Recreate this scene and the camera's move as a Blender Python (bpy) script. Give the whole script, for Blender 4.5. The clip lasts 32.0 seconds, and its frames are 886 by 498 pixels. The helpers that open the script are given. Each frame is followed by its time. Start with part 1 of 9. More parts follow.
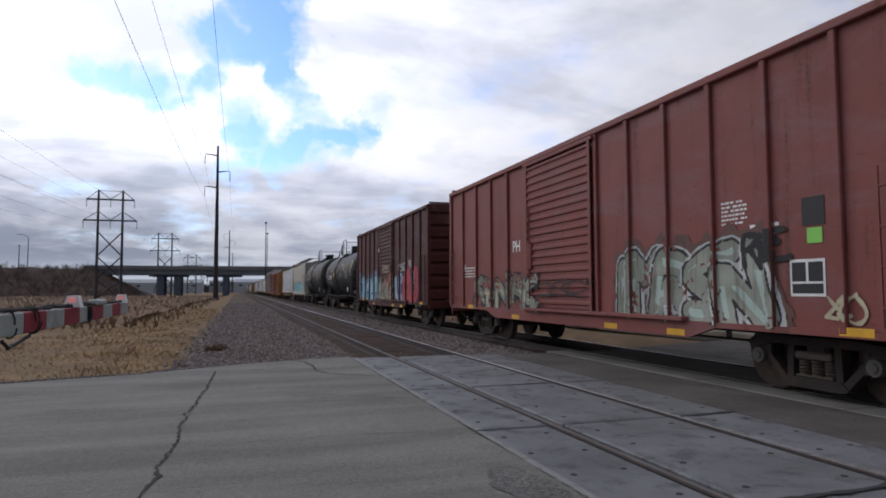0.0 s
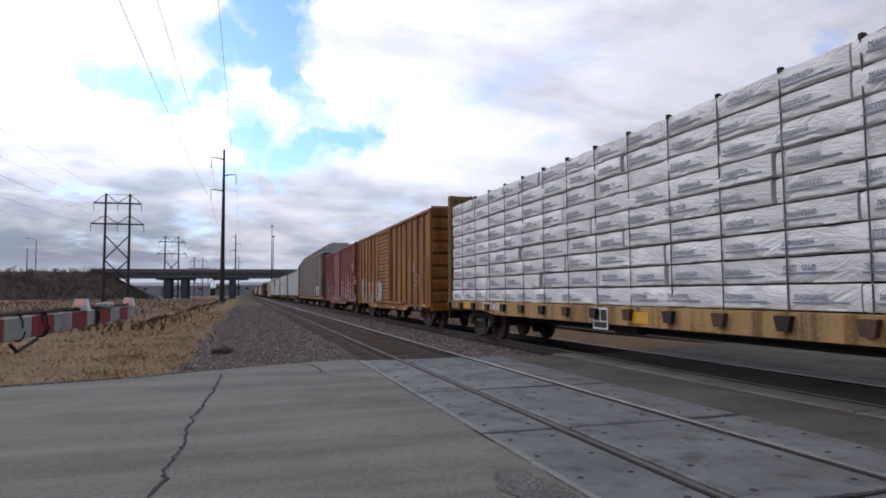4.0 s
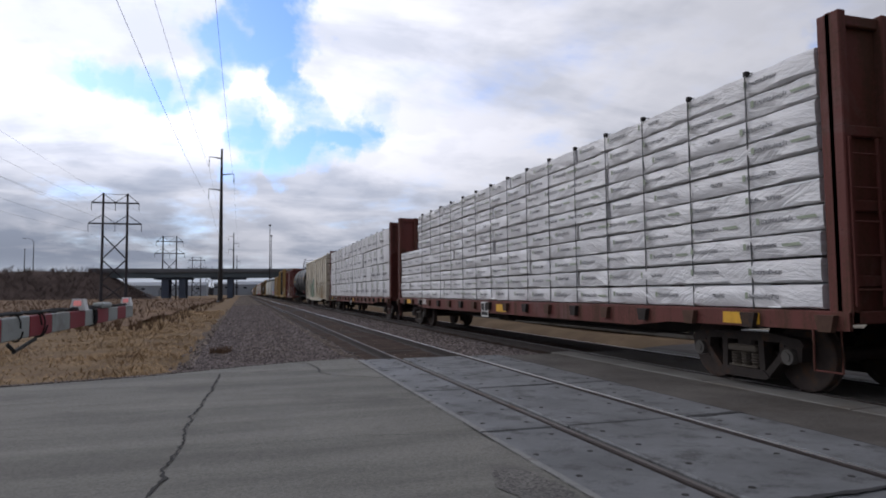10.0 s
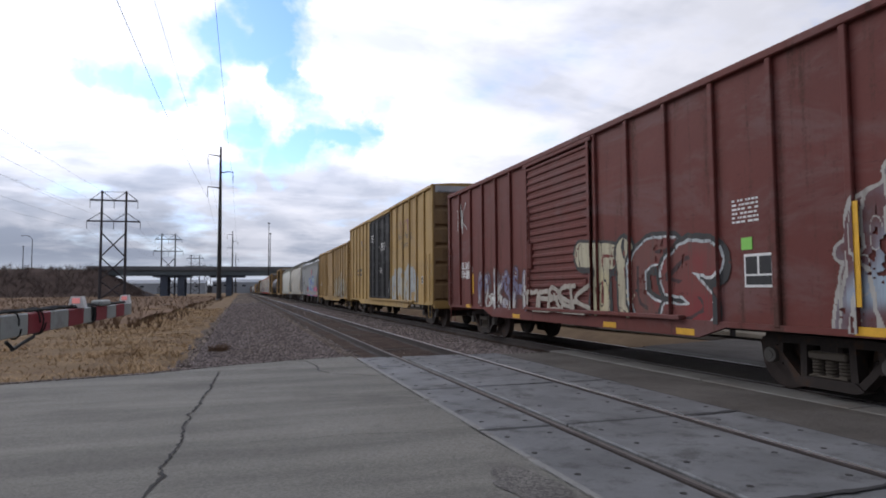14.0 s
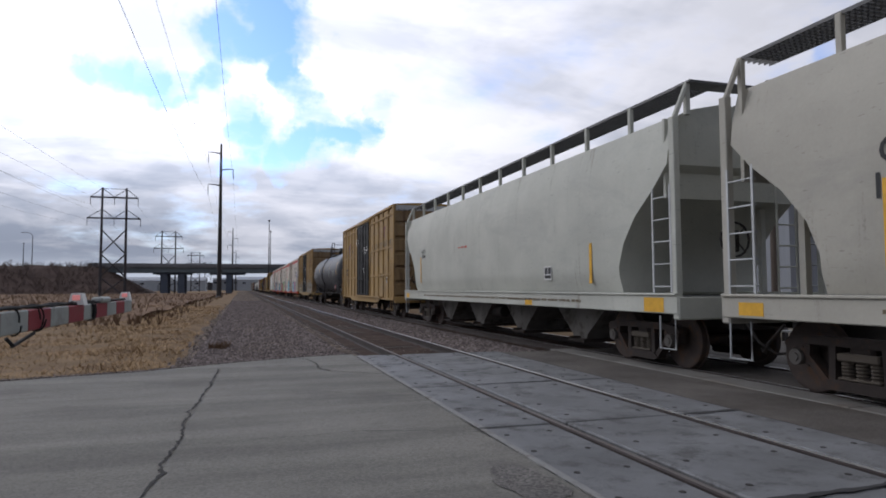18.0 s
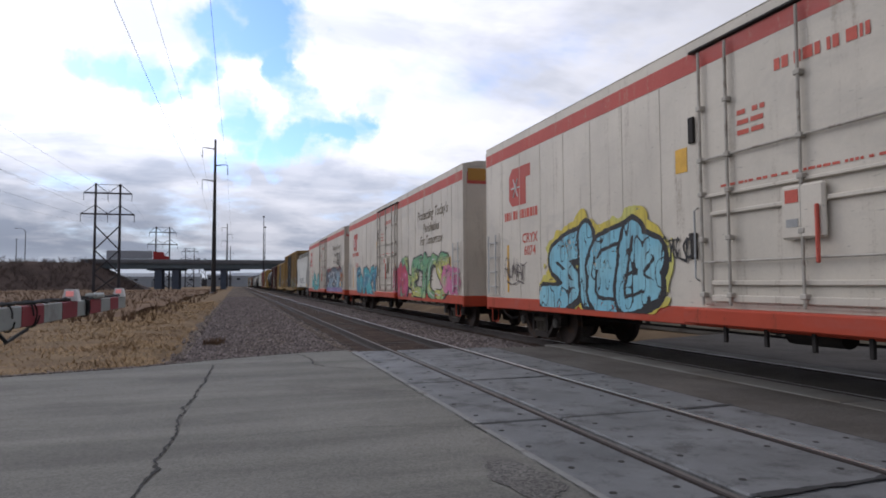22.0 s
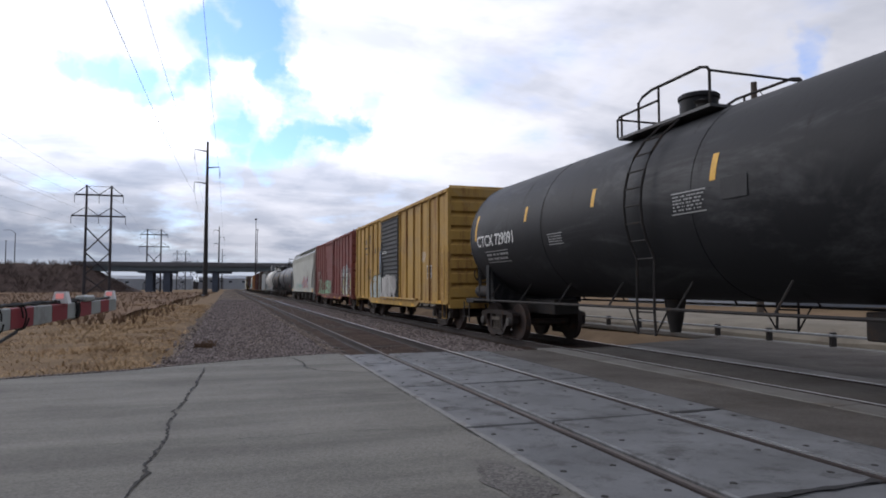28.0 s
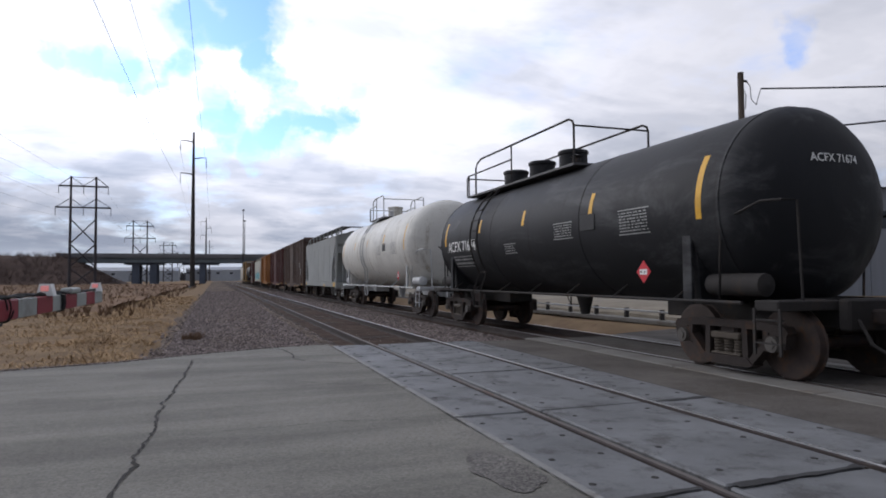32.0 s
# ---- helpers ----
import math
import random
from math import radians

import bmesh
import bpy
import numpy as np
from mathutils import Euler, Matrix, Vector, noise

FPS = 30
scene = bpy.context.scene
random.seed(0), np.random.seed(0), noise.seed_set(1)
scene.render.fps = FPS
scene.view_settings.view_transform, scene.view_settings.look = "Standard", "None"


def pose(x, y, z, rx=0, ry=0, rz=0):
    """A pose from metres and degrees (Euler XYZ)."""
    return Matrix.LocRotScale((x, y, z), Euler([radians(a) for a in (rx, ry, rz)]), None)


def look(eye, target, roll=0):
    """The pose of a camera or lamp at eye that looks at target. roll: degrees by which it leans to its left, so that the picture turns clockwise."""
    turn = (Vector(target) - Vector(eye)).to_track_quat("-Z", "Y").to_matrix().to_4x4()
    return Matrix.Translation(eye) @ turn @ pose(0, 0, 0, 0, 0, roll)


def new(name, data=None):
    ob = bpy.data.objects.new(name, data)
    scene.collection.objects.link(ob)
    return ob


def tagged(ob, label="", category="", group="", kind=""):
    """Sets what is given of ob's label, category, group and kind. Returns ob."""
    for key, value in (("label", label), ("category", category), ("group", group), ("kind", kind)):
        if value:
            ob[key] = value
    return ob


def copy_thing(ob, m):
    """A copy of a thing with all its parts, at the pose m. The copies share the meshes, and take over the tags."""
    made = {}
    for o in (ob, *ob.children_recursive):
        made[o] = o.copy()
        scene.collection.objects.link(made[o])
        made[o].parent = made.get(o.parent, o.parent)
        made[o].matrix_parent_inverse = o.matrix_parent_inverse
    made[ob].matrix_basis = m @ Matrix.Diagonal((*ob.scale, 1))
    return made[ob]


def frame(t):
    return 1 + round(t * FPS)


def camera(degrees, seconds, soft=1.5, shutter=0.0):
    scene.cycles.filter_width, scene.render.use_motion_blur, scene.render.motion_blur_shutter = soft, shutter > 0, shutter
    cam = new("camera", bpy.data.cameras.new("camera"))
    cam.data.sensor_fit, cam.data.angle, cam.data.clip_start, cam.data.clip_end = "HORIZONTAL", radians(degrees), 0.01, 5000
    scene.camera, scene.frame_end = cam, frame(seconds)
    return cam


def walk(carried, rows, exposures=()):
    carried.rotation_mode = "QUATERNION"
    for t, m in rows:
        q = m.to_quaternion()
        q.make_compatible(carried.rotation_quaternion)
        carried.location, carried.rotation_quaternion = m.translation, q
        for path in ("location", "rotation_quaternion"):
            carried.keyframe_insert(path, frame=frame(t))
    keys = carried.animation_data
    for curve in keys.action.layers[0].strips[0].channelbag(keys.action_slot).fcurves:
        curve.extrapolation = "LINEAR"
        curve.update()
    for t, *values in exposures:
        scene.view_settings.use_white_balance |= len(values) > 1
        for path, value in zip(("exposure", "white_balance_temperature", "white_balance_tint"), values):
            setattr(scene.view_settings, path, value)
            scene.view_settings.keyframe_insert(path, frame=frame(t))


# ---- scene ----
EYE = (0.0, 0.0, 1.43)


def aim(yaw, pitch, roll):
    """Camera pose from degrees: yaw to the right of the track, pitch up, lean."""
    a, b = radians(yaw), radians(pitch)
    way = Vector((math.sin(a) * math.cos(b), math.cos(a) * math.cos(b), math.sin(b)))
    return look(EYE, Vector(EYE) + way * 10, roll)


cam = camera(68.1, 32.0, soft=1.8)
walk(cam, [(t, aim(a, b, c)) for t, a, b, c in (
    (0, 17.35, 3.56, -0.24), (0.5, 17.28, 3.65, -0.55), (1, 17.10, 3.74, -0.51), (1.5, 16.98, 3.66, -0.43),
    (2, 16.86, 3.57, -0.39), (2.5, 16.82, 3.67, -0.37), (3, 16.82, 3.78, -0.33), (3.5, 16.86, 3.79, -0.35),
    (5.5, 16.77, 3.75, -0.44), (6, 16.68, 3.90, -0.40), (6.5, 16.64, 4.00, -0.40), (7, 16.71, 4.04, -0.48),
    (7.5, 16.77, 3.99, -0.46), (8, 16.88, 3.92, -0.53), (8.5, 17.01, 3.85, -0.58), (9, 17.01, 3.76, -0.51),
    (9.5, 17.05, 3.71, -0.59), (10, 17.01, 3.68, -0.53), (10.5, 17.00, 3.66, -0.52), (11, 16.96, 3.59, -0.50),
    (11.5, 16.90, 3.54, -0.37), (12, 16.91, 3.43, -0.31), (12.5, 16.93, 3.39, -0.25), (13, 17.00, 3.45, -0.28),
    (13.5, 17.04, 3.53, -0.36), (14, 17.10, 3.54, -0.40), (14.5, 17.14, 3.52, -0.41), (16.5, 17.12, 3.43, -0.37),
    (17, 17.14, 3.42, -0.41), (17.5, 17.12, 3.39, -0.31), (18, 17.08, 3.37, -0.22), (18.5, 17.04, 3.32, -0.12),
    (19, 17.04, 3.26, 0.00), (19.5, 17.06, 3.25, 0.05), (20, 17.10, 3.18, 0.13), (20.5, 17.18, 3.16, 0.15),
    (21, 17.26, 3.13, 0.15), (21.5, 17.37, 3.12, -0.02), (22, 17.52, 3.01, -0.25), (22.5, 17.67, 3.02, -0.26),
    (23, 17.92, 3.19, -0.50), (23.5, 17.84, 3.37, -0.58), (24, 17.85, 3.65, -0.56), (24.5, 17.82, 3.80, -0.50),
    (25, 17.82, 3.75, -0.33), (25.5, 17.78, 3.60, -0.20), (27.5, 18.17, 3.38, -0.11), (28, 18.16, 3.30, -0.09),
    (28.5, 18.23, 3.12, -0.11), (29, 18.30, 2.98, -0.17), (29.5, 18.33, 2.86, -0.18), (30, 18.39, 2.73, -0.29),
    (30.5, 18.50, 2.67, -0.44), (31, 18.69, 2.54, -0.42), (31.5, 18.87, 2.47, -0.37), (32, 19.16, 2.47, -0.34),
)], exposures=((0, 0.10), (2, 0.29), (3, 0.24), (6, 0.25), (8, 0.09), (10, 0.0), (12, 0.0), (14, 0.32), (17, 0.24), (19, 0.18), (21, 0.26), (23, 0.15), (25, 0.15),
               (28, 0.29), (30, 0.32), (32, 0.35)))

# ---- world: broken winter overcast with blue gaps, sun behind cloud ahead and to the left ----
SUN_AZ, SUN_EL = -34.0, 27.0      # degrees left of the track's direction, and up
SUN_DIR = Vector((math.sin(radians(SUN_AZ)) * math.cos(radians(SUN_EL)),
                  math.cos(radians(SUN_AZ)) * math.cos(radians(SUN_EL)), math.sin(radians(SUN_EL))))


class Nodes:
    """Small helper to lay node trees."""

    def __init__(self, tree):
        self.t = tree
        tree.nodes.clear()

    def n(self, kind, **kw):
        node = self.t.nodes.new(kind)
        for k, v in kw.items():
            if k == "ins":
                for key, val in v.items():
                    if isinstance(val, bpy.types.NodeSocket):
                        self.t.links.new(val, node.inputs[key])
                    else:
                        node.inputs[key].default_value = val
            else:
                setattr(node, k, v)
        return node

    def math(self, op, a, b=0.0, c=0.0, clamp=False):
        return self.n("ShaderNodeMath", operation=op, use_clamp=clamp, ins={0: a, 1: b, 2: c}).outputs[0]

    def vmath(self, op, a, b=(0, 0, 0)):
        return self.n("ShaderNodeVectorMath", operation=op, ins={0: a, 1: b})

    def mix(self, f, a, b, blend="MIX"):
        m = self.n("ShaderNodeMix", data_type="RGBA", blend_type=blend)
        for key, val in ((0, f), (6, a), (7, b)):
            if isinstance(val, bpy.types.NodeSocket):
                self.t.links.new(val, m.inputs[key])
            else:
                m.inputs[key].default_value = val if key == 0 else (*val, 1)[:4]
        return m.outputs[2]

    def noise(self, vec, scale, detail=4, rough=0.55, dist=0.0):
        return self.n("ShaderNodeTexNoise", ins={"Vector": vec, "Scale": scale, "Detail": detail,
                                                 "Roughness": rough, "Distortion": dist}).outputs["Fac"]

    def ramp(self, v, lo, hi, a=0.0, b=1.0):
        return self.n("ShaderNodeMapRange", interpolation_type="SMOOTHSTEP",
                      ins={0: v, 1: lo, 2: hi, 3: a, 4: b}).outputs[0]


def way_to(yaw, pitch):
    a, b = radians(yaw), radians(pitch)
    return (math.sin(a) * math.cos(b), math.cos(a) * math.cos(b), math.sin(b))


world = bpy.data.worlds.new("world")
scene.world = world
world.use_nodes = True
w = Nodes(world.node_tree)
direction = w.n("ShaderNodeTexCoord").outputs["Generated"]
sep = w.n("ShaderNodeSeparateXYZ", ins={0: direction}).outputs
up = w.math("MAXIMUM", sep[2], 0.0)
flat = w.math("ADD", up, 0.22)
drift = w.n("ShaderNodeTexNoise", ins={"Vector": direction, "Scale": 9.0, "Detail": 5.0, "Roughness": 0.6}).outputs["Color"]
ragged = w.vmath("NORMALIZE", w.vmath("ADD", direction, w.vmath("MULTIPLY", w.vmath("SUBTRACT", drift, (0.5, 0.5, 0.5)).outputs[0], (0.20, 0.20, 0.10)).outputs[0]).outputs[0]).outputs[0]
plane = w.n("ShaderNodeCombineXYZ", ins={0: w.math("DIVIDE", sep[0], flat), 1: w.math("DIVIDE", sep[1], flat), 2: 3.7}).outputs[0]
sky = w.n("ShaderNodeTexSky", sky_type="NISHITA", sun_disc=False, sun_elevation=radians(SUN_EL),
          sun_rotation=radians(SUN_AZ), dust_density=0.6, ozone_density=1.6).outputs[0]
blue = w.mix(1.0, sky, (0.108, 0.140, 0.196), "MULTIPLY")
# cloud cover: puffy, with a few wide openings
puff = w.noise(plane, 1.9, 6, 0.54, 0.25)
wisps = w.noise(plane, 5.5, 4, 0.55)
cover = w.math("ADD", w.math("MULTIPLY", puff, 0.66), w.math("MULTIPLY", wisps, 0.34))
gap = 0.0
for yaw, pitch, wide, depth in ((-14.0, 16.8, 2.4, 0.15), (-11.4, 16.9, 2.4, 0.18), (-8.6, 16.7, 2.4, 0.19), (-5.8, 16.5, 2.4, 0.16), (-3.2, 16.8, 2.4, 0.12), (-2.6, 19.2, 3.4, 0.15), (0.2, 21.4, 4.0, 0.20),
                                (3.4, 20.4, 4.2, 0.24), (4.6, 17.4, 2.8, 0.18), (-0.6, 14.2, 2.8, 0.19), (1.8, 12.2, 2.4, 0.15), (0.2, 9.9, 2.2, 0.13), (4.6, 10.8, 2.7, 0.19), (7.2, 12.0, 2.6, 0.18),
                                (9.4, 13.4, 2.6, 0.19), (6.0, 14.2, 2.4, 0.12), (11.8, 14.6, 2.0, 0.09), (2.0, 27.0, 6.0, 0.2),
                                (48.5, 17.6, 2.2, 0.09), (-25, 44, 14, 0.13), (60, 50, 16, 0.15), (150, 35, 18, 0.17), (-120, 40, 20, 0.15)):
    dot = w.vmath("DOT_PRODUCT", ragged, way_to(yaw, pitch)).outputs["Value"]
    spot = w.ramp(dot, math.cos(radians(wide)), 1.0, 0.0, depth * 1.35)
    gap = w.math("ADD", spot, gap)
thick = w.math("SUBTRACT", cover, gap)
mask = w.ramp(thick, 0.15, 0.50)
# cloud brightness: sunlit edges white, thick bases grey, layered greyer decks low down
shade = w.noise(w.vmath("MULTIPLY", plane, (0.55, 1.0, 1.0)).outputs[0], 2.3, 5, 0.55, 0.4)
deck = w.noise(w.vmath("MULTIPLY", direction, (3.5, 3.5, 13.0)).outputs[0], 1.6, 5, 0.55, 0.6)
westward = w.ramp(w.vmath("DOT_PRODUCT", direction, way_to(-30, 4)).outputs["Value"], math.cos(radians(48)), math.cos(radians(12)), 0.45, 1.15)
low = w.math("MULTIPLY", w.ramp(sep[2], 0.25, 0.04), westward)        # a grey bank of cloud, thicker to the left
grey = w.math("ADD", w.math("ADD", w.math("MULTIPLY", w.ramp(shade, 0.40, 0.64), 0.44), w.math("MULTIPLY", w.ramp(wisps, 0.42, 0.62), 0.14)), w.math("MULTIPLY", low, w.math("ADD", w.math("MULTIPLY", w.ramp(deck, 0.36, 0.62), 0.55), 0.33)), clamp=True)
toward = w.vmath("DOT_PRODUCT", direction, tuple(SUN_DIR)).outputs["Value"]
bright = w.math("MULTIPLY", w.ramp(toward, 0.30, 1.0, 0.66, 1.42), w.ramp(toward, -0.7, 0.35, 0.46, 1.0))
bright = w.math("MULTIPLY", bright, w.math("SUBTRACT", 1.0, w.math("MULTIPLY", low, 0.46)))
cloud = w.mix(grey, (0.985, 1.0, 1.045), (0.40, 0.455, 0.55))
lit = w.vmath("SCALE", cloud)
w.t.links.new(bright, lit.inputs["Scale"])
haze = w.ramp(sep[2], 0.055, 0.0, 0.0, 0.75)
air = w.mix(haze, w.mix(mask, blue, lit.outputs[0]), (0.62, 0.68, 0.75))
below = w.mix(1.0, w.mix(w.ramp(sep[2], -0.02, -0.06), air, (0.12, 0.11, 0.10)), (1.002, 0.995, 1.06), "MULTIPLY")
w.n("ShaderNodeOutputWorld", ins={0: w.n("ShaderNodeBackground", ins={0: below, 1: 0.95}).outputs[0]})

sun = new("sun", bpy.data.lights.new("sun", "SUN"))
sun.data.energy, sun.data.angle, sun.data.color = 0.55, radians(25), (1.0, 0.95, 0.90)
sun.matrix_world = look(SUN_DIR * 50, (0, 0, 0))

# ---- materials ----


def surface(name, base, rough=0.6, metal=0.0, vary=0.18, size=1.5, grain=14.0, stain=None, stain_amount=0.0, stain_size=1.2,
            streak=False, bump=0.15, bump_scale=30.0, stretch=(1, 1, 1), random=0.0, spec=0.3, band=0.0, cells=0.0, cell_size=20.0, fade=0.0, island=0.0):
    """A procedural surface: base colour with broad and fine variation, stains with shapes of their own, and fine relief."""
    mat = bpy.data.materials.new(name)
    mat.use_nodes = True
    k = Nodes(mat.node_tree)
    where = k.n("ShaderNodeTexCoord").outputs["Object"]
    if stretch != (1, 1, 1):
        where = k.vmath("MULTIPLY", where, stretch).outputs[0]
    if random:
        info = k.n("ShaderNodeObjectInfo")
        shift = k.vmath("SCALE", info.outputs["Location"])
        shift.inputs["Scale"].default_value = 0.37
        where = k.vmath("ADD", where, shift.outputs[0]).outputs[0]
    broad = k.noise(where, 1.0 / size, 4, 0.6)
    fine = k.noise(where, grain, 3, 0.6)
    value = k.math("ADD", k.math("MULTIPLY", k.ramp(broad, 0.25, 0.75), vary * 1.3), k.math("MULTIPLY", fine, vary * 0.9))
    value = k.math("ADD", value, 1.0 - vary * 1.1)
    if band:
        across = k.noise(k.vmath("MULTIPLY", where, (0.10, 0.9, 1.0)).outputs[0], 1.5, 3, 0.6)
        value = k.math("MULTIPLY", value, k.ramp(across, 0.3, 0.7, 1.0 - band, 1.0 + band))
    if island:
        each = k.n("ShaderNodeNewGeometry").outputs["Random Per Island"]
        value = k.math("MULTIPLY", value, k.math("ADD", k.math("MULTIPLY", each, island * 2), 1.0 - island))
    if cells:       # stones or grains, each with a tone of its own
        grains = k.n("ShaderNodeTexVoronoi", ins={"Vector": where, "Scale": cell_size}).outputs["Color"]
        one = k.n("ShaderNodeSeparateXYZ", ins={0: grains}).outputs[0]
        value = k.math("MULTIPLY", value, k.math("ADD", k.math("MULTIPLY", one, cells * 2), 1.0 - cells))
    if random:
        value = k.math("MULTIPLY", value, k.math("ADD", k.math("MULTIPLY", info.outputs["Random"], random), 1.0 - random / 2))
    tone = k.vmath("SCALE", (0, 0, 0))
    tone.inputs[0].default_value = base
    k.t.links.new(value, tone.inputs["Scale"])
    colour = tone.outputs[0]
    roughness = rough
    if fade:
        worn = k.noise(k.vmath("MULTIPLY", where, (1.0, 0.35, 1.0)).outputs[0], 0.9, 5, 0.7, 0.6)
        colour = k.mix(k.ramp(worn, 0.50, 0.72, 0.0, fade), colour, tuple(0.62 * c + 0.07 for c in base))
        scuff = k.noise(k.vmath("MULTIPLY", where, (1.0, 0.5, 3.0)).outputs[0], 7.0, 3, 0.75)
        colour = k.mix(k.ramp(scuff, 0.64, 0.72, 0.0, fade), colour, tuple(0.45 * c for c in base))
    if stain is not None:
        sv = k.vmath("MULTIPLY", where, (1.0, 2.2, 0.16) if streak else (1, 1, 1)).outputs[0]
        blot = k.math("ADD", k.math("MULTIPLY", k.noise(sv, 1.0 / stain_size, 6, 0.68), 0.75), k.math("MULTIPLY", fine, 0.25))
        amount = k.ramp(blot, 0.64 - stain_amount * 0.32, 0.74 - stain_amount * 0.2)
        amount = k.math("MULTIPLY", amount, 0.85)
        colour = k.mix(amount, colour, stain)
        roughness = k.math("ADD", k.math("MULTIPLY", amount, 0.25), rough, clamp=True)
    b = k.n("ShaderNodeBump", ins={"Strength": bump, "Distance": 0.02, "Height": k.noise(where, bump_scale, 4, 0.6)})
    p = k.n("ShaderNodeBsdfPrincipled", ins={"Base Color": colour, "Roughness": roughness, "Metallic": metal,
                                             "Specular IOR Level": spec, "Normal": b.outputs[0]})
    k.n("ShaderNodeOutputMaterial", ins={0: p.outputs[0]})
    return mat


RUST = (0.085, 0.04, 0.022)
GRIME = (0.055, 0.045, 0.038)


def paint(name, rgb, rust=0.35, rough=0.62, vary=0.16, dirt=RUST):
    return surface(name, rgb, rough=rough, vary=vary, size=1.8, grain=22, stain=dirt, stain_amount=rust, stain_size=0.55, streak=True,
                   bump=0.16, bump_scale=7, spec=0.2, fade=0.6)


def plain(name, rgb, rough=0.6, metal=0.0, vary=0.12, **kw):
    return surface(name, rgb, rough=rough, metal=metal, vary=vary, size=0.6, grain=25, bump=0.08, **kw)


asphalt = surface("worn_asphalt", (0.149, 0.143, 0.125), 0.85, vary=0.24, size=2.6, grain=38, stain=(0.112, 0.104, 0.098), stain_amount=0.34,
                  stain_size=1.6, bump=0.5, bump_scale=70, band=0.20, cells=0.20, cell_size=60, spec=0.22)
asphalt_brown = surface("brown_asphalt", (0.098, 0.088, 0.078), 0.9, vary=0.4, size=1.4, grain=46, stain=(0.07, 0.06, 0.05), stain_amount=0.4,
                        bump=0.5, bump_scale=120, cells=0.25, cell_size=75, spec=0.15)
crossing_concrete = surface("crossing_concrete", (0.122, 0.125, 0.127), 0.62, vary=0.42, size=0.9, grain=50, stain=(0.062, 0.060, 0.058),
                            stain_amount=0.5, stain_size=0.5, bump=0.25, bump_scale=60, random=0.16)
# worn panel edge, pale because the highlight along it is in the colour
edge_highlight = surface("worn_edge_highlight", (0.205, 0.205, 0.195), 0.8, vary=0.5, size=0.3, grain=30, stain=(0.10, 0.09, 0.08), stain_amount=0.5, stain_size=0.3)
pale_concrete = surface("pale_concrete", (0.17, 0.163, 0.148), 0.85, vary=0.25, size=0.8, grain=40, stain=(0.13, 0.11, 0.09), stain_amount=0.45,
                        bump=0.3, bump_scale=60)
bridge_concrete = surface("bridge_concrete", (0.165, 0.168, 0.175), 0.85, vary=0.2, size=6, grain=4, stain=(0.13, 0.13, 0.125), stain_amount=0.3, stain_size=4)
bridge_paint = surface("bridge_girder_paint", (0.13, 0.155, 0.165), 0.6, vary=0.2, size=6, grain=4)
pier_concrete = surface("pier_concrete", (0.085, 0.10, 0.13), 0.8, vary=0.25, size=4, grain=3)
tar = surface("tar", (0.034, 0.033, 0.033), 0.85, vary=0.3, bump=0.3)
groove_dirt = surface("groove_dirt", (0.078, 0.062, 0.048), 0.95, vary=0.5, size=0.5, grain=30, spec=0.1)
crack_dark = surface("crack_dirt_and_shade", (0.03, 0.028, 0.026), 0.95, vary=0.5, size=0.3, grain=40)
gravel = surface("ballast_bed", (0.108, 0.086, 0.070), 0.98, vary=0.45, size=1.4, grain=26, cells=0.85, cell_size=13, spec=0.05, stain=(0.05, 0.038, 0.03), stain_amount=0.45, stain_size=0.8,
                 bump=1.0, bump_scale=26)
track_mud = surface("track_mud", (0.056, 0.040, 0.032), 0.98, vary=0.5, size=0.9, grain=20, stain=(0.06, 0.045, 0.036), stain_amount=0.3, stain_size=0.5, bump=0.8, bump_scale=30, spec=0.05)
ballast_stone = surface("ballast_stone", (0.185, 0.156, 0.145), 0.95, island=0.6, vary=0.55, size=0.12, grain=9, spec=0.1, stain=(0.055, 0.042, 0.036), stain_amount=0.4, stain_size=0.4, bump=0.4)
dry_soil = surface("dry_grass_soil", (0.178, 0.124, 0.074), 0.98, vary=0.4, size=2.2, grain=12, stain=(0.125, 0.084, 0.056), stain_amount=0.5,
                   stain_size=1.7, bump=0.25, bump_scale=30, spec=0.05)
straw = surface("dry_grass", (0.36, 0.245, 0.130), 0.9, island=0.15, vary=0.25, size=1.6, grain=6, stain=(0.20, 0.135, 0.085), stain_amount=0.55, stain_size=1.8, bump=0.1)
brush_soil = surface("brush_slope", (0.070, 0.050, 0.043), 0.98, spec=0.05, vary=0.5, size=6, grain=1.6, stain=(0.075, 0.054, 0.036), stain_amount=0.3, stain_size=5, bump=1.0, bump_scale=3)
scrub = surface("reddish_scrub", (0.150, 0.098, 0.064), 0.98, vary=0.5, size=4, grain=2.5, stain=(0.11, 0.075, 0.048), stain_amount=0.4, stain_size=6, bump=1.0, bump_scale=5, spec=0.05)
twigs = surface("bare_twigs", (0.105, 0.078, 0.068), 0.9, vary=0.3, size=3)
far_wood = surface("far_woodland", (0.060, 0.060, 0.062), 1.0, vary=0.4, size=9, grain=0.8)
rail_web = surface("rusty_rail", (0.038, 0.030, 0.027), 0.8, vary=0.3, size=0.5, bump=0.2)
rail_head = surface("polished_rail", (0.60, 0.59, 0.58), 0.42, metal=1.0, vary=0.12, size=0.5)
rail_dull = surface("dull_rail_head", (0.100, 0.088, 0.080), 0.6, metal=0.0, vary=0.25, size=0.5, stain=(0.1, 0.06, 0.04), stain_amount=0.4)
tie_wood = surface("tarred_tie", (0.038, 0.029, 0.024), 0.9, vary=0.4, size=0.5, grain=30, stretch=(0.3, 2, 2), random=0.35, bump=0.4)
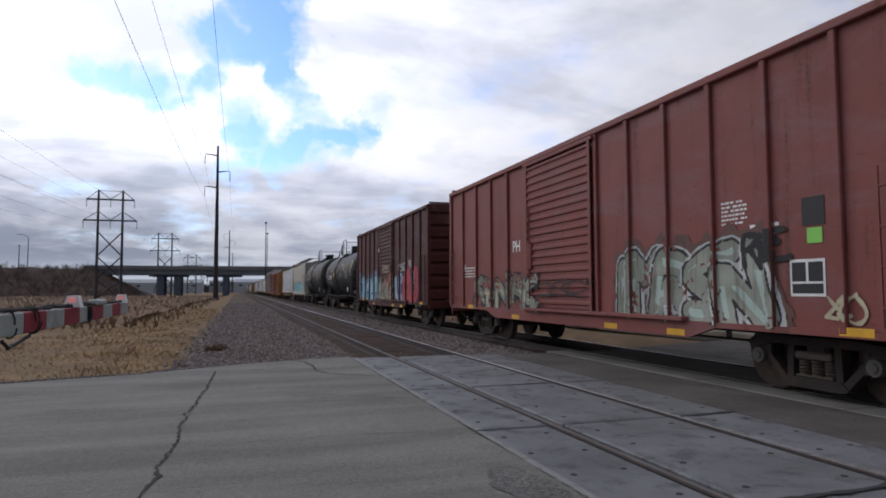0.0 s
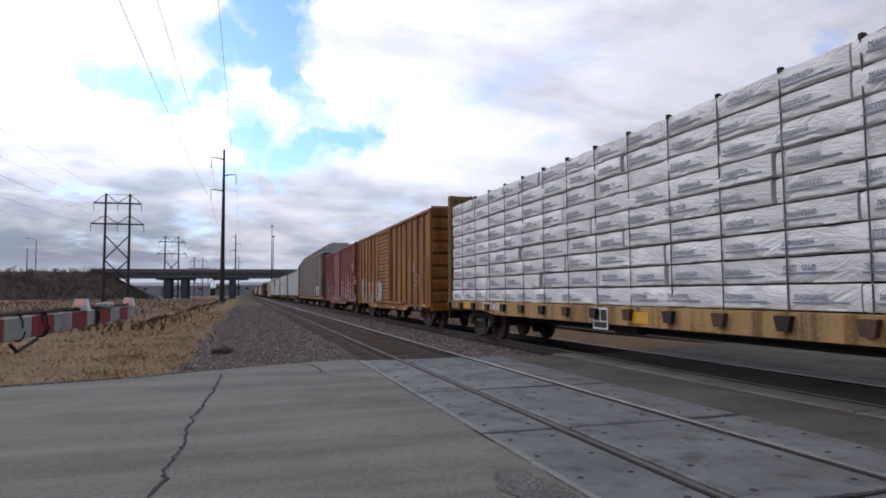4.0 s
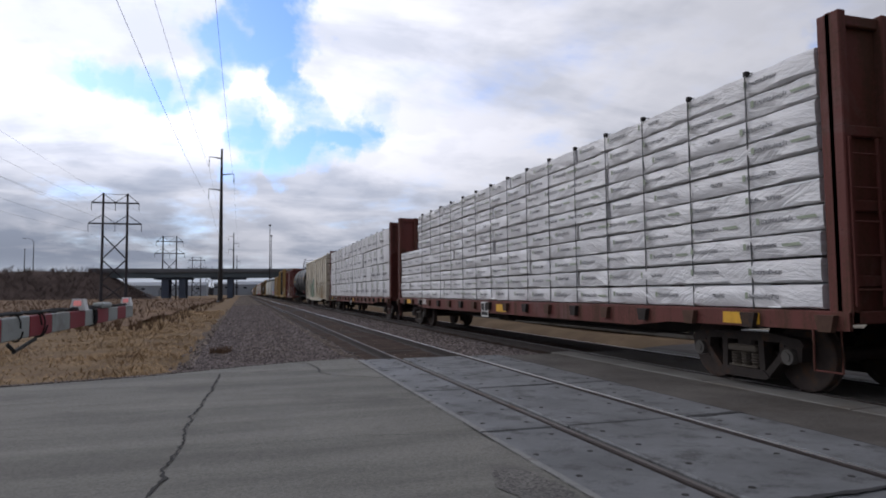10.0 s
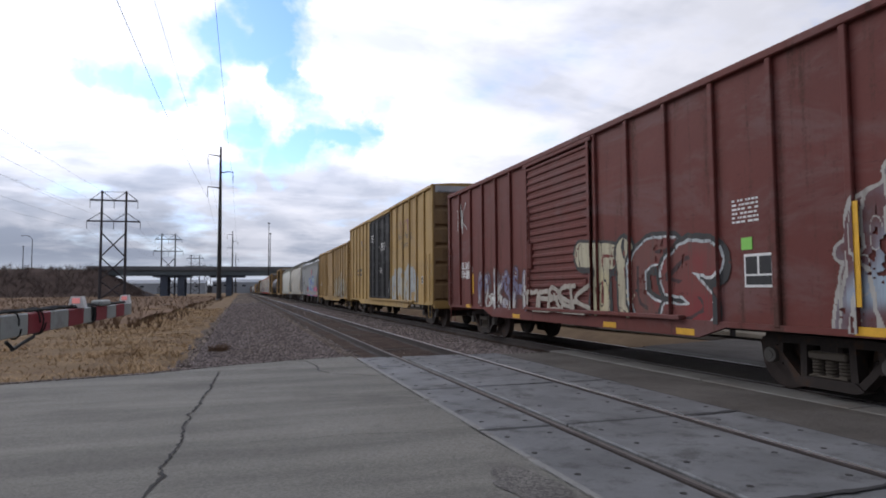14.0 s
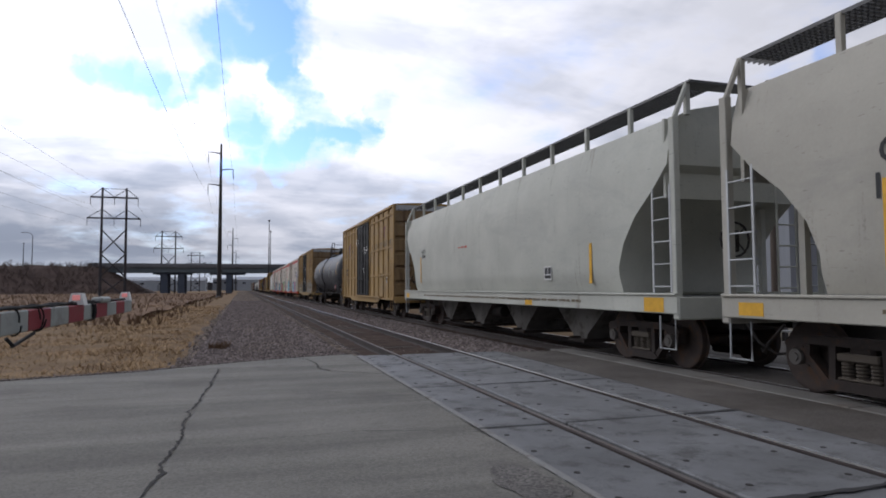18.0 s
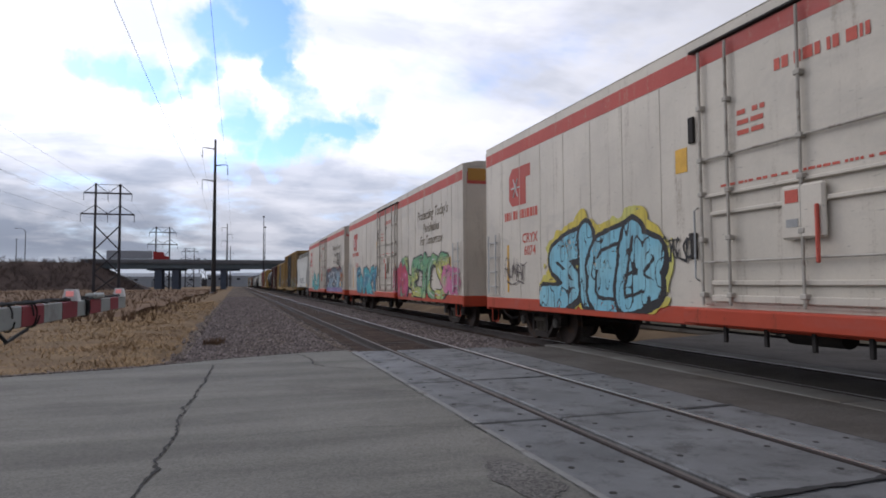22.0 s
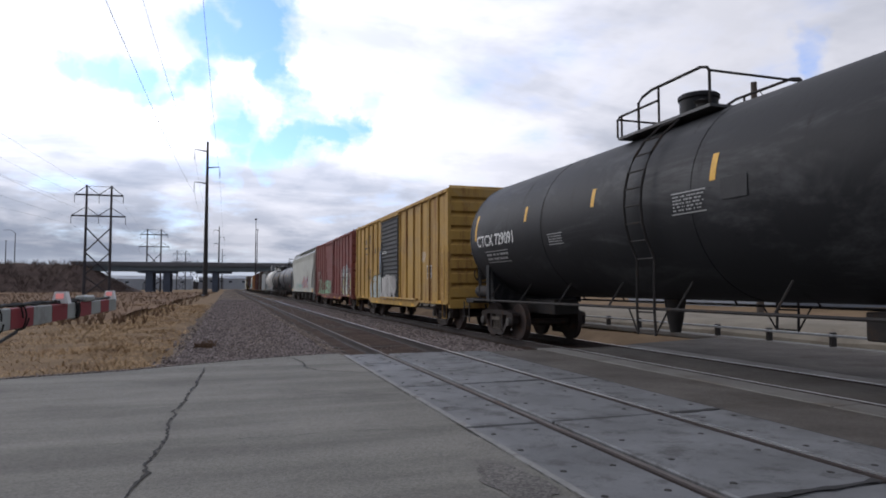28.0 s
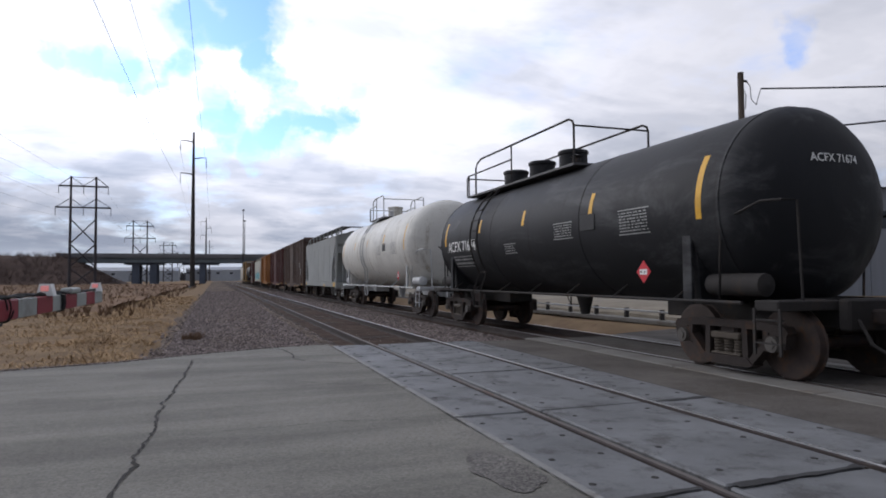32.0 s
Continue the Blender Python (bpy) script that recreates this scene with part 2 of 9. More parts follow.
steel_dark = surface("weathered_pole_steel", (0.042, 0.038, 0.036), 0.7, metal=0.2, vary=0.2, size=3)
tower_wood = surface("tower_timber", (0.050, 0.046, 0.050), 0.85, vary=0.25, size=2)
wire_mat = plain("cable", (0.05, 0.05, 0.055), 0.6)
plastic_red = surface("red_reflective_sheet", (0.23, 0.014, 0.026), 0.5, vary=0.16, size=0.7, stain=(0.12, 0.03, 0.03), stain_amount=0.25, bump=0.05)
plastic_white = surface("white_reflective_sheet", (0.30, 0.32, 0.30), 0.55, vary=0.15, size=0.7, stain=(0.2, 0.19, 0.17), stain_amount=0.35, bump=0.05)
galvanised_mast = surface("galvanised_mast", (0.35, 0.36, 0.36), 0.55, metal=0.3, vary=0.2, size=0.5)
pocket_steel = surface("dark_underside", (0.10, 0.094, 0.086), 0.85, vary=0.3, size=0.6, stain=(0.045, 0.038, 0.033), stain_amount=0.5, stain_size=0.5, spec=0.15)
black_rubber = plain("black_rubber", (0.02, 0.02, 0.02), 0.8)
white_paint = plain("white_paint", (0.72, 0.72, 0.70), 0.6)
wood_pole = surface("utility_pole_wood", (0.085, 0.068, 0.055), 0.9, vary=0.25, size=1.2, stretch=(3, 3, 0.3))
glass_dark = plain("dark_glass", (0.03, 0.035, 0.04), 0.12)

# ---- mesh helpers ----


class Shape:
    """Gathers vertices and faces of one part."""

    def __init__(self):
        self.v, self.f, self.m, self.mats = [], [], [], 0

    def add(self, verts, faces):
        o = len(self.v)
        self.v += [tuple(p) for p in verts]
        self.f += [tuple(i + o for i in f) for f in faces]
        self.m += [self.mats] * len(faces)
        return self

    def box(self, x0, x1, y0, y1, z0, z1, c=0.0):
        if x0 > x1: x0, x1 = x1, x0
        if y0 > y1: y0, y1 = y1, y0
        if z0 > z1: z0, z1 = z1, z0
        c = min(c, (x1 - x0) * 0.45, (y1 - y0) * 0.45, (z1 - z0) * 0.45)
        if c <= 0:
            v = [(x, y, z) for x in (x0, x1) for y in (y0, y1) for z in (z0, z1)]
            return self.add(v, [(0, 1, 3, 2), (4, 6, 7, 5), (0, 4, 5, 1), (2, 3, 7, 6), (0, 2, 6, 4), (1, 5, 7, 3)])
        v, ids = [], {}
        for ix, x in enumerate((x0, x1)):
            for iy, y in enumerate((y0, y1)):
                for iz, z in enumerate((z0, z1)):
                    sx, sy, sz = (1 - 2 * ix) * c, (1 - 2 * iy) * c, (1 - 2 * iz) * c
                    for ax, p in enumerate(((x, y + sy, z + sz), (x + sx, y, z + sz), (x + sx, y + sy, z))):
                        ids[ix, iy, iz, ax] = len(v)
                        v.append(p)
        f = []
        for s in (0, 1):
            f.append([ids[s, a, b, 0] for a, b in ((0, 0), (1, 0), (1, 1), (0, 1))])
            f.append([ids[a, s, b, 1] for a, b in ((0, 0), (1, 0), (1, 1), (0, 1))])
            f.append([ids[a, b, s, 2] for a, b in ((0, 0), (1, 0), (1, 1), (0, 1))])
            for q in (0, 1):
                f.append([ids[s, q, 0, 0], ids[s, q, 1, 0], ids[s, q, 1, 1], ids[s, q, 0, 1]])
                f.append([ids[s, 0, q, 0], ids[s, 1, q, 0], ids[s, 1, q, 2], ids[s, 0, q, 2]])
                f.append([ids[0, s, q, 1], ids[1, s, q, 1], ids[1, s, q, 2], ids[0, s, q, 2]])
        for a in (0, 1):
            for b in (0, 1):
                for d in (0, 1):
                    f.append([ids[a, b, d, k] for k in range(3)])
        return self.add(v, f)

    def tube(self, pts, r, seg=6, r1=None):
        """A round bar along the points."""
        pts = [Vector(p) for p in pts]
        o = len(self.v)
        n = len(pts)
        for i, p in enumerate(pts):
            d = (pts[min(i + 1, n - 1)] - pts[max(i - 1, 0)]).normalized()
            a = d.orthogonal().normalized() if abs(d.z) > 0.9 else d.cross(Vector((0, 0, 1))).normalized()
            b = d.cross(a)
            rr = r if r1 is None else r + (r1 - r) * i / (n - 1)
            for k in range(seg):
                t = 2 * math.pi * k / seg
                self.v.append(tuple(p + a * math.cos(t) * rr + b * math.sin(t) * rr))
        for i in range(n - 1):
            for k in range(seg):
                q = (k + 1) % seg
                self.f.append((o + i * seg + k, o + i * seg + q, o + (i + 1) * seg + q, o + (i + 1) * seg + k))
        self.f += [tuple(o + k for k in range(seg)), tuple(o + (n - 1) * seg + k for k in range(seg))]
        self.m += [self.mats] * ((n - 1) * seg + 2)
        return self

    def lathe(self, prof, axis="x", seg=28, at=(0, 0, 0)):
        """Turns a profile of (along, radius) round an axis; radius 0 at the ends closes it."""
        o = len(self.v)
        n = len(prof)
        for a, r in prof:
            for k in range(seg):
                t = 2 * math.pi * k / seg
                c, s = r * math.cos(t), r * math.sin(t)
                p = {"x": (a, c, s), "y": (c, a, s), "z": (c, s, a)}[axis]
                self.v.append((p[0] + at[0], p[1] + at[1], p[2] + at[2]))
        faces = [(o + i * seg + k, o + i * seg + (k + 1) % seg, o + (i + 1) * seg + (k + 1) % seg, o + (i + 1) * seg + k)
                 for i in range(n - 1) for k in range(seg)]
        faces += [tuple(o + k for k in range(seg)), tuple(o + (n - 1) * seg + k for k in range(seg))]
        self.f += faces
        self.m += [self.mats] * len(faces)
        return self

    def prism(self, pts, lo, hi, axis="x"):
        """Extrudes a polygon; for axis x the points are (y, z), for y (x, z), for z (x, y)."""
        n = len(pts)
        put = {"x": lambda p, a: (a, p[0], p[1]), "y": lambda p, a: (p[0], a, p[1]), "z": lambda p, a: (p[0], p[1], a)}[axis]
        v = [put(p, lo) for p in pts] + [put(p, hi) for p in pts]
        f = [tuple(range(n)), tuple(range(2 * n - 1, n - 1, -1))]
        f += [(i, (i + 1) % n, n + (i + 1) % n, n + i) for i in range(n)]
        return self.add(v, f)

    def sheet(self, pts, lo, hi, thick, axis="y"):
        """A folded sheet: an open profile of (x, z) points extruded along y (or (y, z) along x), with thickness."""
        a = [Vector(p) for p in pts]
        nrm = []
        for i in range(len(a)):
            d = (a[min(i + 1, len(a) - 1)] - a[max(i - 1, 0)]).normalized()
            nrm.append(Vector((-d.y, d.x)))
        back = [p + q * thick for p, q in zip(a, nrm)]
        n = len(a)
        v = []
        for s in (lo, hi):
            for p in a + back:
                v.append((p.x, s, p.y) if axis == "y" else (s, p.x, p.y))
        m = 2 * n
        f = []
        for i in range(n - 1):
            f += [(i, i + 1, m + i + 1, m + i), (n + i, m + n + i, m + n + i + 1, n + i + 1),
                  (i, n + i, n + i + 1, i + 1), (m + i, m + i + 1, m + n + i + 1, m + n + i)]
        f += [(0, m, m + n, n), (n - 1, 2 * n - 1, m + 2 * n - 1, m + n - 1)]
        return self.add(v, f)

    def quad(self, a, b, c, d):
        return self.add([a, b, c, d], [(0, 1, 2, 3)])

    def mesh(self, name, materials, smooth=True, fix=True):
        me = bpy.data.meshes.new(name)
        me.from_pydata(self.v, [], self.f)
        if fix:
            bm = bmesh.new()
            bm.from_mesh(me)
            bmesh.ops.recalc_face_normals(bm, faces=bm.faces)
            bm.to_mesh(me)
            bm.free()
        if self.mats:
            me.polygons.foreach_set("material_index", self.m)
        for mt in (materials if isinstance(materials, (list, tuple)) else [materials]):
            me.materials.append(mt)
        if smooth:
            me.shade_smooth()
            me.set_sharp_from_angle(angle=radians(32))
        return me


def part(name, shape, material, parent=None, label="", at=None, smooth=True, fix=True):
    """Links a shape (or a ready mesh) as one mesh object under its thing."""
    me = shape if isinstance(shape, bpy.types.Mesh) else shape.mesh(name, material, smooth, fix)
    ob = new(name, me)
    if parent is not None:
        ob.parent = parent
    if at is not None:
        ob.matrix_basis = at
    if label:
        tagged(ob, label)
    return ob


def thing(name, label, category, group="", at=None):
    ob = new(name)
    ob.empty_display_size = 0.3
    if at is not None:
        ob.matrix_basis = at
    return tagged(ob, label, category, group)


def structure(ob, label="", category=""):
    return tagged(ob, label, category, kind="structure")


SIDE = Matrix(((0, 0, -1, 0), (-1, 0, 0, 0), (0, 1, 0, 0), (0, 0, 0, 1)))     # letters on the side that faces the road
FRONT = Matrix(((1, 0, 0, 0), (0, 0, -1, 0), (0, 1, 0, 0), (0, 0, 0, 1)))     # letters on the leading end


def lettering(parent, words, at, size, material, face=SIDE, width=1.0, shear=0.0, name="lettering", label=""):
    """Painted words, centred on a place, as a flat mesh just proud of the surface."""
    cu = bpy.data.curves.new("letters", "FONT")
    cu.body, cu.size, cu.align_x, cu.align_y, cu.shear = words, size, "CENTER", "CENTER", shear
    cu.space_line, cu.resolution_u, cu.offset = 0.95, 3, 0.016 * size
    tmp = bpy.data.objects.new("letters", cu)
    me = bpy.data.meshes.new_from_object(tmp)
    bpy.data.objects.remove(tmp)
    me.materials.clear()
    me.materials.append(material)
    me.transform(Matrix.Translation(at) @ face @ Matrix.Diagonal((width, 1, 1, 1)))
    return part(name, me, material, parent, label or "painted lettering")


def bars(parent, at, width, height, rows, material, face=SIDE, seed=0, name="lettering", tall=0.24):
    """Writing too small to read, as rows of short bars."""
    rnd = random.Random(seed)
    s = Shape()
    step = height / rows
    for r in range(rows):
        x = -width / 2
        while x < width / 2 - 0.03:
            run = min(rnd.uniform(0.4, 1.6) * step * (0.45 if tall > 0.3 else 1.0), width / 2 - x)
            z = height / 2 - (r + 0.5) * step
            s.add([(x, z - step * tall, 0), (x + run, z - step * tall, 0), (x + run, z + step * tall, 0), (x, z + step * tall, 0)], [(0, 1, 2, 3)])
            x += run + step * rnd.choice((0.3, 0.3, 0.9)) * (0.5 if tall > 0.3 else 1.0)
    me = s.mesh(name, material, False, False)
    me.transform(Matrix.Translation(at) @ face)
    return part(name, me, material, parent, "small stencilled lettering")

# ---- ground, road and tracks ----
T1, T2 = 3.93, 8.20               # centre lines of the near and the far track
GAUGE = 0.7525                    # rail centre from track centre
NEAR_END, FAR_END = -7.0, 13.75   # the crossing's paved length along the tracks


def hump(x, y):
    """Ground height: level road, verge a little lower, slow unevenness."""
    n = noise.noise((x * 0.11, y * 0.11, 1.3)) * 0.22 + noise.noise((x * 0.5, y * 0.5, 4.1)) * 0.06
    bed = min(1.0, max(0.0, x + 1.9) / 0.7) * min(1.0, max(0.0, 12.2 - x) / 0.7)     # cut down under the track bed
    return -0.16 - 0.25 * bed + n * min(1.0, max(0.0, abs(x - 4) - 6) / 8)


def make_ground():
    s = Shape()
    xs = [-3000, -1200, -500, -220, -120, -80, -60] + [x for x in range(-50, -1, 2)] + [-1.9, -1.2] + [x for x in range(0, 12, 2)] + [11.5, 12.2] + [x for x in range(14, 51, 2)] + [60, 80, 120, 220, 500, 1200, 3000]
    ys = [-3000, -1200, -400, -150, -80, -40] + [y for y in range(-30, 101, 2)] + [y for y in range(110, 261, 10)] + [320, 420, 600, 1000, 1800, 3000]
    v = [(x, y, hump(x, y) if abs(x) < 70 and y < 110 else -0.3) for y in ys for x in xs]
    n = len(xs)
    f = [(j * n + i, j * n + i + 1, (j + 1) * n + i + 1, (j + 1) * n + i) for j in range(len(ys) - 1) for i in range(n - 1)]
    s.add(v, f)
    structure(part("ground", s, dry_soil, fix=False), "dry brown winter grass and bare soil", "ground")


def road_edge(x):
    """Far edge of the crossing road along y."""
    pts = ((-60, 6.0), (-8, 10.4), (-3.6, 12.0), (-1.6, 12.62), (-0.2, 13.5), (1.1, 14.1), (3.2, 14.6), (7.1, 13.75), (9.6, 14.2), (14, 15.5), (60, 17))
    for (a, p), (b, q) in zip(pts, pts[1:]):
        if x <= b:
            return p + (q - p) * (x - a) / (b - a)
    return pts[-1][1]


def make_road():
    """The road over the crossing, in strips between the rails, each a little slab with an uneven far edge."""
    def strip(name, x0, x1, mat, label, z=0.0, y0=-9.0, step=0.25, far=None, seed=1):
        rnd = random.Random(seed)
        s = Shape()
        n = max(2, int((x1 - x0) / step))
        top, low = [], []
        for i in range(n + 1):
            x = x0 + (x1 - x0) * i / n
            e = (road_edge(x) if far is None else far) + rnd.uniform(-0.05, 0.05)
            top.append((x, e))
        v = []
        for x, e in top:
            v += [(x, y0, z), (x, e, z - 0.005), (x, e + 0.04, z - 0.25), (x, y0, z - 0.25)]
        f = []
        for i in range(n):
            a, b = 4 * i, 4 * i + 4
            f += [(a, b, b + 1, a + 1), (a + 1, b + 1, b + 2, a + 2), (a + 3, a, b, b + 3)]
        f += [(0, 1, 2, 3), (4 * n, 4 * n + 3, 4 * n + 2, 4 * n + 1)]
        s.add(v, f)
        structure(part(name, s, mat), label, "road")
    strip("road", -60, T1 - GAUGE - 0.86, asphalt, "worn grey asphalt road with cracks", step=0.35)
    strip("road_between_tracks", T1 + GAUGE + 0.79, T2 - GAUGE - 0.62, asphalt_brown, "dusty brown asphalt between the tracks", far=13.6)
    strip("road_beyond", T2 + GAUGE + 0.55, 60, asphalt_brown, "grey road beyond the far track", far=None, step=0.5)
    strip("road_in_far_track", T2 - GAUGE + 0.10, T2 + GAUGE - 0.10, asphalt_brown, "dusty brown asphalt between the far rails", z=-0.004, far=13.7, seed=5)
    # concrete header strips beside the far track
    for i, (x0, x1) in enumerate(((T2 - GAUGE - 0.615, T2 - GAUGE - 0.07), (T2 + GAUGE + 0.07, T2 + GAUGE + 0.545))):
        y = NEAR_END
        for k in range(8):
            s = Shape().box(x0, x1, y + 0.012, y + 2.6, -0.25, 0.006, 0.012)
            y += 2.61
            part("header_slab", s, pale_concrete, bpy.data.objects["road_between_tracks" if i == 0 else "road_beyond"])


def ribbon(pts, width, z, seed, wob=0.3, step=0.07):
    """A ragged strip along a line: crack or tar seam."""
    rnd = random.Random(seed)
    line = []
    for (x0, y0), (x1, y1) in zip(pts, pts[1:]):
        n = max(1, int(math.hypot(x1 - x0, y1 - y0) / step))
        line += [(x0 + (x1 - x0) * i / n, y0 + (y1 - y0) * i / n) for i in range(n)]
    line.append(pts[-1])
    s = Shape()
    v = []
    for i, (x, y) in enumerate(line):
        a, b = line[max(0, i - 1)], line[min(len(line) - 1, i + 1)]
        d = Vector((b[0] - a[0], b[1] - a[1])).normalized()
        off = noise.noise((i * 0.22, seed * 7.7, 0)) * wob * 0.30 + rnd.uniform(-1, 1) * wob * 0.09
        wdt = width * rnd.uniform(0.35, 1.2)
        v += [(x - d.y * (off + wdt / 2), y + d.x * (off + wdt / 2), z), (x - d.y * (off - wdt / 2), y + d.x * (off - wdt / 2), z)]
    s.add(v, [(2 * i, 2 * i + 1, 2 * i + 3, 2 * i + 2) for i in range(len(line) - 1)])
    return s


def make_cracks():
    road = bpy.data.objects["road"]
    for pts, wd, wob, seed in (
            (((-0.36, 12.4), (-0.44, 10.03), (-0.52, 8.64), (-0.57, 7.76), (-0.54, 7.02), (-0.55, 6.53), (-0.61, 5.85), (-0.58, 5.59), (-0.63, 5.2), (-0.66, 4.6), (-0.75, 3.4), (-0.8, 1.0)), 0.036, 0.17, 3),
            (((0.1, 6.55), (0.48, 6.56), (1.15, 6.6), (1.79, 6.42), (2.28, 6.2)), 0.009, 0.08, 5),
            (((0.85, 14.25), (1.26, 13.6), (1.39, 12.71), (1.34, 11.99), (1.5, 11.51), (1.93, 11.12), (2.3, 10.8)), 0.034, 0.10, 8),
            (((-6.0, 9.2), (-3.0, 9.9), (-0.5, 10.4)), 0.008, 0.2, 11),
            (((1.2, 9.2), (1.7, 8.7), (2.2, 8.6)), 0.009, 0.2, 16)):
        part("crack", ribbon(pts, wd, 0.004, seed, wob), crack_dark, road, "dark ragged crack")
    # a worn patch beside the panels
    ring = []
    for k in range(48):
        a = 2 * math.pi * k / 48
        r = 1.0 + 0.35 * noise.noise((math.cos(a) * 1.3, math.sin(a) * 1.3, 6)) + 0.16 * noise.noise((math.cos(a) * 5, math.sin(a) * 5, 2))
        ring.append((2.04 + 0.24 * r * math.cos(a), 4.5 + 0.46 * r * math.sin(a)))
    s = Shape().add([(x, y, 0.004) for x, y in ring], [tuple(range(48))])
    part("asphalt_patch", s, surface("patch_asphalt", (0.122, 0.114, 0.104), 0.9, vary=0.3, size=0.5, grain=40, bump=0.8, bump_scale=70, cells=0.5, cell_size=60), road, "rough darker asphalt patch")


def make_crossing():
    """Concrete crossing panels beside and between the rails of the near track, with bolts, and asphalt seams."""
    bolt = Shape().lathe([(0.0, 0.0), (0.0, 0.030), (0.006, 0.026), (0.007, 0.0)], "z", 8).mesh("lag_bolt", crack_dark)
    crossing = thing("level_crossing", "blue-grey concrete panel level crossing over the near track", "level crossing")
    structure(crossing)
    joints = [-7.0, -4.6, -1.8, 0.85, 3.62, 6.3, 9.1, 12.05, 13.75]
    rows = ((T1 - GAUGE - 0.855, T1 - GAUGE - 0.066, "field"), (T1 - GAUGE + 0.108, T1 + GAUGE - 0.108, "gauge"), (T1 + GAUGE + 0.066, T1 + GAUGE + 0.78, "field"))
    rnd = random.Random(2)
    for k, (y0, y1) in enumerate(zip(joints, joints[1:])):
        for x0, x1, kind in rows:
            top = 0.010 + rnd.uniform(-0.004, 0.006)
            panel = part("crossing_panel", Shape().box(x0, x1, y0 + 0.012, y1 - 0.012, -0.2, top, 0.015), crossing_concrete, crossing)
            if kind == "field" and x0 < T1:
                part("edge_strip", Shape().box(x0 - 0.012, x0 + 0.055, y0 + 0.02, y1 - 0.02, top - 0.06, top + 0.004, 0.004), edge_highlight, panel, "worn panel edge with its highlight painted pale")
            xs = (x0 + 0.15, x1 - 0.15) if kind == "field" else (x0 + 0.2, x1 - 0.2)
            for x in xs:
                for q in range(4):
                    y = y0 + (q + 0.5) * (y1 - y0) / 4 + rnd.uniform(-0.05, 0.05)
                    part("lag_bolt", bolt, None, panel, at=Matrix.Translation((x + rnd.uniform(-0.02, 0.02), y, top - 0.002)))
    # dark rubber and dirt in the flangeways
    for c in (T1, T2):
        for sgn in (-1, 1):
            x = c + sgn * GAUGE
            a, b = sorted((x + sgn * (0.16 if c == T1 else 0.065), x - sgn * 0.12))
            tagged(part("flangeway", Shape().box(a, b, NEAR_END, FAR_END, -0.2, -0.035 if c == T1 else -0.03), groove_dirt), "dark dirt-filled flangeway beside the rail", "flangeway", "flangeways")
    # dark tar at the joints of the outer row and near the end of the panels
    for x0, x1, y, wd in ((4.79, 5.5, 6.26, 0.10), (4.79, 5.5, 9.07, 0.06), (3.32, 4.54, 9.09, 0.04), (3.32, 4.54, 12.03, 0.03), (3.32, 4.54, 3.58, 0.09), (4.79, 5.46, 3.60, 0.11), (2.4, 3.08, 3.58, 0.07)):
        s = ribbon(((x0, y), (x1, y + 0.05)), wd, 0.021, int(y * 10), 0.05)
        tagged(part("tar_seam", s, tar), "black tar seam across the panels", "tar seam", "tar seams")
    s = ribbon(((T1 + GAUGE + 0.79, -6), (T1 + GAUGE + 0.79, 4), (T1 + GAUGE + 0.80, 13.6)), 0.035, 0.008, 77, 0.05)
    tagged(part("tar_seam", s, tar), "black seam along the edge of the panels", "tar seam", "tar seams")
    # dark ribbon that paints the shadow line beside the panels' left edge
    s = ribbon(((T1 - GAUGE - 0.862, -6), (T1 - GAUGE - 0.862, 4), (T1 - GAUGE - 0.862, 13.6)), 0.030, 0.008, 78, 0.06)
    tagged(part("tar_seam", s, crack_dark), "dark seam painted as the shadow line along the panel edge", "tar seam", "tar seams")


RAIL = [(-0.07, -0.172), (0.07, -0.172), (0.07, -0.16), (0.012, -0.14), (0.010, -0.05), (0.036, -0.038), (0.036, -0.008), (0.024, 0.0),
        (-0.024, 0.0), (-0.036, -0.008), (-0.036, -0.038), (-0.010, -0.05), (-0.012, -0.14), (-0.07, -0.16)]


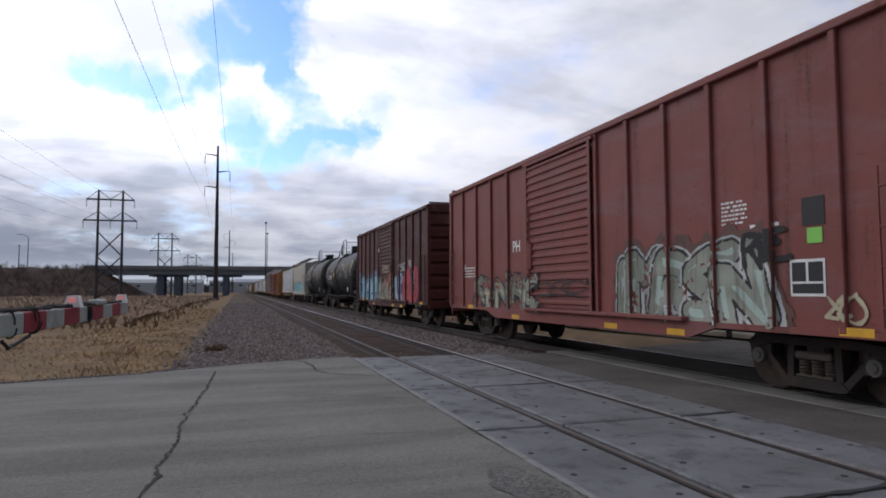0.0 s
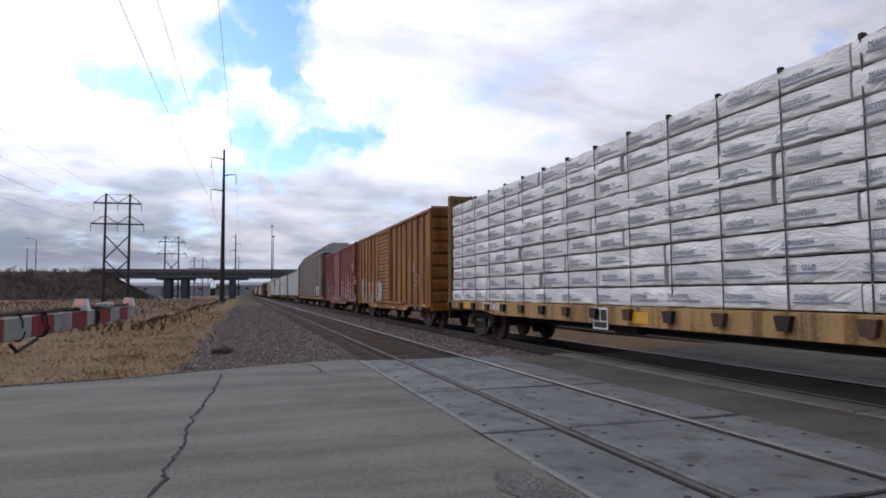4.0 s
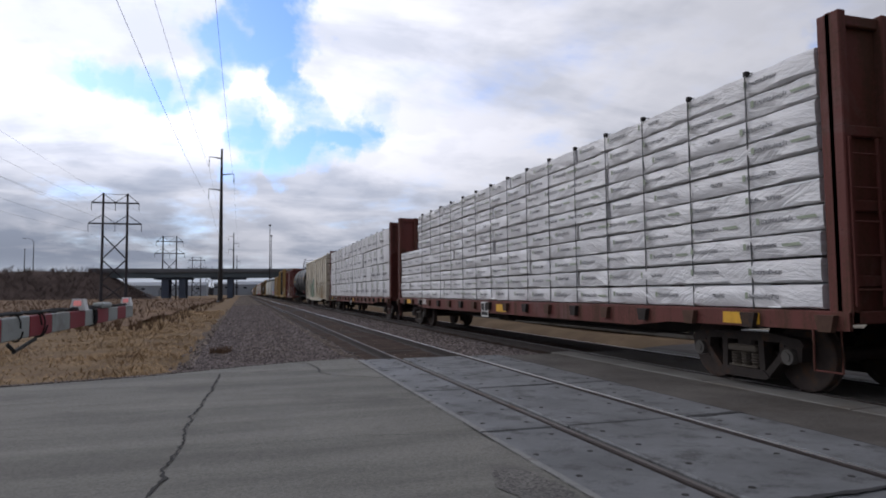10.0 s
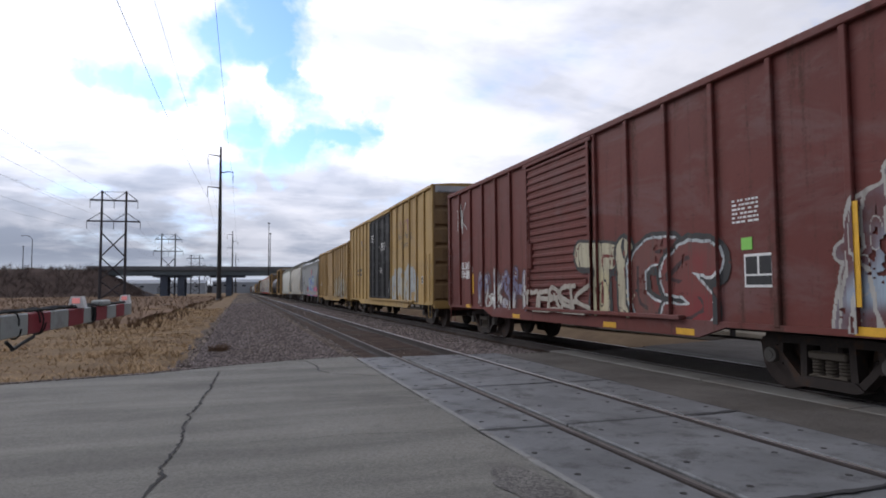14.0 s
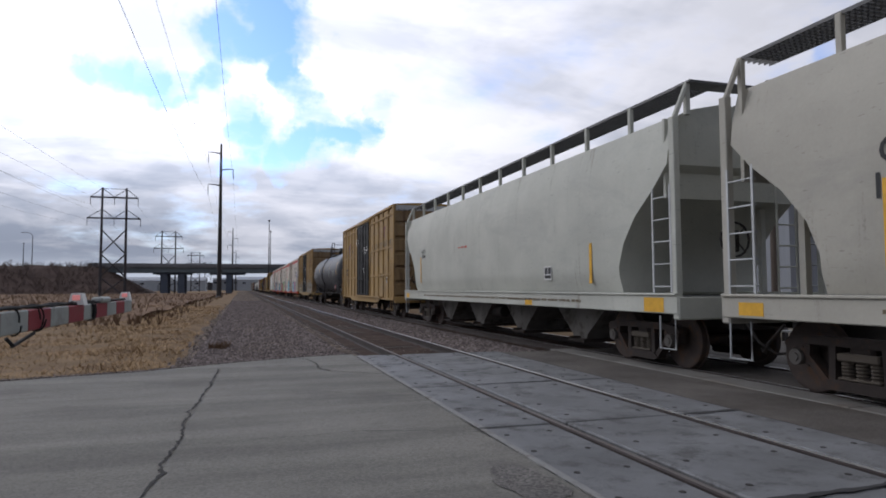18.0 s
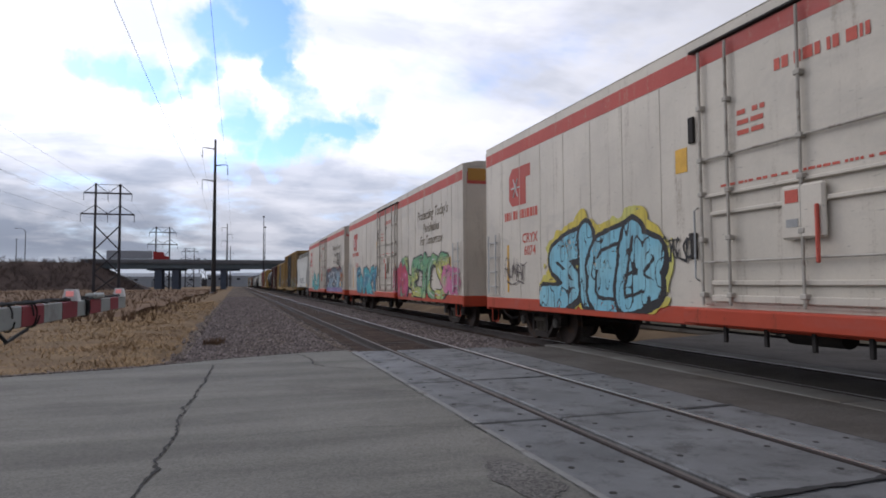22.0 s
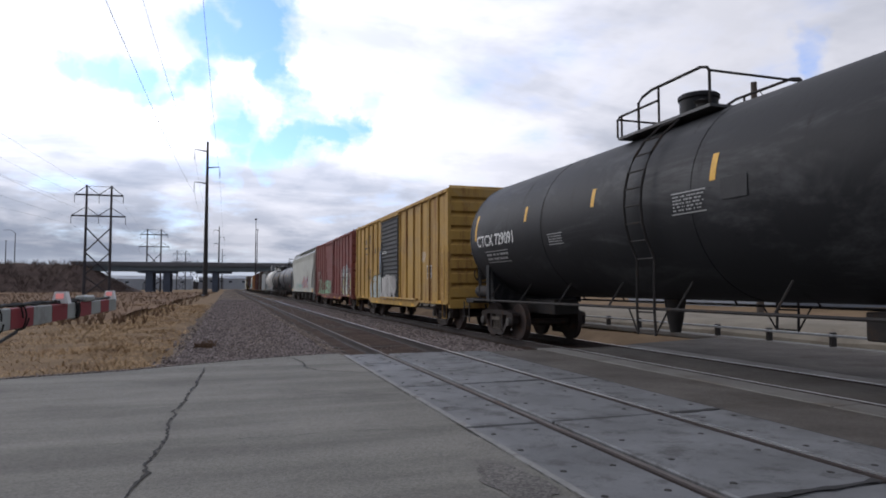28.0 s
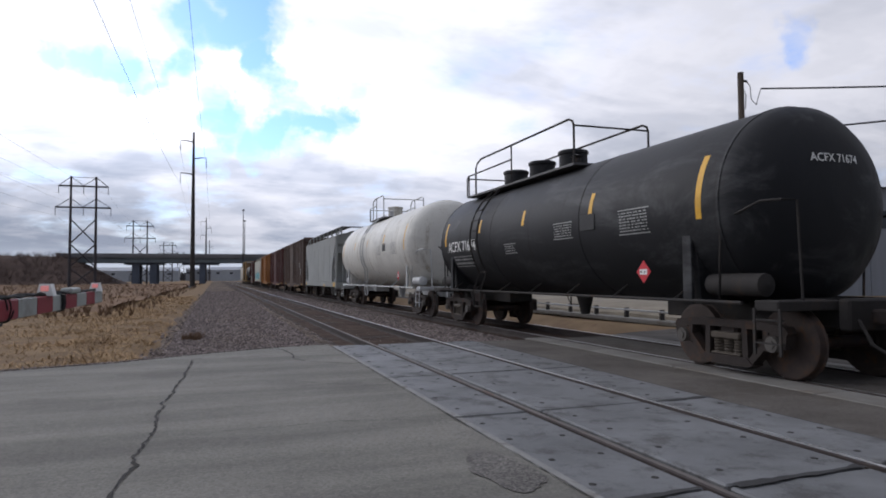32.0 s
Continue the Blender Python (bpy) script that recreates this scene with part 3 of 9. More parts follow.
def make_tracks():
    """Rails on ties in ballast, for both tracks."""
    for c, shine in ((T1, (rail_dull, rail_head)), (T2, (rail_head, rail_head))):
        for sgn, top in zip((-1, 1), shine):
            x = c + sgn * GAUGE
            s = Shape()
            s.prism([(p[0] + x, p[1] + 0.014) for p in RAIL], -60, 420, "y")
            s.mats = 1
            s.add([(x - 0.024, -60, 0.0155), (x + 0.024, -60, 0.0155), (x + 0.024, 420, 0.0155), (x - 0.024, 420, 0.0155)], [(0, 1, 2, 3)])
            rail = part("rail", s, [rail_web, top], None, smooth=False)
            tagged(rail, "steel rail with worn running surface" if sgn > 0 or c == T2 else "rusty little-used steel rail", "rail", "rails", "structure")
    # ties
    tie = Shape().box(-1.3, 1.3, -0.115, 0.115, -0.33, -0.155, 0.015).mesh("tie", tie_wood)
    rnd = random.Random(9)
    for c in (T1, T2):
        bed = new("track_ties")
        tagged(bed, "dark tarred wooden ties under the rails", "ties", kind="structure")
        y = FAR_END + 0.45
        for k in range(100 if c == T1 else 50):
            part("tie", tie, None, bed, at=pose(c + rnd.uniform(-0.03, 0.03), y, rnd.uniform(-0.01, 0.01), 0, 0, rnd.uniform(-0.8, 0.8)))
            y += 0.5
        far = Shape()
        for k in range(250 if c == T1 else 300):
            far.box(c - 1.3, c + 1.3, y - 0.115, y + 0.115, -0.33, -0.155)
            y += 0.5
        tagged(part("tie_row", far, tie_wood, bed, smooth=False), kind="stuff")
    # ballast beds: a raised, shouldered strip on each side of the crossing
    for y0, y1 in ((FAR_END - 0.1, 420), (-60, NEAR_END)):
        s = Shape()
        prof = [(-1.5, -0.35), (-1.05, -0.17), (-0.2, -0.12), (1.2, -0.11), (2.2, -0.13), (3.0, -0.19), (4.9, -0.19), (5.8, -0.15), (6.6, -0.15), (7.3, -0.19),
                (9.1, -0.19), (10.0, -0.16), (11.2, -0.35)]
        ys = [y0]
        while ys[-1] < y1:
            ys.append(min(y1, ys[-1] + (0.8 if ys[-1] < 60 else 12)))
        n = len(prof)
        v = [(x + (noise.noise((0, y * 0.35, 2)) * 0.55 + noise.noise((0, y * 1.3, 7)) * 0.25) * (k in (0, 1)), y, z + noise.noise((x * 1.7, y * 0.8, 5)) * 0.02) for y in ys for k, (x, z) in enumerate(prof)]
        s.add(v, [(j * n + i, j * n + i + 1, (j + 1) * n + i + 1, (j + 1) * n + i) for j in range(len(ys) - 1) for i in range(n - 1)])
        structure(part("ballast_bed", s, gravel, fix=False), "grey-brown crushed stone track bed", "ballast")
    for c in (T1, T2):
        s = Shape()
        ys = [FAR_END - 0.02 + 0.22 * k for k in range(160)] + [49 + 6 * k for k in range(62)]
        prof = [(-1.35, -0.20), (-1.10, -0.150), (-0.80, -0.142), (-0.70, -0.142), (-0.35, -0.150), (0.0, -0.152), (0.35, -0.150), (0.70, -0.142), (0.80, -0.142), (1.10, -0.155), (1.35, -0.21)]
        n = len(prof)
        v = [(c + x, y, z + noise.noise((x * 2.2 + c, y * 2.6, 8)) * 0.022 + noise.noise((x * 0.9, y * 0.35, 3)) * 0.015) for y in ys for x, z in prof]
        s.add(v, [(j * n + i, j * n + i + 1, (j + 1) * n + i + 1, (j + 1) * n + i) for j in range(len(ys) - 1) for i in range(n - 1)])
        structure(part("track_mud", s, track_mud, fix=False), "dark brown mud between the rails", "mud")
    # loose stones on the nearest stretch
    rnd = random.Random(21)
    s = Shape()
    base = [(1, 0, 0), (-1, 0, 0), (0, 1, 0), (0, -1, 0), (0, 0, 1), (0, 0, -0.6)]
    fc = [(0, 2, 4), (2, 1, 4), (1, 3, 4), (3, 0, 4), (2, 0, 5), (1, 2, 5), (3, 1, 5), (0, 3, 5)]
    for k in range(62000):
        y = 14.0 + 70 * rnd.random() ** 2.5
        u = rnd.random()
        x = rnd.triangular(-1.5, 2.75, 1.2) if u < 0.12 else rnd.uniform(-1.0, 2.75) if u < 0.72 else (rnd.uniform(5.1, 7.1) if u < 0.97 else rnd.uniform(3.25, 4.6))
        if x < 2.9 and y < road_edge(x) + 0.12:
            continue
        r = rnd.uniform(0.020, 0.054) * (1.0 + (y - 14) * 0.012)
        z = -0.13 if x < 2.3 else (-0.16 if x > 5 else -0.19)
        a = rnd.uniform(0, 6.28)
        ca, sa = math.cos(a), math.sin(a)
        sx, sy, sz = rnd.uniform(0.7, 1.3) * r, rnd.uniform(0.7, 1.3) * r, rnd.uniform(0.6, 1.1) * r
        s.add([(x + (p[0] * ca * sx - p[1] * sa * sy), y + (p[0] * sa * sx + p[1] * ca * sy), z + p[2] * sz + (p[0] + p[1]) * 0.2 * sz) for p in base], fc)
    tagged(part("ballast_stones", s, ballast_stone, smooth=False, fix=False), "loose grey-brown ballast stones", "stones", kind="stuff")
    s = Shape()
    rows = [(-12 + 0.3 * k) for k in range(46)]
    v = []
    for x in rows:
        e = road_edge(x)
        out = e + 0.55 + 0.5 * noise.noise((x * 0.8, 0, 4)) + 0.2 * noise.noise((x * 3, 0, 4))
        v += [(x, e - 0.02, -0.075), (x, (e + out) / 2, -0.095), (x, out, -0.30)]
    s.add(v, [(3 * i + q, 3 * i + q + 1, 3 * i + q + 4, 3 * i + q + 3) for i in range(len(rows) - 1) for q in (0, 1)])
    structure(part("road_verge", s, gravel, fix=False), "grey gravelly margin along the road", "verge")
    # strewn grit along the road's edge
    s = Shape()
    for k in range(9000):
        x = rnd.uniform(-9, 2.3)
        y = road_edge(x) + abs(rnd.gauss(0, 0.34)) - 0.10
        r = rnd.uniform(0.008, 0.030)
        s.add([(x + p[0] * r, y + p[1] * r, (0.004 if y < road_edge(x) else -0.10) + p[2] * r * 0.7) for p in base], fc)
    tagged(part("road_grit", s, ballast_stone, smooth=False, fix=False), "grit strewn along the road edge", "grit", kind="stuff")


def make_grass():
    """Dry grass: thin blades in clumps on the verge, and darker weeds."""
    rnd = random.Random(5)
    s = Shape()
    for k in range(24000):
        y = 12.2 + 50 * rnd.random() ** 1.7
        x = -1.25 - 21 * rnd.random() ** 1.25
        if y < road_edge(x) + 0.35:
            continue
        if -1.55 + noise.noise((0, y * 0.3, 3)) * 0.5 < x:
            continue
        dense = noise.noise((x * 0.35, y * 0.35, 9))
        if dense < -0.15 and rnd.random() < 0.7:
            continue
        hgt = rnd.uniform(0.07, 0.18) * (1.5 if dense > 0.15 else 0.9)
        z = hump(x, y) - 0.005
        for q in range(6):
            a = rnd.uniform(0, 6.28)
            bx, by = x + rnd.gauss(0, 0.09), y + rnd.gauss(0, 0.09)
            l = hgt * rnd.uniform(0.5, 1.2)
            lean = rnd.uniform(0.5, 1.5) * l
            l *= rnd.uniform(0.25, 0.85)
            wd = rnd.uniform(0.006, 0.013) * (1.0 + (y - 12) * 0.02)
            dx, dy = math.cos(a), math.sin(a)
            s.add([(bx - dy * wd, by + dx * wd, z), (bx + dy * wd, by - dx * wd, z), (bx + dx * lean, by + dy * lean, z + l)], [(0, 1, 2)])
    tagged(part("dry_grass", s, straw, smooth=False, fix=False), "dry tan winter grass", "grass", kind="stuff")
    s = Shape()
    xs, ys = [-70 + 2.5 * k for k in range(27)], [24 + 4 * k for k in range(50)]
    v = []
    for j, y in enumerate(ys):
        for x in xs:
            edge = min(1.0, max(0.0, (y - 29 - 4 * noise.noise((x * 0.15, 0, 2))) / 6)) * min(1.0, max(0.0, (-2.4 - x) / 1.5))
            v.append((x, y, -0.45 + edge * (0.42 + 0.25 * noise.noise((x * 0.3, y * 0.3, 6)))))
    n = len(xs)
    s.add(v, [(j * n + i, j * n + i + 1, (j + 1) * n + i + 1, (j + 1) * n + i) for j in range(len(ys) - 1) for i in range(n - 1)])
    structure(part("scrub_ground", s, scrub, fix=False), "dark reddish-brown winter scrub beyond the grass", "ground")
    s = Shape()
    for k in range(3600):
        y, x = 30 + 160 * rnd.random() ** 1.6, rnd.uniform(-48, -3.0)
        h = rnd.uniform(0.12, 0.4)
        for q in range(3):
            a = rnd.uniform(0, 6.28)
            s.add([(x - 0.03, y, -0.1), (x + 0.03, y, -0.1), (x + math.cos(a) * h * 0.6, y + math.sin(a) * h * 0.6, h)], [(0, 1, 2)])
    tagged(part("scrub", s, scrub, smooth=False, fix=False), "low reddish-brown scrub stems", "scrub", kind="stuff")
    s = Shape()
    for k in range(22):
        if k < 8:
            x, y = rnd.uniform(-0.8, -0.1), 17.6 + rnd.random() * 0.9
        else:
            y = 13.5 + 30 * rnd.random() ** 1.6
            x = rnd.uniform(-12, -1.5)
            if y < road_edge(x) + 0.6:
                continue
        z = hump(x, y) if k >= 8 else -0.12
        for q in range(5 if k >= 8 else 22):
            a, l = rnd.uniform(0, 6.28), rnd.uniform(0.08, 0.30 if k >= 8 else 0.2)
            s.tube([(x + rnd.gauss(0, 0.04), y + rnd.gauss(0, 0.04), z - 0.02), (x + math.cos(a) * l * 0.5, y + math.sin(a) * l * 0.5, z + l)], 0.008, 3, 0.003)
    tagged(part("dead_weeds", s, scrub, smooth=False, fix=False), "dark dead weeds at the edge of the gravel", "weeds", kind="stuff")


# ---- lowered crossing gate ----


def make_gate():
    """The crossing gate's lowered arm beside the camera: banded red and white, with lamps, wiring and its mast behind."""
    x, tip, band = -1.05, 7.10, 0.41
    gate = thing("crossing_gate", "lowered red and white striped crossing gate arm with red lamps", "crossing gate", at=pose(x, 0, 0))

    def top(y):
        return 1.326 - 0.0015 * (y - 3.5)

    y, k = tip, 0
    while y > -1.6:
        lo = max(-1.6, y - band)
        s = Shape()
        s.box(-0.018, 0.018, lo + 0.001, y - 0.001, top(y) - 0.110, top(y), 0.006)
        part("arm_band", s, plastic_red if k % 2 else plastic_white, gate, "red reflective band" if k % 2 else "dull white reflective band")
        y, k = lo, k + 1
    part("arm_clamp", Shape().box(-0.05, 0.05, -1.75, -1.25, 1.16, 1.34, 0.01), steel_dark, gate)
    part("mast", Shape().tube([(-0.28, -2.3, -0.1), (-0.28, -2.3, 3.6)], 0.064, 12), galvanised_mast, gate, "grey steel signal mast")
    part("gate_machine", Shape().box(-0.55, -0.02, -2.65, -1.7, 0.75, 1.55, 0.03), galvanised_mast, gate, "grey gate machine housing")
    part("counterweight", Shape().box(-0.06, 0.06, -3.5, -2.5, 1.0, 1.4, 0.02), steel_dark, gate)
    red_glow = bpy.data.materials.new("lit_red_lens")
    red_glow.use_nodes = True
    g = Nodes(red_glow.node_tree)
    g.n("ShaderNodeOutputMaterial", ins={0: g.n("ShaderNodeBsdfPrincipled", ins={"Base Color": (0.6, 0.16, 0.16, 1), "Roughness": 0.3, "Emission Color": (1.0, 0.42, 0.42, 1),
                                                                                 "Emission Strength": 0.22}).outputs[0]})
    for y in (4.95, 6.84):
        z = top(y)
        lamp = part("lamp", Shape().prism([(-0.050, z), (0.050, z), (0.032, z + 0.078), (-0.032, z + 0.078)], y - 0.05, y + 0.05, "y"), white_paint, gate, "white lamp housing")
        for sgn in (-1, 1):
            part("lens", Shape().box(-0.024, 0.024, y + sgn * 0.048, y + sgn * 0.056, z + 0.030, z + 0.066, 0.006), red_glow, lamp, "glowing red lens")
    y = 5.72
    part("junction_box", Shape().box(-0.04, 0.04, y - 0.17, y + 0.17, top(y), top(y) + 0.045, 0.012), plastic_white, gate, "pale junction box")
    # wiring along the top, wound round the arm, with hanging loops
    rnd = random.Random(3)
    for q in range(2):
        pts, y = [], -1.0
        while y < 6.75:
            pts.append((rnd.uniform(-0.02, 0.02), y, top(y) + rnd.uniform(0.006, 0.022)))
            y += 0.09
        part("cable", Shape().tube(pts, 0.009, 5), black_rubber, gate, "black lamp wiring")
    for y, n in ((5.28, 2), (3.98, 2), (3.62, 1)):
        pts = [(0.032 * math.cos(t) * 1.0, y + t * 0.008 + rnd.uniform(-0.012, 0.012), top(y) - 0.056 + 0.066 * math.sin(t)) for t in [0.5 * k for k in range(int(13 * n))]]
        part("cable", Shape().tube(pts, 0.0045, 5), black_rubber, gate)
    part("cable", Shape().tube([(0.03, 5.30, top(5.3)), (0.035, 5.31, top(5.3) - 0.06), (0.03, 5.30, top(5.3) - 0.10)], 0.016, 6), black_rubber, gate)
    part("cable", Shape().tube([(0.0, 3.55, 1.2), (0.02, 3.58, 1.165), (0.0, 3.64, 1.155), (0.0, 3.72, 1.165), (0.0, 3.82, 1.178), (0.01, 3.95, 1.20)], 0.009, 6), black_rubber, gate)


# ---- power lines ----


def sag(a, b, depth, n=24):
    a, b = Vector(a), Vector(b)
    return [tuple(a.lerp(b, i / n) - Vector((0, 0, 4 * depth * (i / n) * (1 - i / n)))) for i in range(n + 1)]


def make_lines():
    def monopole(x, y, h, k):
        t = thing("transmission_pole", "tall dark steel transmission pole with three davit arms", "transmission pole", "transmission poles", pose(x, y, -0.2))
        part("shaft", Shape().tube([(0, 0, 0), (0, 0, h)], 0.48, 12, 0.19), steel_dark, t)
        part("base_plate", Shape().lathe([(0, 0.0), (0, 0.7), (0.25, 0.7), (0.25, 0.0)], "z", 14), bridge_concrete, t)
        tips = []
        for z, sgn in ((h - 1.9, -1), (h - 5.0, 1), (h - 8.0, -1)):
            part("arm", Shape().tube([(0, 0, z), (sgn * 1.1, 0, z + 0.22), (sgn * 2.25, 0, z + 0.28)], 0.14, 6, 0.07), steel_dark, t)
            ins = Shape().tube([(sgn * 2.25, 0, z + 0.25), (sgn * 2.25, 0, z - 1.7)], 0.045, 6)
            for q in range(7):
                ins.lathe([(-0.02, 0.0), (-0.02, 0.13), (0.03, 0.05), (0.03, 0.0)], "z", 8, (sgn * 2.25, 0, z - 0.4 - q * 0.17))
            part("insulator", ins, steel_dark, t)
            tips.append((x + sgn * 2.25, y, z - 1.9))
        return tips
    rows = [monopole(-4.0, y, 29.0, k) for k, y in enumerate((-52.0, 130.0, 312.0, 494.0))]
    for a, b in zip(rows, rows[1:]):
        for p, q in zip(a, b):
            tagged(part("power_cable", Shape().tube(sag(p, q, 2.8), 0.015, 5), wire_mat), "thin sagging overhead power cable", "cable", "power cables")

    def hframe(x, y, h, near):
        t = thing("h_frame_tower", "dark timber two-legged power tower with cross bracing", "power tower", "power towers", pose(x, y, -0.2))
        tips = []
        for sx in (-2.2, 2.2):
            part("leg", Shape().tube([(sx, 0, 0), (sx * 0.98, 0, h)], 0.29, 8, 0.19), tower_wood, t)
        for z, half in ((h - 1.9, 4.25), (h - 6.0, 4.75)):
            part("crossarm", Shape().box(-half, half, -0.14, 0.14, z - 0.14, z + 0.14, 0.02), tower_wood, t)
            for sx in (-half, 0, half):
                ins = Shape().tube([(sx, 0, z), (sx, 0, z - 1.5)], 0.06, 5)
                part("insulator", ins, steel_dark, t)
                tips.append((x + sx, y, z - 1.7))
            for sx in (-1, 1):
                part("brace", Shape().tube([(sx * half * 0.97, 0, z + 0.1), (sx * 2.2, 0, z + 1.75)], 0.07, 5), tower_wood, t)
                part("brace", Shape().tube([(0, 0, z + 0.1), (sx * 2.2, 0, z + 1.75)], 0.07, 5), tower_wood, t)
        part("top_tie", Shape().tube([(-2.2, 0, h - 0.2), (2.2, 0, h - 0.2)], 0.05, 5), tower_wood, t)
        for z0, z1 in ((h - 8.2, h - 13.0), (h - 13.0, h - 17.4), (h - 17.6, h - 21.5)):
            z1 = max(z1, 0.2)
            part("brace", Shape().tube([(-2.2, 0.05, z0), (2.2, 0.05, z1)], 0.13, 5), tower_wood, t)
            part("brace", Shape().tube([(2.2, -0.05, z0), (-2.2, -0.05, z1)], 0.13, 5), tower_wood, t)
        return tips
    rows = [hframe(-24.0, y, 21.4, y < 200) for y in (40 - 141 + 40, 141.0, 242.0, 380.0, 520.0)]
    for a, b in zip(rows, rows[1:]):
        for p, q in zip(a, b):
            tagged(part("power_cable", Shape().tube(sag(p, q, 2.6, 16), 0.011, 4), wire_mat), "thin sagging overhead power cable", "cable", "power cables")

    def utility(x, y, h, arm):
        t = thing("utility_pole", "weathered brown wooden utility pole", "utility pole", "utility poles", pose(x, y, -0.2))
        part("shaft", Shape().tube([(0, 0, 0), (0, 0, h)], 0.17, 10, 0.14), wood_pole, t)
        if arm:
            part("crossarm", Shape().box(-1.5, 1.5, -0.06, 0.06, h - 0.75, h - 0.6), wood_pole, t)
            for sx in (-1.4, -0.7, 0.7, 1.4):
                part("insulator", Shape().lathe([(h - 0.6, 0.0), (h - 0.6, 0.06), (h - 0.4, 0.05), (h - 0.38, 0.0)], "z", 8, (sx, 0, 0)), steel_dark, t)
        else:
            part("drop_wire", Shape().tube([(0.16, -0.1, h - 0.35), (0.5, -0.05, h - 0.6), (0.6, 0, h - 1.2), (0.9, 0, h - 1.45), (1.05, 0, h - 1.0), (1.2, 0, h - 0.65)], 0.022, 5), wire_mat, t)
            part("drop_wire", Shape().tube([(0.16, 0, h - 0.8), (0.3, 0, h - 1.0), (0.25, 0, h - 1.7)], 0.02, 5), wire_mat, t)
            part("bracket", Shape().box(-0.05, 0.35, -0.06, 0.06, h - 0.42, h - 0.34), steel_dark, t)
    for x, y, h, arm in ((23.1, 24.0, 11.1, False), (27.0, 91.0, 11.2, True), (25.0, 150.0, 11.0, True)):
        utility(x, y, h, arm)
    for a, b in (((24.3, 24.0, 10.25), (52.0, 10.0, 10.6)), ((23.2, 24.0, 8.0), (52.0, 10.0, 11.3))):
        tagged(part("service_cable", Shape().tube(sag(a, b, 0.35), 0.045, 5), wire_mat), "black service cable from the utility pole", "cable", "service cables")
    for y, h in ((236, 25.5), (262, 24.0)):
        t = thing("light_mast", "thin grey high light mast", "light mast", "light masts", pose(9.0 + (y - 236) * 0.06, y, -0.2))
        part("shaft", Shape().tube([(0, 0, 0), (0, 0, h)], 0.24, 8, 0.1), steel_dark, t)
        part("lamp_ring", Shape().lathe([(h - 0.5, 0.0), (h - 0.5, 0.45), (h - 0.15, 0.4), (h, 0.0)], "z", 10), steel_dark, t)


# ---- overpass, banks and distance ----


def make_overpass():
    yb, top, low = 238.0, 9.9, 6.9
    t = thing("overpass", "long low concrete and steel road bridge over the tracks", "bridge")
    structure(t)
    x0, x1 = -48.0, 75.0
    part("deck", Shape().box(x0, x1, yb, yb + 13, 8.55, 8.95), bridge_concrete, t)
    for y in (yb, yb + 12.7):
        part("parapet", Shape().box(x0, x1, y - 0.1, y + 0.3, 8.9, top, 0.03), bridge_concrete, t)
    for k in range(6):
        y = yb + 0.7 + k * 2.3
        g = Shape().box(x0, x1, y - 0.03, y + 0.03, low + 0.05, 8.55)
        g.box(x0, x1, y - 0.25, y + 0.25, low, low + 0.07).box(x0, x1, y - 0.25, y + 0.25, 8.48, 8.55)
        part("girder", g, bridge_paint, t, "blue-grey steel girder")
    for x, wd in ((-25.0, 2.3), (-19.6, 2.3), (-4.2, 1.9), (16.5, 2.6), (22.0, 3.0), (40, 3), (56, 3)):
        for y in (yb + 1.5, yb + 10):
            part("pier", Shape().box(x - wd / 2, x + wd / 2, y, y + 1.3, -0.4, low - 0.5, 0.12), pier_concrete, t)
    for x in (-22.6, -4.6, 19.2, 48.0):
        for y in (yb + 1.4, yb + 9.9):
            part("pier_cap", Shape().box(x - 6.0, x + 6.0, y, y + 1.5, low - 0.65, low, 0.1), pier_concrete, t)
    # sloped abutment and approach banks, one rough mesh a side
    for sgn, xa in ((-1, -29.0), (1, 62.0)):
        s = Shape()
        n, m = 80, 15
        v = []
        for i in range(n):
            u = i / (n - 1)
            x = xa + sgn * 900 * u ** 2.2
            crest = min(1.0, u ** 2.2 * 900 / 16.0)
            for j in range(m):
                q = j / (m - 1) * 2 - 1
                y = yb + 6.5 + q * 34
                rise = min(1.0, max(0.0, (1 - abs(q)) * 34 / 25))
                z = -0.5 + (9.4 * crest * rise) + (noise.noise((x * 0.09, y * 0.1, 7)) * 0.8 if rise < 0.98 else 0)
                v.append((x, y, z))
        s.add(v, [(i * m + j, i * m + j + 1, (i + 1) * m + j + 1, (i + 1) * m + j) for i in range(n - 1) for j in range(m - 1)])
        structure(part("embankment", s, brush_soil), "brown brush-covered approach bank", "bank")
    # brush on the left bank: bare bushes
    rnd = random.Random(31)
    s = Shape()
    for k in range(1900):
        x = -31 - 120 * rnd.random() ** 1.15
        y = yb + 6.5 - rnd.uniform(5, 36)
        rise = min(1.0, max(0.0, (34 - abs(y - yb - 6.5)) / 25)) * min(1, (-29 - x) / 16)
        z = -0.6 + 9.2 * rise
        h = rnd.uniform(0.7, 2.1) * (1.0 + 0.5 * noise.noise((x * 0.06, y * 0.06, 3)))
        for q in range(9):
            a = rnd.uniform(0, 6.28)
            s.tube([(x, y, z), (x + math.cos(a) * h * 0.5, y + math.sin(a) * h * 0.5, z + h * rnd.uniform(0.6, 1.1))], 0.035, 3, 0.012)
    tagged(part("bank_brush", s, twigs, smooth=False, fix=False), "dense bare brown brush on the bank", "brush", kind="stuff")


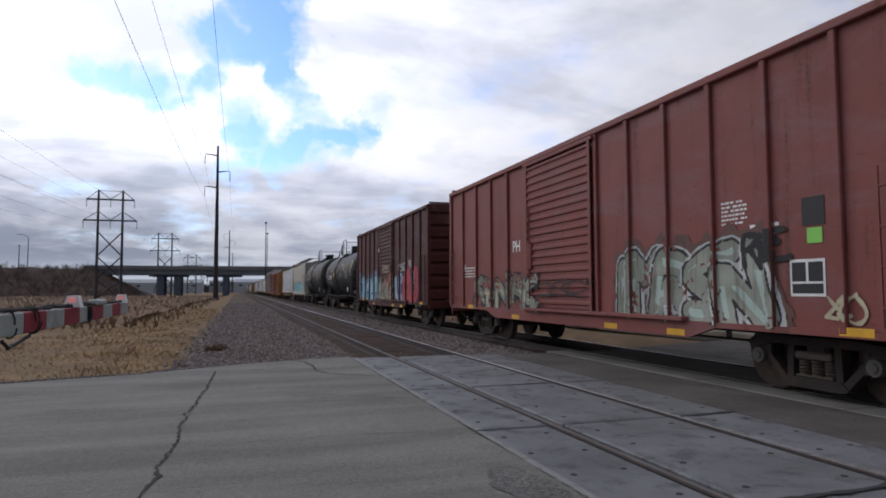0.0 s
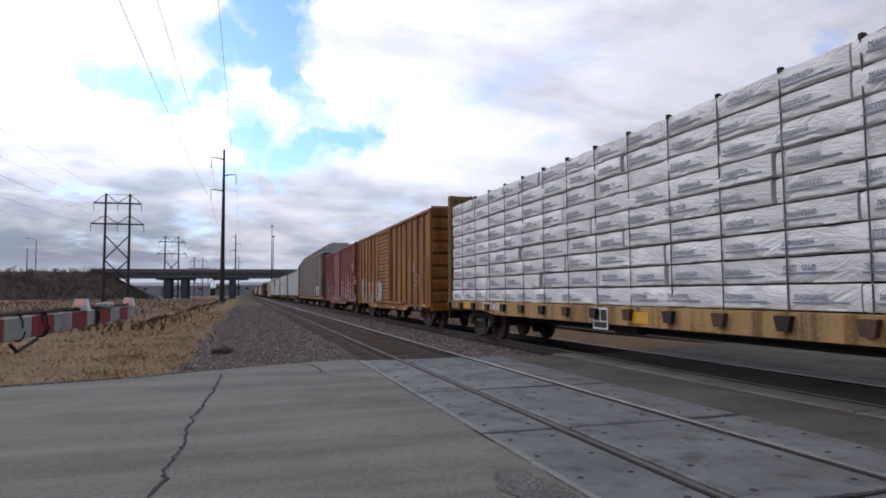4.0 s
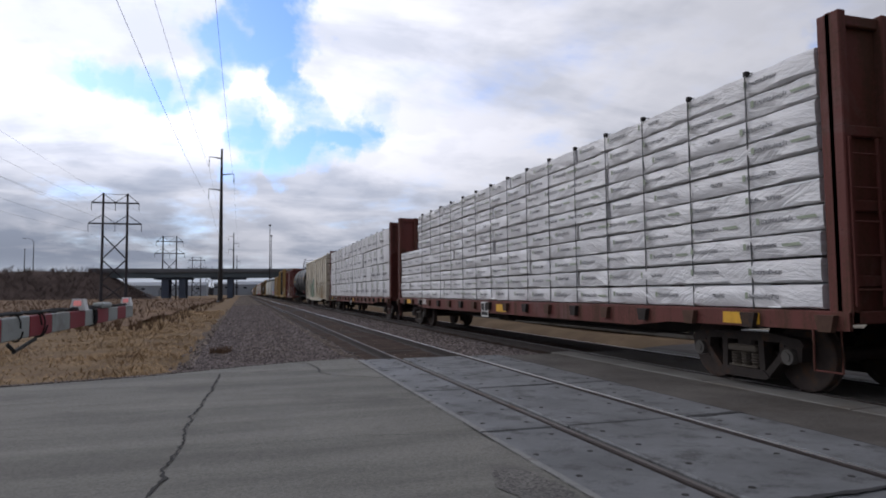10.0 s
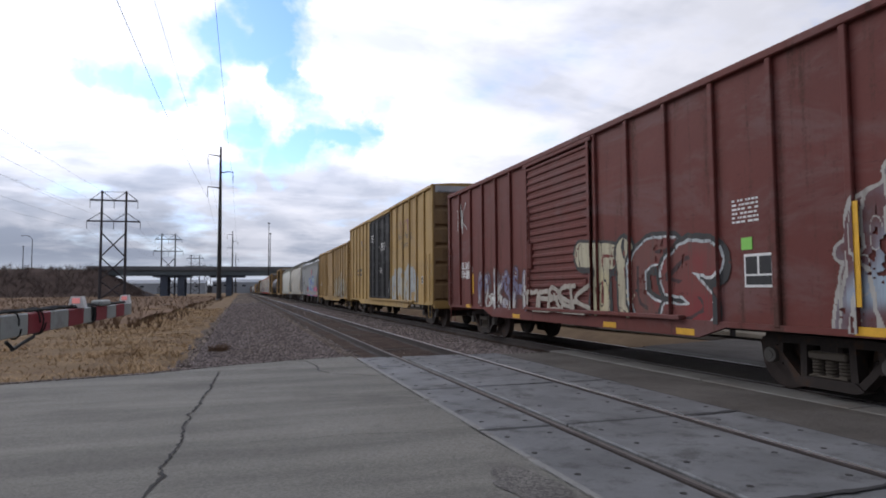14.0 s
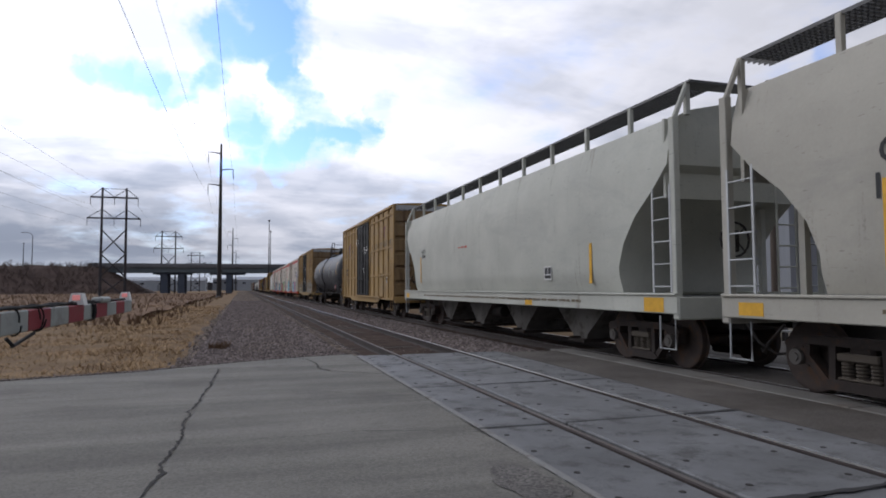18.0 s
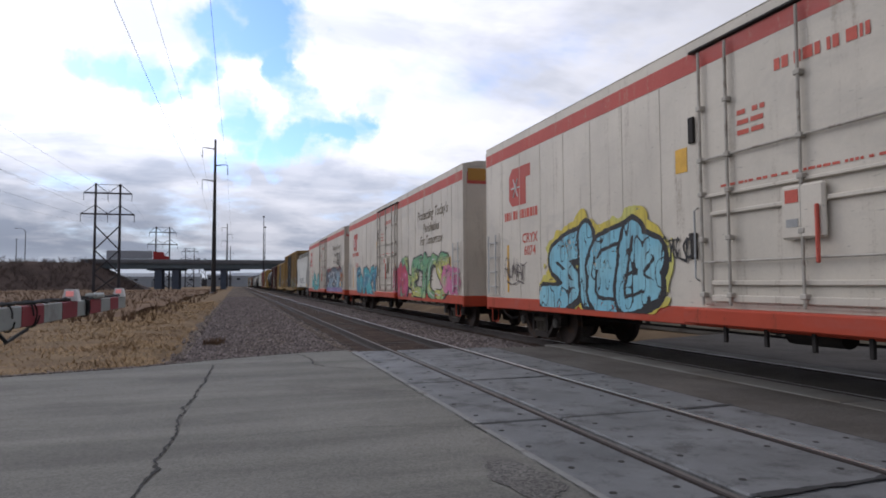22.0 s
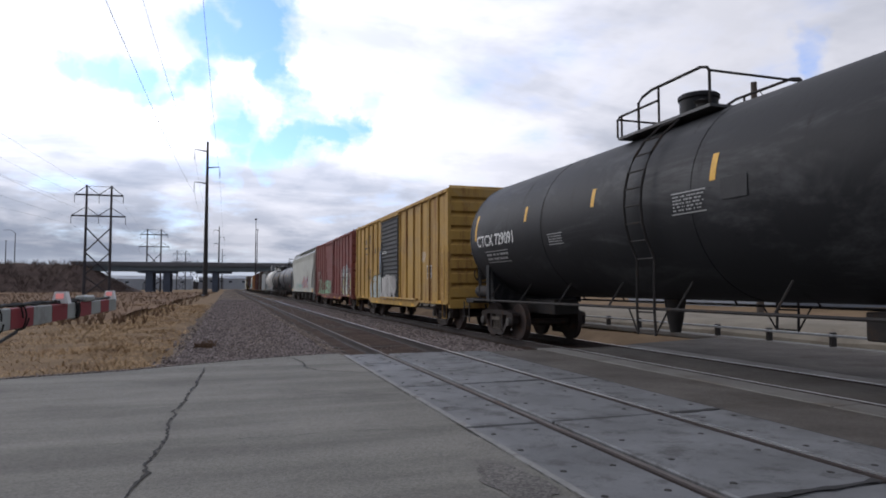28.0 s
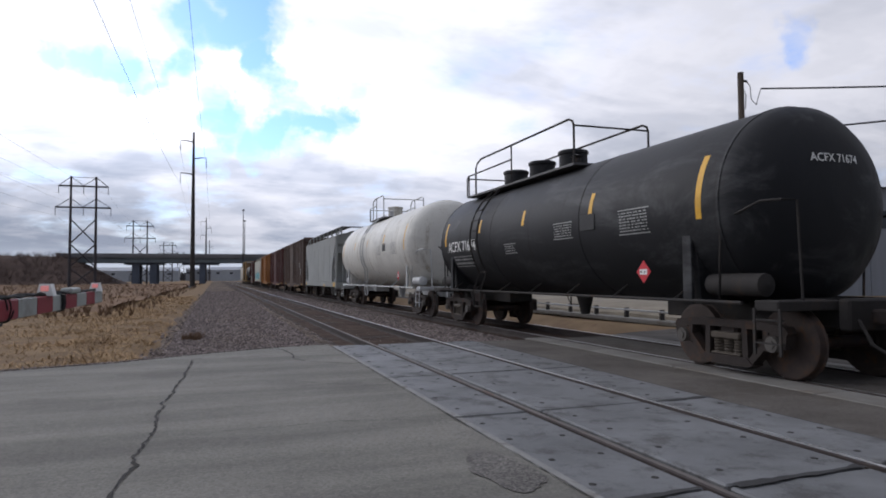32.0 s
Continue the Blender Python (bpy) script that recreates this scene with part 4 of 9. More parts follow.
def bare_tree(name, x, y, h, seed, z=-0.3):
    """A leafless tree: tapered trunk with limbs that fork into fine twigs."""
    rnd = random.Random(seed)
    t = thing(name, "bare grey-brown winter tree", "tree", "bare trees", pose(x, y, z))
    trunk, crown = Shape(), Shape()

    def grow(p, d, l, r, level):
        q = p + d * l
        mid = p.lerp(q, 0.5) + Vector((rnd.gauss(0, 0.05), rnd.gauss(0, 0.05), 0)) * l
        (trunk if level < 1 else crown).tube([p, mid, q], r, 5 if level < 2 else 3, r * 0.62)
        if level >= 4:
            return
        for k in range(3 if level < 3 else 4):
            nd = (d + Vector((rnd.gauss(0, 0.5), rnd.gauss(0, 0.5), rnd.gauss(0.12, 0.3)))).normalized()
            grow(p.lerp(q, rnd.uniform(0.55, 1.0)), nd, l * rnd.uniform(0.55, 0.8), r * 0.58, level + 1)
    grow(Vector((0, 0, 0)), Vector((rnd.gauss(0, 0.04), rnd.gauss(0, 0.04), 1)).normalized(), h * 0.36, h * 0.022, 0)
    part("trunk", trunk, twigs, t)
    part("crown", crown, twigs, t, fix=False)


def make_distance():
    rnd = random.Random(12)
    for k, (x, y, h) in enumerate(((-62, 226, 6), (-70, 231, 5.5), (-76, 229, 6.5), (-88, 230, 5), (-54, 229, 4.5), (-102, 233, 6), (-110, 228, 5), (-66, 222, 5.5), (-80, 224, 7), (-94, 226, 7), (-84, 232, 6), (-118, 230, 7))):
        bare_tree("bare_tree", x, y, h, 100 + k, 5.8)
    for k, (x, y, h) in enumerate(((66, 62, 11), (72, 66, 12), (60, 47, 10), (78, 52, 12), (48, 70, 9))):
        bare_tree("bare_tree", x, y, h, 200 + k)
    # far tree belts and pale sheds under the bridge
    s = Shape()
    for k in range(2600):
        x = rnd.uniform(-420, 420)
        y = 760 + rnd.uniform(-60, 60)
        h = rnd.uniform(5, 11) + 3 * noise.noise((x * 0.02, 0, 0))
        for q in range(3):
            a = x + rnd.gauss(0, 2.5)
            s.add([(a - 1.8, y, -1), (a + 1.8, y, -1), (a + rnd.gauss(0, 1.2), y + rnd.gauss(0, 1), h)], [(0, 1, 2)])
    tagged(part("far_woods", s, far_wood, smooth=False, fix=False), "grey line of distant bare woods", "woods", kind="stuff")
    pale = surface("pale_cladding", (0.33, 0.36, 0.39), 0.6, vary=0.12, size=8, grain=1)
    dim = surface("grey_cladding", (0.20, 0.215, 0.235), 0.65, vary=0.15, size=5, grain=1.5, stretch=(6, 6, 0.3))
    for x, y, wd, dp, h, mt, lab in ((-55, 520, 60, 30, 7.5, pale, "long pale metal warehouse"), (22, 560, 50, 30, 8.5, pale, "long pale metal warehouse"),
                                     (-14, 640, 22, 20, 10, dim, "grey metal shed"), (50.0, 46.0, 26, 18, 8.6, dim, "grey metal-clad trackside shed")):
        t = thing("warehouse", lab + " with a low gabled roof", "warehouse", "warehouses", pose(x, y, -0.3))
        part("wall", Shape().box(-wd / 2, wd / 2, -dp / 2, dp / 2, 0, h), mt, t)
        part("roof", Shape().prism([(-dp / 2 - 0.4, h - 0.05), (dp / 2 + 0.4, h - 0.05), (0, h + dp * 0.09)], -wd / 2 - 0.4, wd / 2 + 0.4, "x"), dim, t)
        part("door", Shape().box(-2.2, 2.2, -dp / 2 - 0.08, -dp / 2 + 0.02, 0, 4.4), dim, t)
        for k in range(5):
            xx = -wd / 2 + (k + 0.5) * wd / 5
            part("window", Shape().box(xx - 1.2, xx + 1.2, -dp / 2 - 0.05, -dp / 2 + 0.02, h * 0.62, h * 0.78), glass_dark, t)
    # dry bank and post-and-rail guard beyond the far track
    s = Shape()
    ys = [2 + k * 1.0 for k in range(70)]
    prof = [(13.6, -0.25), (13.75, 0.12), (14.3, 0.34), (16, 0.42), (20, 0.35), (26, -0.2)]
    v = [(x, y, z + noise.noise((x, y * 0.5, 3)) * 0.10) for y in ys for x, z in prof]
    n = len(prof)
    s.add(v, [(j * n + i, j * n + i + 1, (j + 1) * n + i + 1, (j + 1) * n + i) for j in range(len(ys) - 1) for i in range(n - 1)])
    bank = surface("pale_dry_bank", (0.19, 0.165, 0.125), 0.95, vary=0.3, size=1.5, grain=10, stain=(0.14, 0.115, 0.085), stain_amount=0.4)
    structure(part("bank", s, bank, fix=False), "pale dry grass bank beyond the tracks", "bank")
    fence = thing("guard_fence", "dark low post and rail guard beside the far road edge", "fence", at=pose(13.45, 8, -0.15))
    for k in range(26):
        part("post", Shape().box(-0.07, 0.07, k * 1.9 - 0.05, k * 1.9 + 0.05, 0, 0.50, 0.01), steel_dark, fence)
    part("rail", Shape().box(-0.10, -0.07, -0.3, 48, 0.40, 0.46, 0.01), galvanised_mast, fence)
    part("kerb", Shape().box(-0.15, 0.25, -6, 48, 0.0, 0.17, 0.03), pale_concrete, fence, "pale concrete kerb")


def make_street_lamps():
    """Tall lamps along the overpass approach."""
    for x, h, arm in ((-65.0, 10.0, True), (-67.5, 7.5, False)):
        lamp = thing("street_lamp", "thin grey street lamp on the bridge approach", "street lamp", "street lamps", pose(x, 242.0, 8.7))
        part("pole", Shape().tube([(0, 0, 0), (0, 0, h)], 0.16, 8, 0.10), steel_dark, lamp)
        if arm:
            part("arm", Shape().tube([(0, 0, h - 0.05), (-0.5, 0, h + 0.7), (-1.4, 0, h + 1.1), (-2.4, 0, h + 1.1)], 0.08, 6, 0.06), steel_dark, lamp)
            part("lamp_head", Shape().box(-3.2, -2.3, -0.16, 0.16, h + 1.0, h + 1.16, 0.04), steel_dark, lamp)
        else:
            part("lamp_head", Shape().box(-0.3, 0.3, -0.16, 0.16, h, h + 0.2, 0.04), steel_dark, lamp)


def make_bridge_traffic():
    """Vehicles that cross the overpass; keyed in motions()."""
    out = []
    red, dark, whit = plain("truck_red", (0.35, 0.03, 0.03), 0.4), plain("car_dark", (0.03, 0.032, 0.036), 0.35), plain("trailer_grey", (0.33, 0.34, 0.36), 0.5)
    t = thing("semi_truck", "red semi truck with a long grey trailer", "truck")
    part("trailer", Shape().box(-15.0, -1.2, -1.25, 1.25, 1.2, 3.9, 0.05), whit, t)
    part("cab", Shape().prism([(-0.8, 0.8), (4.2, 0.8), (4.2, 2.0), (2.9, 2.2), (2.4, 3.5), (-0.8, 3.7)], -1.2, 1.2, "y"), red, t)
    for x in (-13.5, -12.2, -0.5, 0.8, 3.3):
        part("wheel", Shape().lathe([(-1.2, 0.0), (-1.2, 0.5), (1.2, 0.5), (1.2, 0.0)], "y", 14, (x, 0, 0.5)), black_rubber, t)
    out.append((t, 8.95, 23.0, 22.8))
    for k, (tc, lab) in enumerate(((19.0, "dark passenger car"), (6.0, "white delivery van"))):
        t = thing("car" if k == 0 else "van", lab + " on the overpass", "car" if k == 0 else "van")
        h = 1.5 if k == 0 else 2.5
        part("body", Shape().prism([(-2.3, 0.35), (2.3, 0.35), (2.25, 0.9), (1.3, 1.0), (0.7, h), (-1.6, h), (-2.3, 0.95)], -0.9, 0.9, "y"), dark if k == 0 else white_paint, t)
        part("window", Shape().prism([(0.95, 1.0), (0.62, h - 0.08), (-1.5, h - 0.08), (-1.9, 1.0)], -0.91, 0.91, "y"), glass_dark, t)
        for x in (-1.45, 1.45):
            part("wheel", Shape().lathe([(-0.92, 0.0), (-0.92, 0.33), (0.92, 0.33), (0.92, 0.0)], "y", 14, (x, 0, 0.33)), black_rubber, t)
        out.append((t, 8.95, tc, 20.0))
    return out


make_ground()
make_road()
make_cracks()
make_crossing()
make_tracks()
make_grass()
make_gate()
make_lines()
make_overpass()
make_distance()
make_street_lamps()
traffic = make_bridge_traffic()

# ---- railway cars: shared pieces ----
bogie_iron = surface("bogie_iron", (0.031, 0.024, 0.021), 0.8, metal=0.1, vary=0.35, size=0.4, grain=20, stain=(0.072, 0.042, 0.028), stain_amount=0.4, stain_size=0.35, bump=0.3)
wheel_steel = surface("wheel_plate", (0.045, 0.033, 0.028), 0.75, metal=0.1, vary=0.35, size=0.3, stain=(0.09, 0.05, 0.03), stain_amount=0.4, stain_size=0.3)
tread_steel = surface("wheel_tread", (0.58, 0.56, 0.54), 0.5, metal=1.0, vary=0.2, size=0.3)
under_black = surface("underframe_and_shade_black", (0.030, 0.027, 0.025), 0.85, vary=0.35, size=0.5, stain=(0.07, 0.045, 0.03), stain_amount=0.35, stain_size=0.5)
spring_iron = plain("spring_iron", (0.075, 0.062, 0.048), 0.75)
door_hardware = surface("door_hardware", (0.38, 0.35, 0.30), 0.6, vary=0.25, size=0.5, stain=(0.16, 0.12, 0.09), stain_amount=0.4, stain_size=0.3)
cap_grey = plain("bearing_cap", (0.085, 0.078, 0.070), 0.7)
letter_white = surface("letter_white", (0.66, 0.66, 0.63), 0.6, vary=0.2, size=0.3)
letter_dim = surface("letter_dull_white", (0.30, 0.30, 0.29), 0.6, vary=0.25, size=0.3)
letter_black = surface("letter_black", (0.025, 0.025, 0.026), 0.6, vary=0.2, size=0.3)
letter_brown = surface("letter_brown", (0.13, 0.10, 0.06), 0.6, vary=0.2, size=0.3)
letter_red = surface("letter_red", (0.50, 0.095, 0.065), 0.6, vary=0.2, size=0.3)
letter_green = surface("letter_green", (0.16, 0.27, 0.10), 0.6, vary=0.2, size=0.3)
reflector = surface("yellow_reflector", (0.62, 0.34, 0.03), 0.5, vary=0.2, size=0.2)
placard_red = plain("placard_red", (0.5, 0.04, 0.05), 0.4)
galvanised = surface("galvanised_steel", (0.40, 0.41, 0.41), 0.55, metal=0.3, vary=0.2, size=0.5)
grating_mat = surface("walkway_grating", (0.10, 0.10, 0.10), 0.6, metal=0.4, vary=0.25, size=0.5)
tag_green = plain("green_tag", (0.22, 0.55, 0.10), 0.5)

WHEEL_R = 0.4826


def wheelset_mesh():
    s = Shape()
    for sg in (-1, 1):
        a = sg * 0.7525
        prof = [(a - sg * 0.10, 0.0), (a - sg * 0.10, 0.12), (a - sg * 0.07, 0.14), (a - sg * 0.03, 0.30), (a - sg * 0.045, 0.41)]
        prof += [(a - sg * 0.065, 0.43), (a - sg * 0.065, 0.505), (a - sg * 0.045, 0.51), (a - sg * 0.03, 0.488)]
        s.lathe(prof, "x", 36)
        s.mats = 1
        s.lathe([(a - sg * 0.03, 0.488), (a + sg * 0.062, WHEEL_R), (a + sg * 0.07, 0.472)], "x", 36)
        s.lathe([(a + sg * 0.07, 0.472), (a + sg * 0.078, 0.440)], "x", 36)
        s.mats = 0
        s.lathe([(a + sg * 0.078, 0.440), (a + sg * 0.07, 0.42), (a + sg * 0.045, 0.40), (a + sg * 0.02, 0.20), (a + sg * 0.075, 0.15), (a + sg * 0.08, 0.10), (a + sg * 0.08, 0.0)], "x", 36)
        for k in range(3):   # small lugs cast in the wheel plate
            t = 2 * math.pi * k / 3
            c, d = 0.30 * math.cos(t), 0.30 * math.sin(t)
            s.box(a + sg * 0.02, a + sg * 0.05, c - 0.03, c + 0.03, d - 0.03, d + 0.03, 0.008)
    s.lathe([(-1.02, 0.0), (-1.02, 0.075), (-0.66, 0.085), (0.66, 0.085), (1.02, 0.075), (1.02, 0.0)], "x", 12)
    return s.mesh("wheelset", [wheel_steel, tread_steel])


def side_frame_mesh():
    """Cast side frame: arched top chord, dropped bottom chord, two columns, pedestal jaws."""
    s = Shape()
    x0, x1 = -0.085, 0.085
    top = [(-1.12, 0.66), (-1.06, 0.74), (-0.62, 0.79), (0.62, 0.79), (1.06, 0.74), (1.12, 0.66), (1.06, 0.58), (0.70, 0.675), (-0.70, 0.675), (-1.06, 0.58)]
    s.prism(top, x0, x1)
    for q in (-1, 1):
        s.prism([(q * 0.95, 0.64), (q * 0.82, 0.64), (q * 0.39, 0.21), (q * 0.49, 0.17)], x0, x1)
        s.prism([(q * 0.31, 0.69), (q * 0.41, 0.69), (q * 0.43, 0.24), (q * 0.33, 0.24)], x0, x1)
        s.prism([(q * 0.70, 0.66), (q * 0.79, 0.66), (q * 0.79, 0.42), (q * 0.73, 0.38)], x0, x1)
        s.prism([(q * 0.99, 0.66), (q * 1.10, 0.66), (q * 1.07, 0.44), (q * 1.01, 0.44)], x0, x1)
    s.prism([(-0.52, 0.17), (-0.40, 0.265), (0.40, 0.265), (0.52, 0.17), (0.42, 0.13), (-0.42, 0.13)], x0 - 0.02, x1 + 0.02)
    return s.mesh("side_frame", bogie_iron)


def spring_mesh():
    s = Shape()
    for y in (-0.2, 0.0, 0.2):
        prof = [(0.29, 0.0), (0.29, 0.07)]
        for k in range(5):
            z = 0.29 + k * 0.042
            prof += [(z + 0.006, 0.085), (z + 0.026, 0.085), (z + 0.032, 0.06)]
        prof += [(0.51, 0.0)]
        s.lathe(prof, "z", 10, (0, y, 0))
    s.box(-0.11, 0.11, -0.29, 0.29, 0.50, 0.60, 0.02).box(-0.10, 0.10, -0.29, 0.29, 0.27, 0.30, 0.01)
    return s.mesh("suspension", spring_iron)


def cap_mesh():
    return Shape().lathe([(-0.09, 0.0), (-0.09, 0.10), (0.03, 0.112), (0.045, 0.105), (0.045, 0.06), (0.06, 0.055), (0.06, 0.0)], "x", 14).mesh("bearing_cap", cap_grey)


WHEELSET, SIDE_FRAME, SPRING, CAP = wheelset_mesh(), side_frame_mesh(), spring_mesh(), cap_mesh()
BOLSTER = Shape().box(-1.05, 1.05, -0.17, 0.17, 0.52, 0.74, 0.04).box(-0.3, 0.3, -0.3, 0.3, 0.70, 0.82, 0.03).box(-0.9, 0.9, -0.55, -0.48, 0.42, 0.52).box(
    -0.9, 0.9, 0.48, 0.55, 0.42, 0.52).mesh("bogie", bogie_iron)
COUPLER = Shape().box(-0.11, 0.11, -0.9, 0.0, 0.78, 0.98, 0.03).prism([(-0.16, -0.9), (0.16, -0.9), (0.2, -1.05), (0.05, -1.18), (-0.2, -1.15)], 0.72, 1.02, "z").mesh("coupler", bogie_iron)
wheelsets = []                    # (wheelset, local y, place along its car)


def bogie(car, y):
    b = part("bogie", BOLSTER, None, car, at=Matrix.Translation((0, y, 0)))
    for sx in (-1, 1):
        part("side_frame", SIDE_FRAME, None, b, at=Matrix.Translation((sx * 1.0, 0, 0)))
        part("suspension", SPRING, None, b, at=Matrix.Translation((sx * 1.0, 0, 0)))
    for q in (-0.89, 0.89):
        ws = part("wheelset", WHEELSET, None, b, at=Matrix.Translation((0, q, WHEEL_R + 0.014)))
        wheelsets.append((ws, q, car, y + q))
        for sx in (-1, 1):
            part("bearing_cap", CAP, None, b, at=pose(sx * 1.10, q, WHEEL_R + 0.014, 0, 0, 0 if sx > 0 else 180))
    return b


def running_gear(car, half, inset=2.0, sill=True, lo=0.72):
    for s in (-1, 1):
        bogie(car, s * (half - inset))
        part("coupler", COUPLER, None, car, at=Matrix.Translation((0, s * (half + 0.05), 0)) @ (Matrix.Identity(4) if s < 0 else pose(0, 0, 0, 0, 0, 180)))
    if sill:
        part("centre_sill", Shape().box(-0.32, 0.32, -half + 0.1, half - 0.1, lo, 1.05, 0.02), under_black, car)
    # brake gear under the floor, air hose loops
    part("brake_cylinder", Shape().lathe([(-0.45, 0.0), (-0.45, 0.16), (0.45, 0.16), (0.5, 0.05), (0.9, 0.04), (0.9, 0.0)], "y", 12, (-0.7, 0.6, 0.72)), under_black, car)
    part("air_tank", Shape().lathe([(-0.6, 0.0), (-0.58, 0.15), (-0.5, 0.2), (0.5, 0.2), (0.58, 0.15), (0.6, 0.0)], "y", 12, (0.65, -1.0, 0.75)), under_black, car)
    part("brake_rod", Shape().tube([(-0.35, -half + 3.2, 0.60), (-0.35, half - 3.2, 0.60)], 0.022, 5), under_black, car)
    for s in (-1, 1):
        part("air_hose", Shape().tube([(-0.35, s * (half + 0.1), 0.85), (-0.38, s * (half + 0.4), 0.55), (-0.25, s * (half + 0.62), 0.38), (-0.1, s * (half + 0.85), 0.42)], 0.025, 6), under_black, car)


def ladder(car, y, x, z0, z1, wide=0.42, n=5, mat=None, end=False, name="ladder"):
    """Side ladder (rungs along y) or end ladder (rungs along x)."""
    s = Shape()
    for k in range(n):
        z = z0 + (z1 - z0) * (k + 0.5) / n
        if end:
            s.tube([(x, y, z), (x + wide, y, z)], 0.014, 5)
        else:
            s.tube([(x + (0.06 if x < 0 else -0.06), y - wide / 2, z), (x, y - wide / 2, z), (x, y + wide / 2, z), (x + (0.06 if x < 0 else -0.06), y + wide / 2, z)], 0.014, 5)
    for q in ((0, wide) if end else (-wide / 2, wide / 2)):
        if end:
            s.box(x + q - 0.02, x + q + 0.02, y - 0.012, y + 0.012, z0, z1)
        else:
            s.box(x - 0.012, x + 0.012, y + q - 0.02, y + q + 0.02, z0, z1)
    return part(name, s, mat, car)


def stirrup(car, y, x, mat):
    part("step", Shape().tube([(x, y - 0.2, 0.95), (x, y - 0.2, 0.42), (x, y + 0.2, 0.42), (x, y + 0.2, 0.95)], 0.018, 5), mat, car)


def handwheel(car, y, z, mat, x=-0.45):
    s = Shape()
    ring = [(x + 0.28 * math.cos(2 * math.pi * k / 16), y, z + 0.28 * math.sin(2 * math.pi * k / 16)) for k in range(17)]
    s.tube(ring, 0.02, 5)
    for k in range(4):
        t = math.pi / 4 + k * math.pi / 2
        s.tube([(x, y, z), (x + 0.28 * math.cos(t), y, z + 0.28 * math.sin(t))], 0.014, 4)
    s.box(x - 0.12, x + 0.12, y + 0.02, y + 0.14, z - 0.2, z + 0.15, 0.02)
    part("handwheel", s, mat, car)


def stripe(car, y, x, z0, z1, mat=None, wide=0.10):
    part("reflector", Shape().box(x - 0.004, x + 0.003, y - wide / 2, y + wide / 2, z0, z1), mat or reflector, car, "yellow reflective strip")


def stencil(car, y, z, wd, ht, x, mat=None, dark=True):
    """A small data panel: dark plate with a white border and cells."""
    s = Shape().box(x - 0.004, x + 0.002, y - wd / 2, y + wd / 2, z - ht / 2, z + ht / 2)
    p = part("data_panel", s, letter_white, car, "small black and white data panel")
    for q in (-1, 1):
        part("panel_cell", Shape().box(x - 0.008, x - 0.003, y + q * wd * 0.24 - wd * 0.2, y + q * wd * 0.24 + wd * 0.2, z - ht * 0.1, z + ht * 0.42), letter_black, p)
    part("panel_cell", Shape().box(x - 0.008, x - 0.003, y - wd * 0.44, y + wd * 0.44, z - ht * 0.42, z - ht * 0.16), letter_black, p)


# ---- sprayed lettering: strokes on a coarse letter grid, laid on the side and over its ribs ----
LETTERS = dict(A="mdbfo gi", B="amnlhg hfba", C="cbdjno", D="amnlfba", E="camo gh", F="cam gh", G="cbdjnolih", H="am co gi", I="bn", J="clnj", K="am cgo",
               L="amo", M="maeco", N="maoc", O="bdjnlfb", P="mabfhg", Q="bdjnlfb ko", R="mabfhg ho", S="cbdhlnm", T="ac bn", U="ajnlc", V="anc",
               W="amkoc", X="ao cm", Y="aec en", Z="acmo")


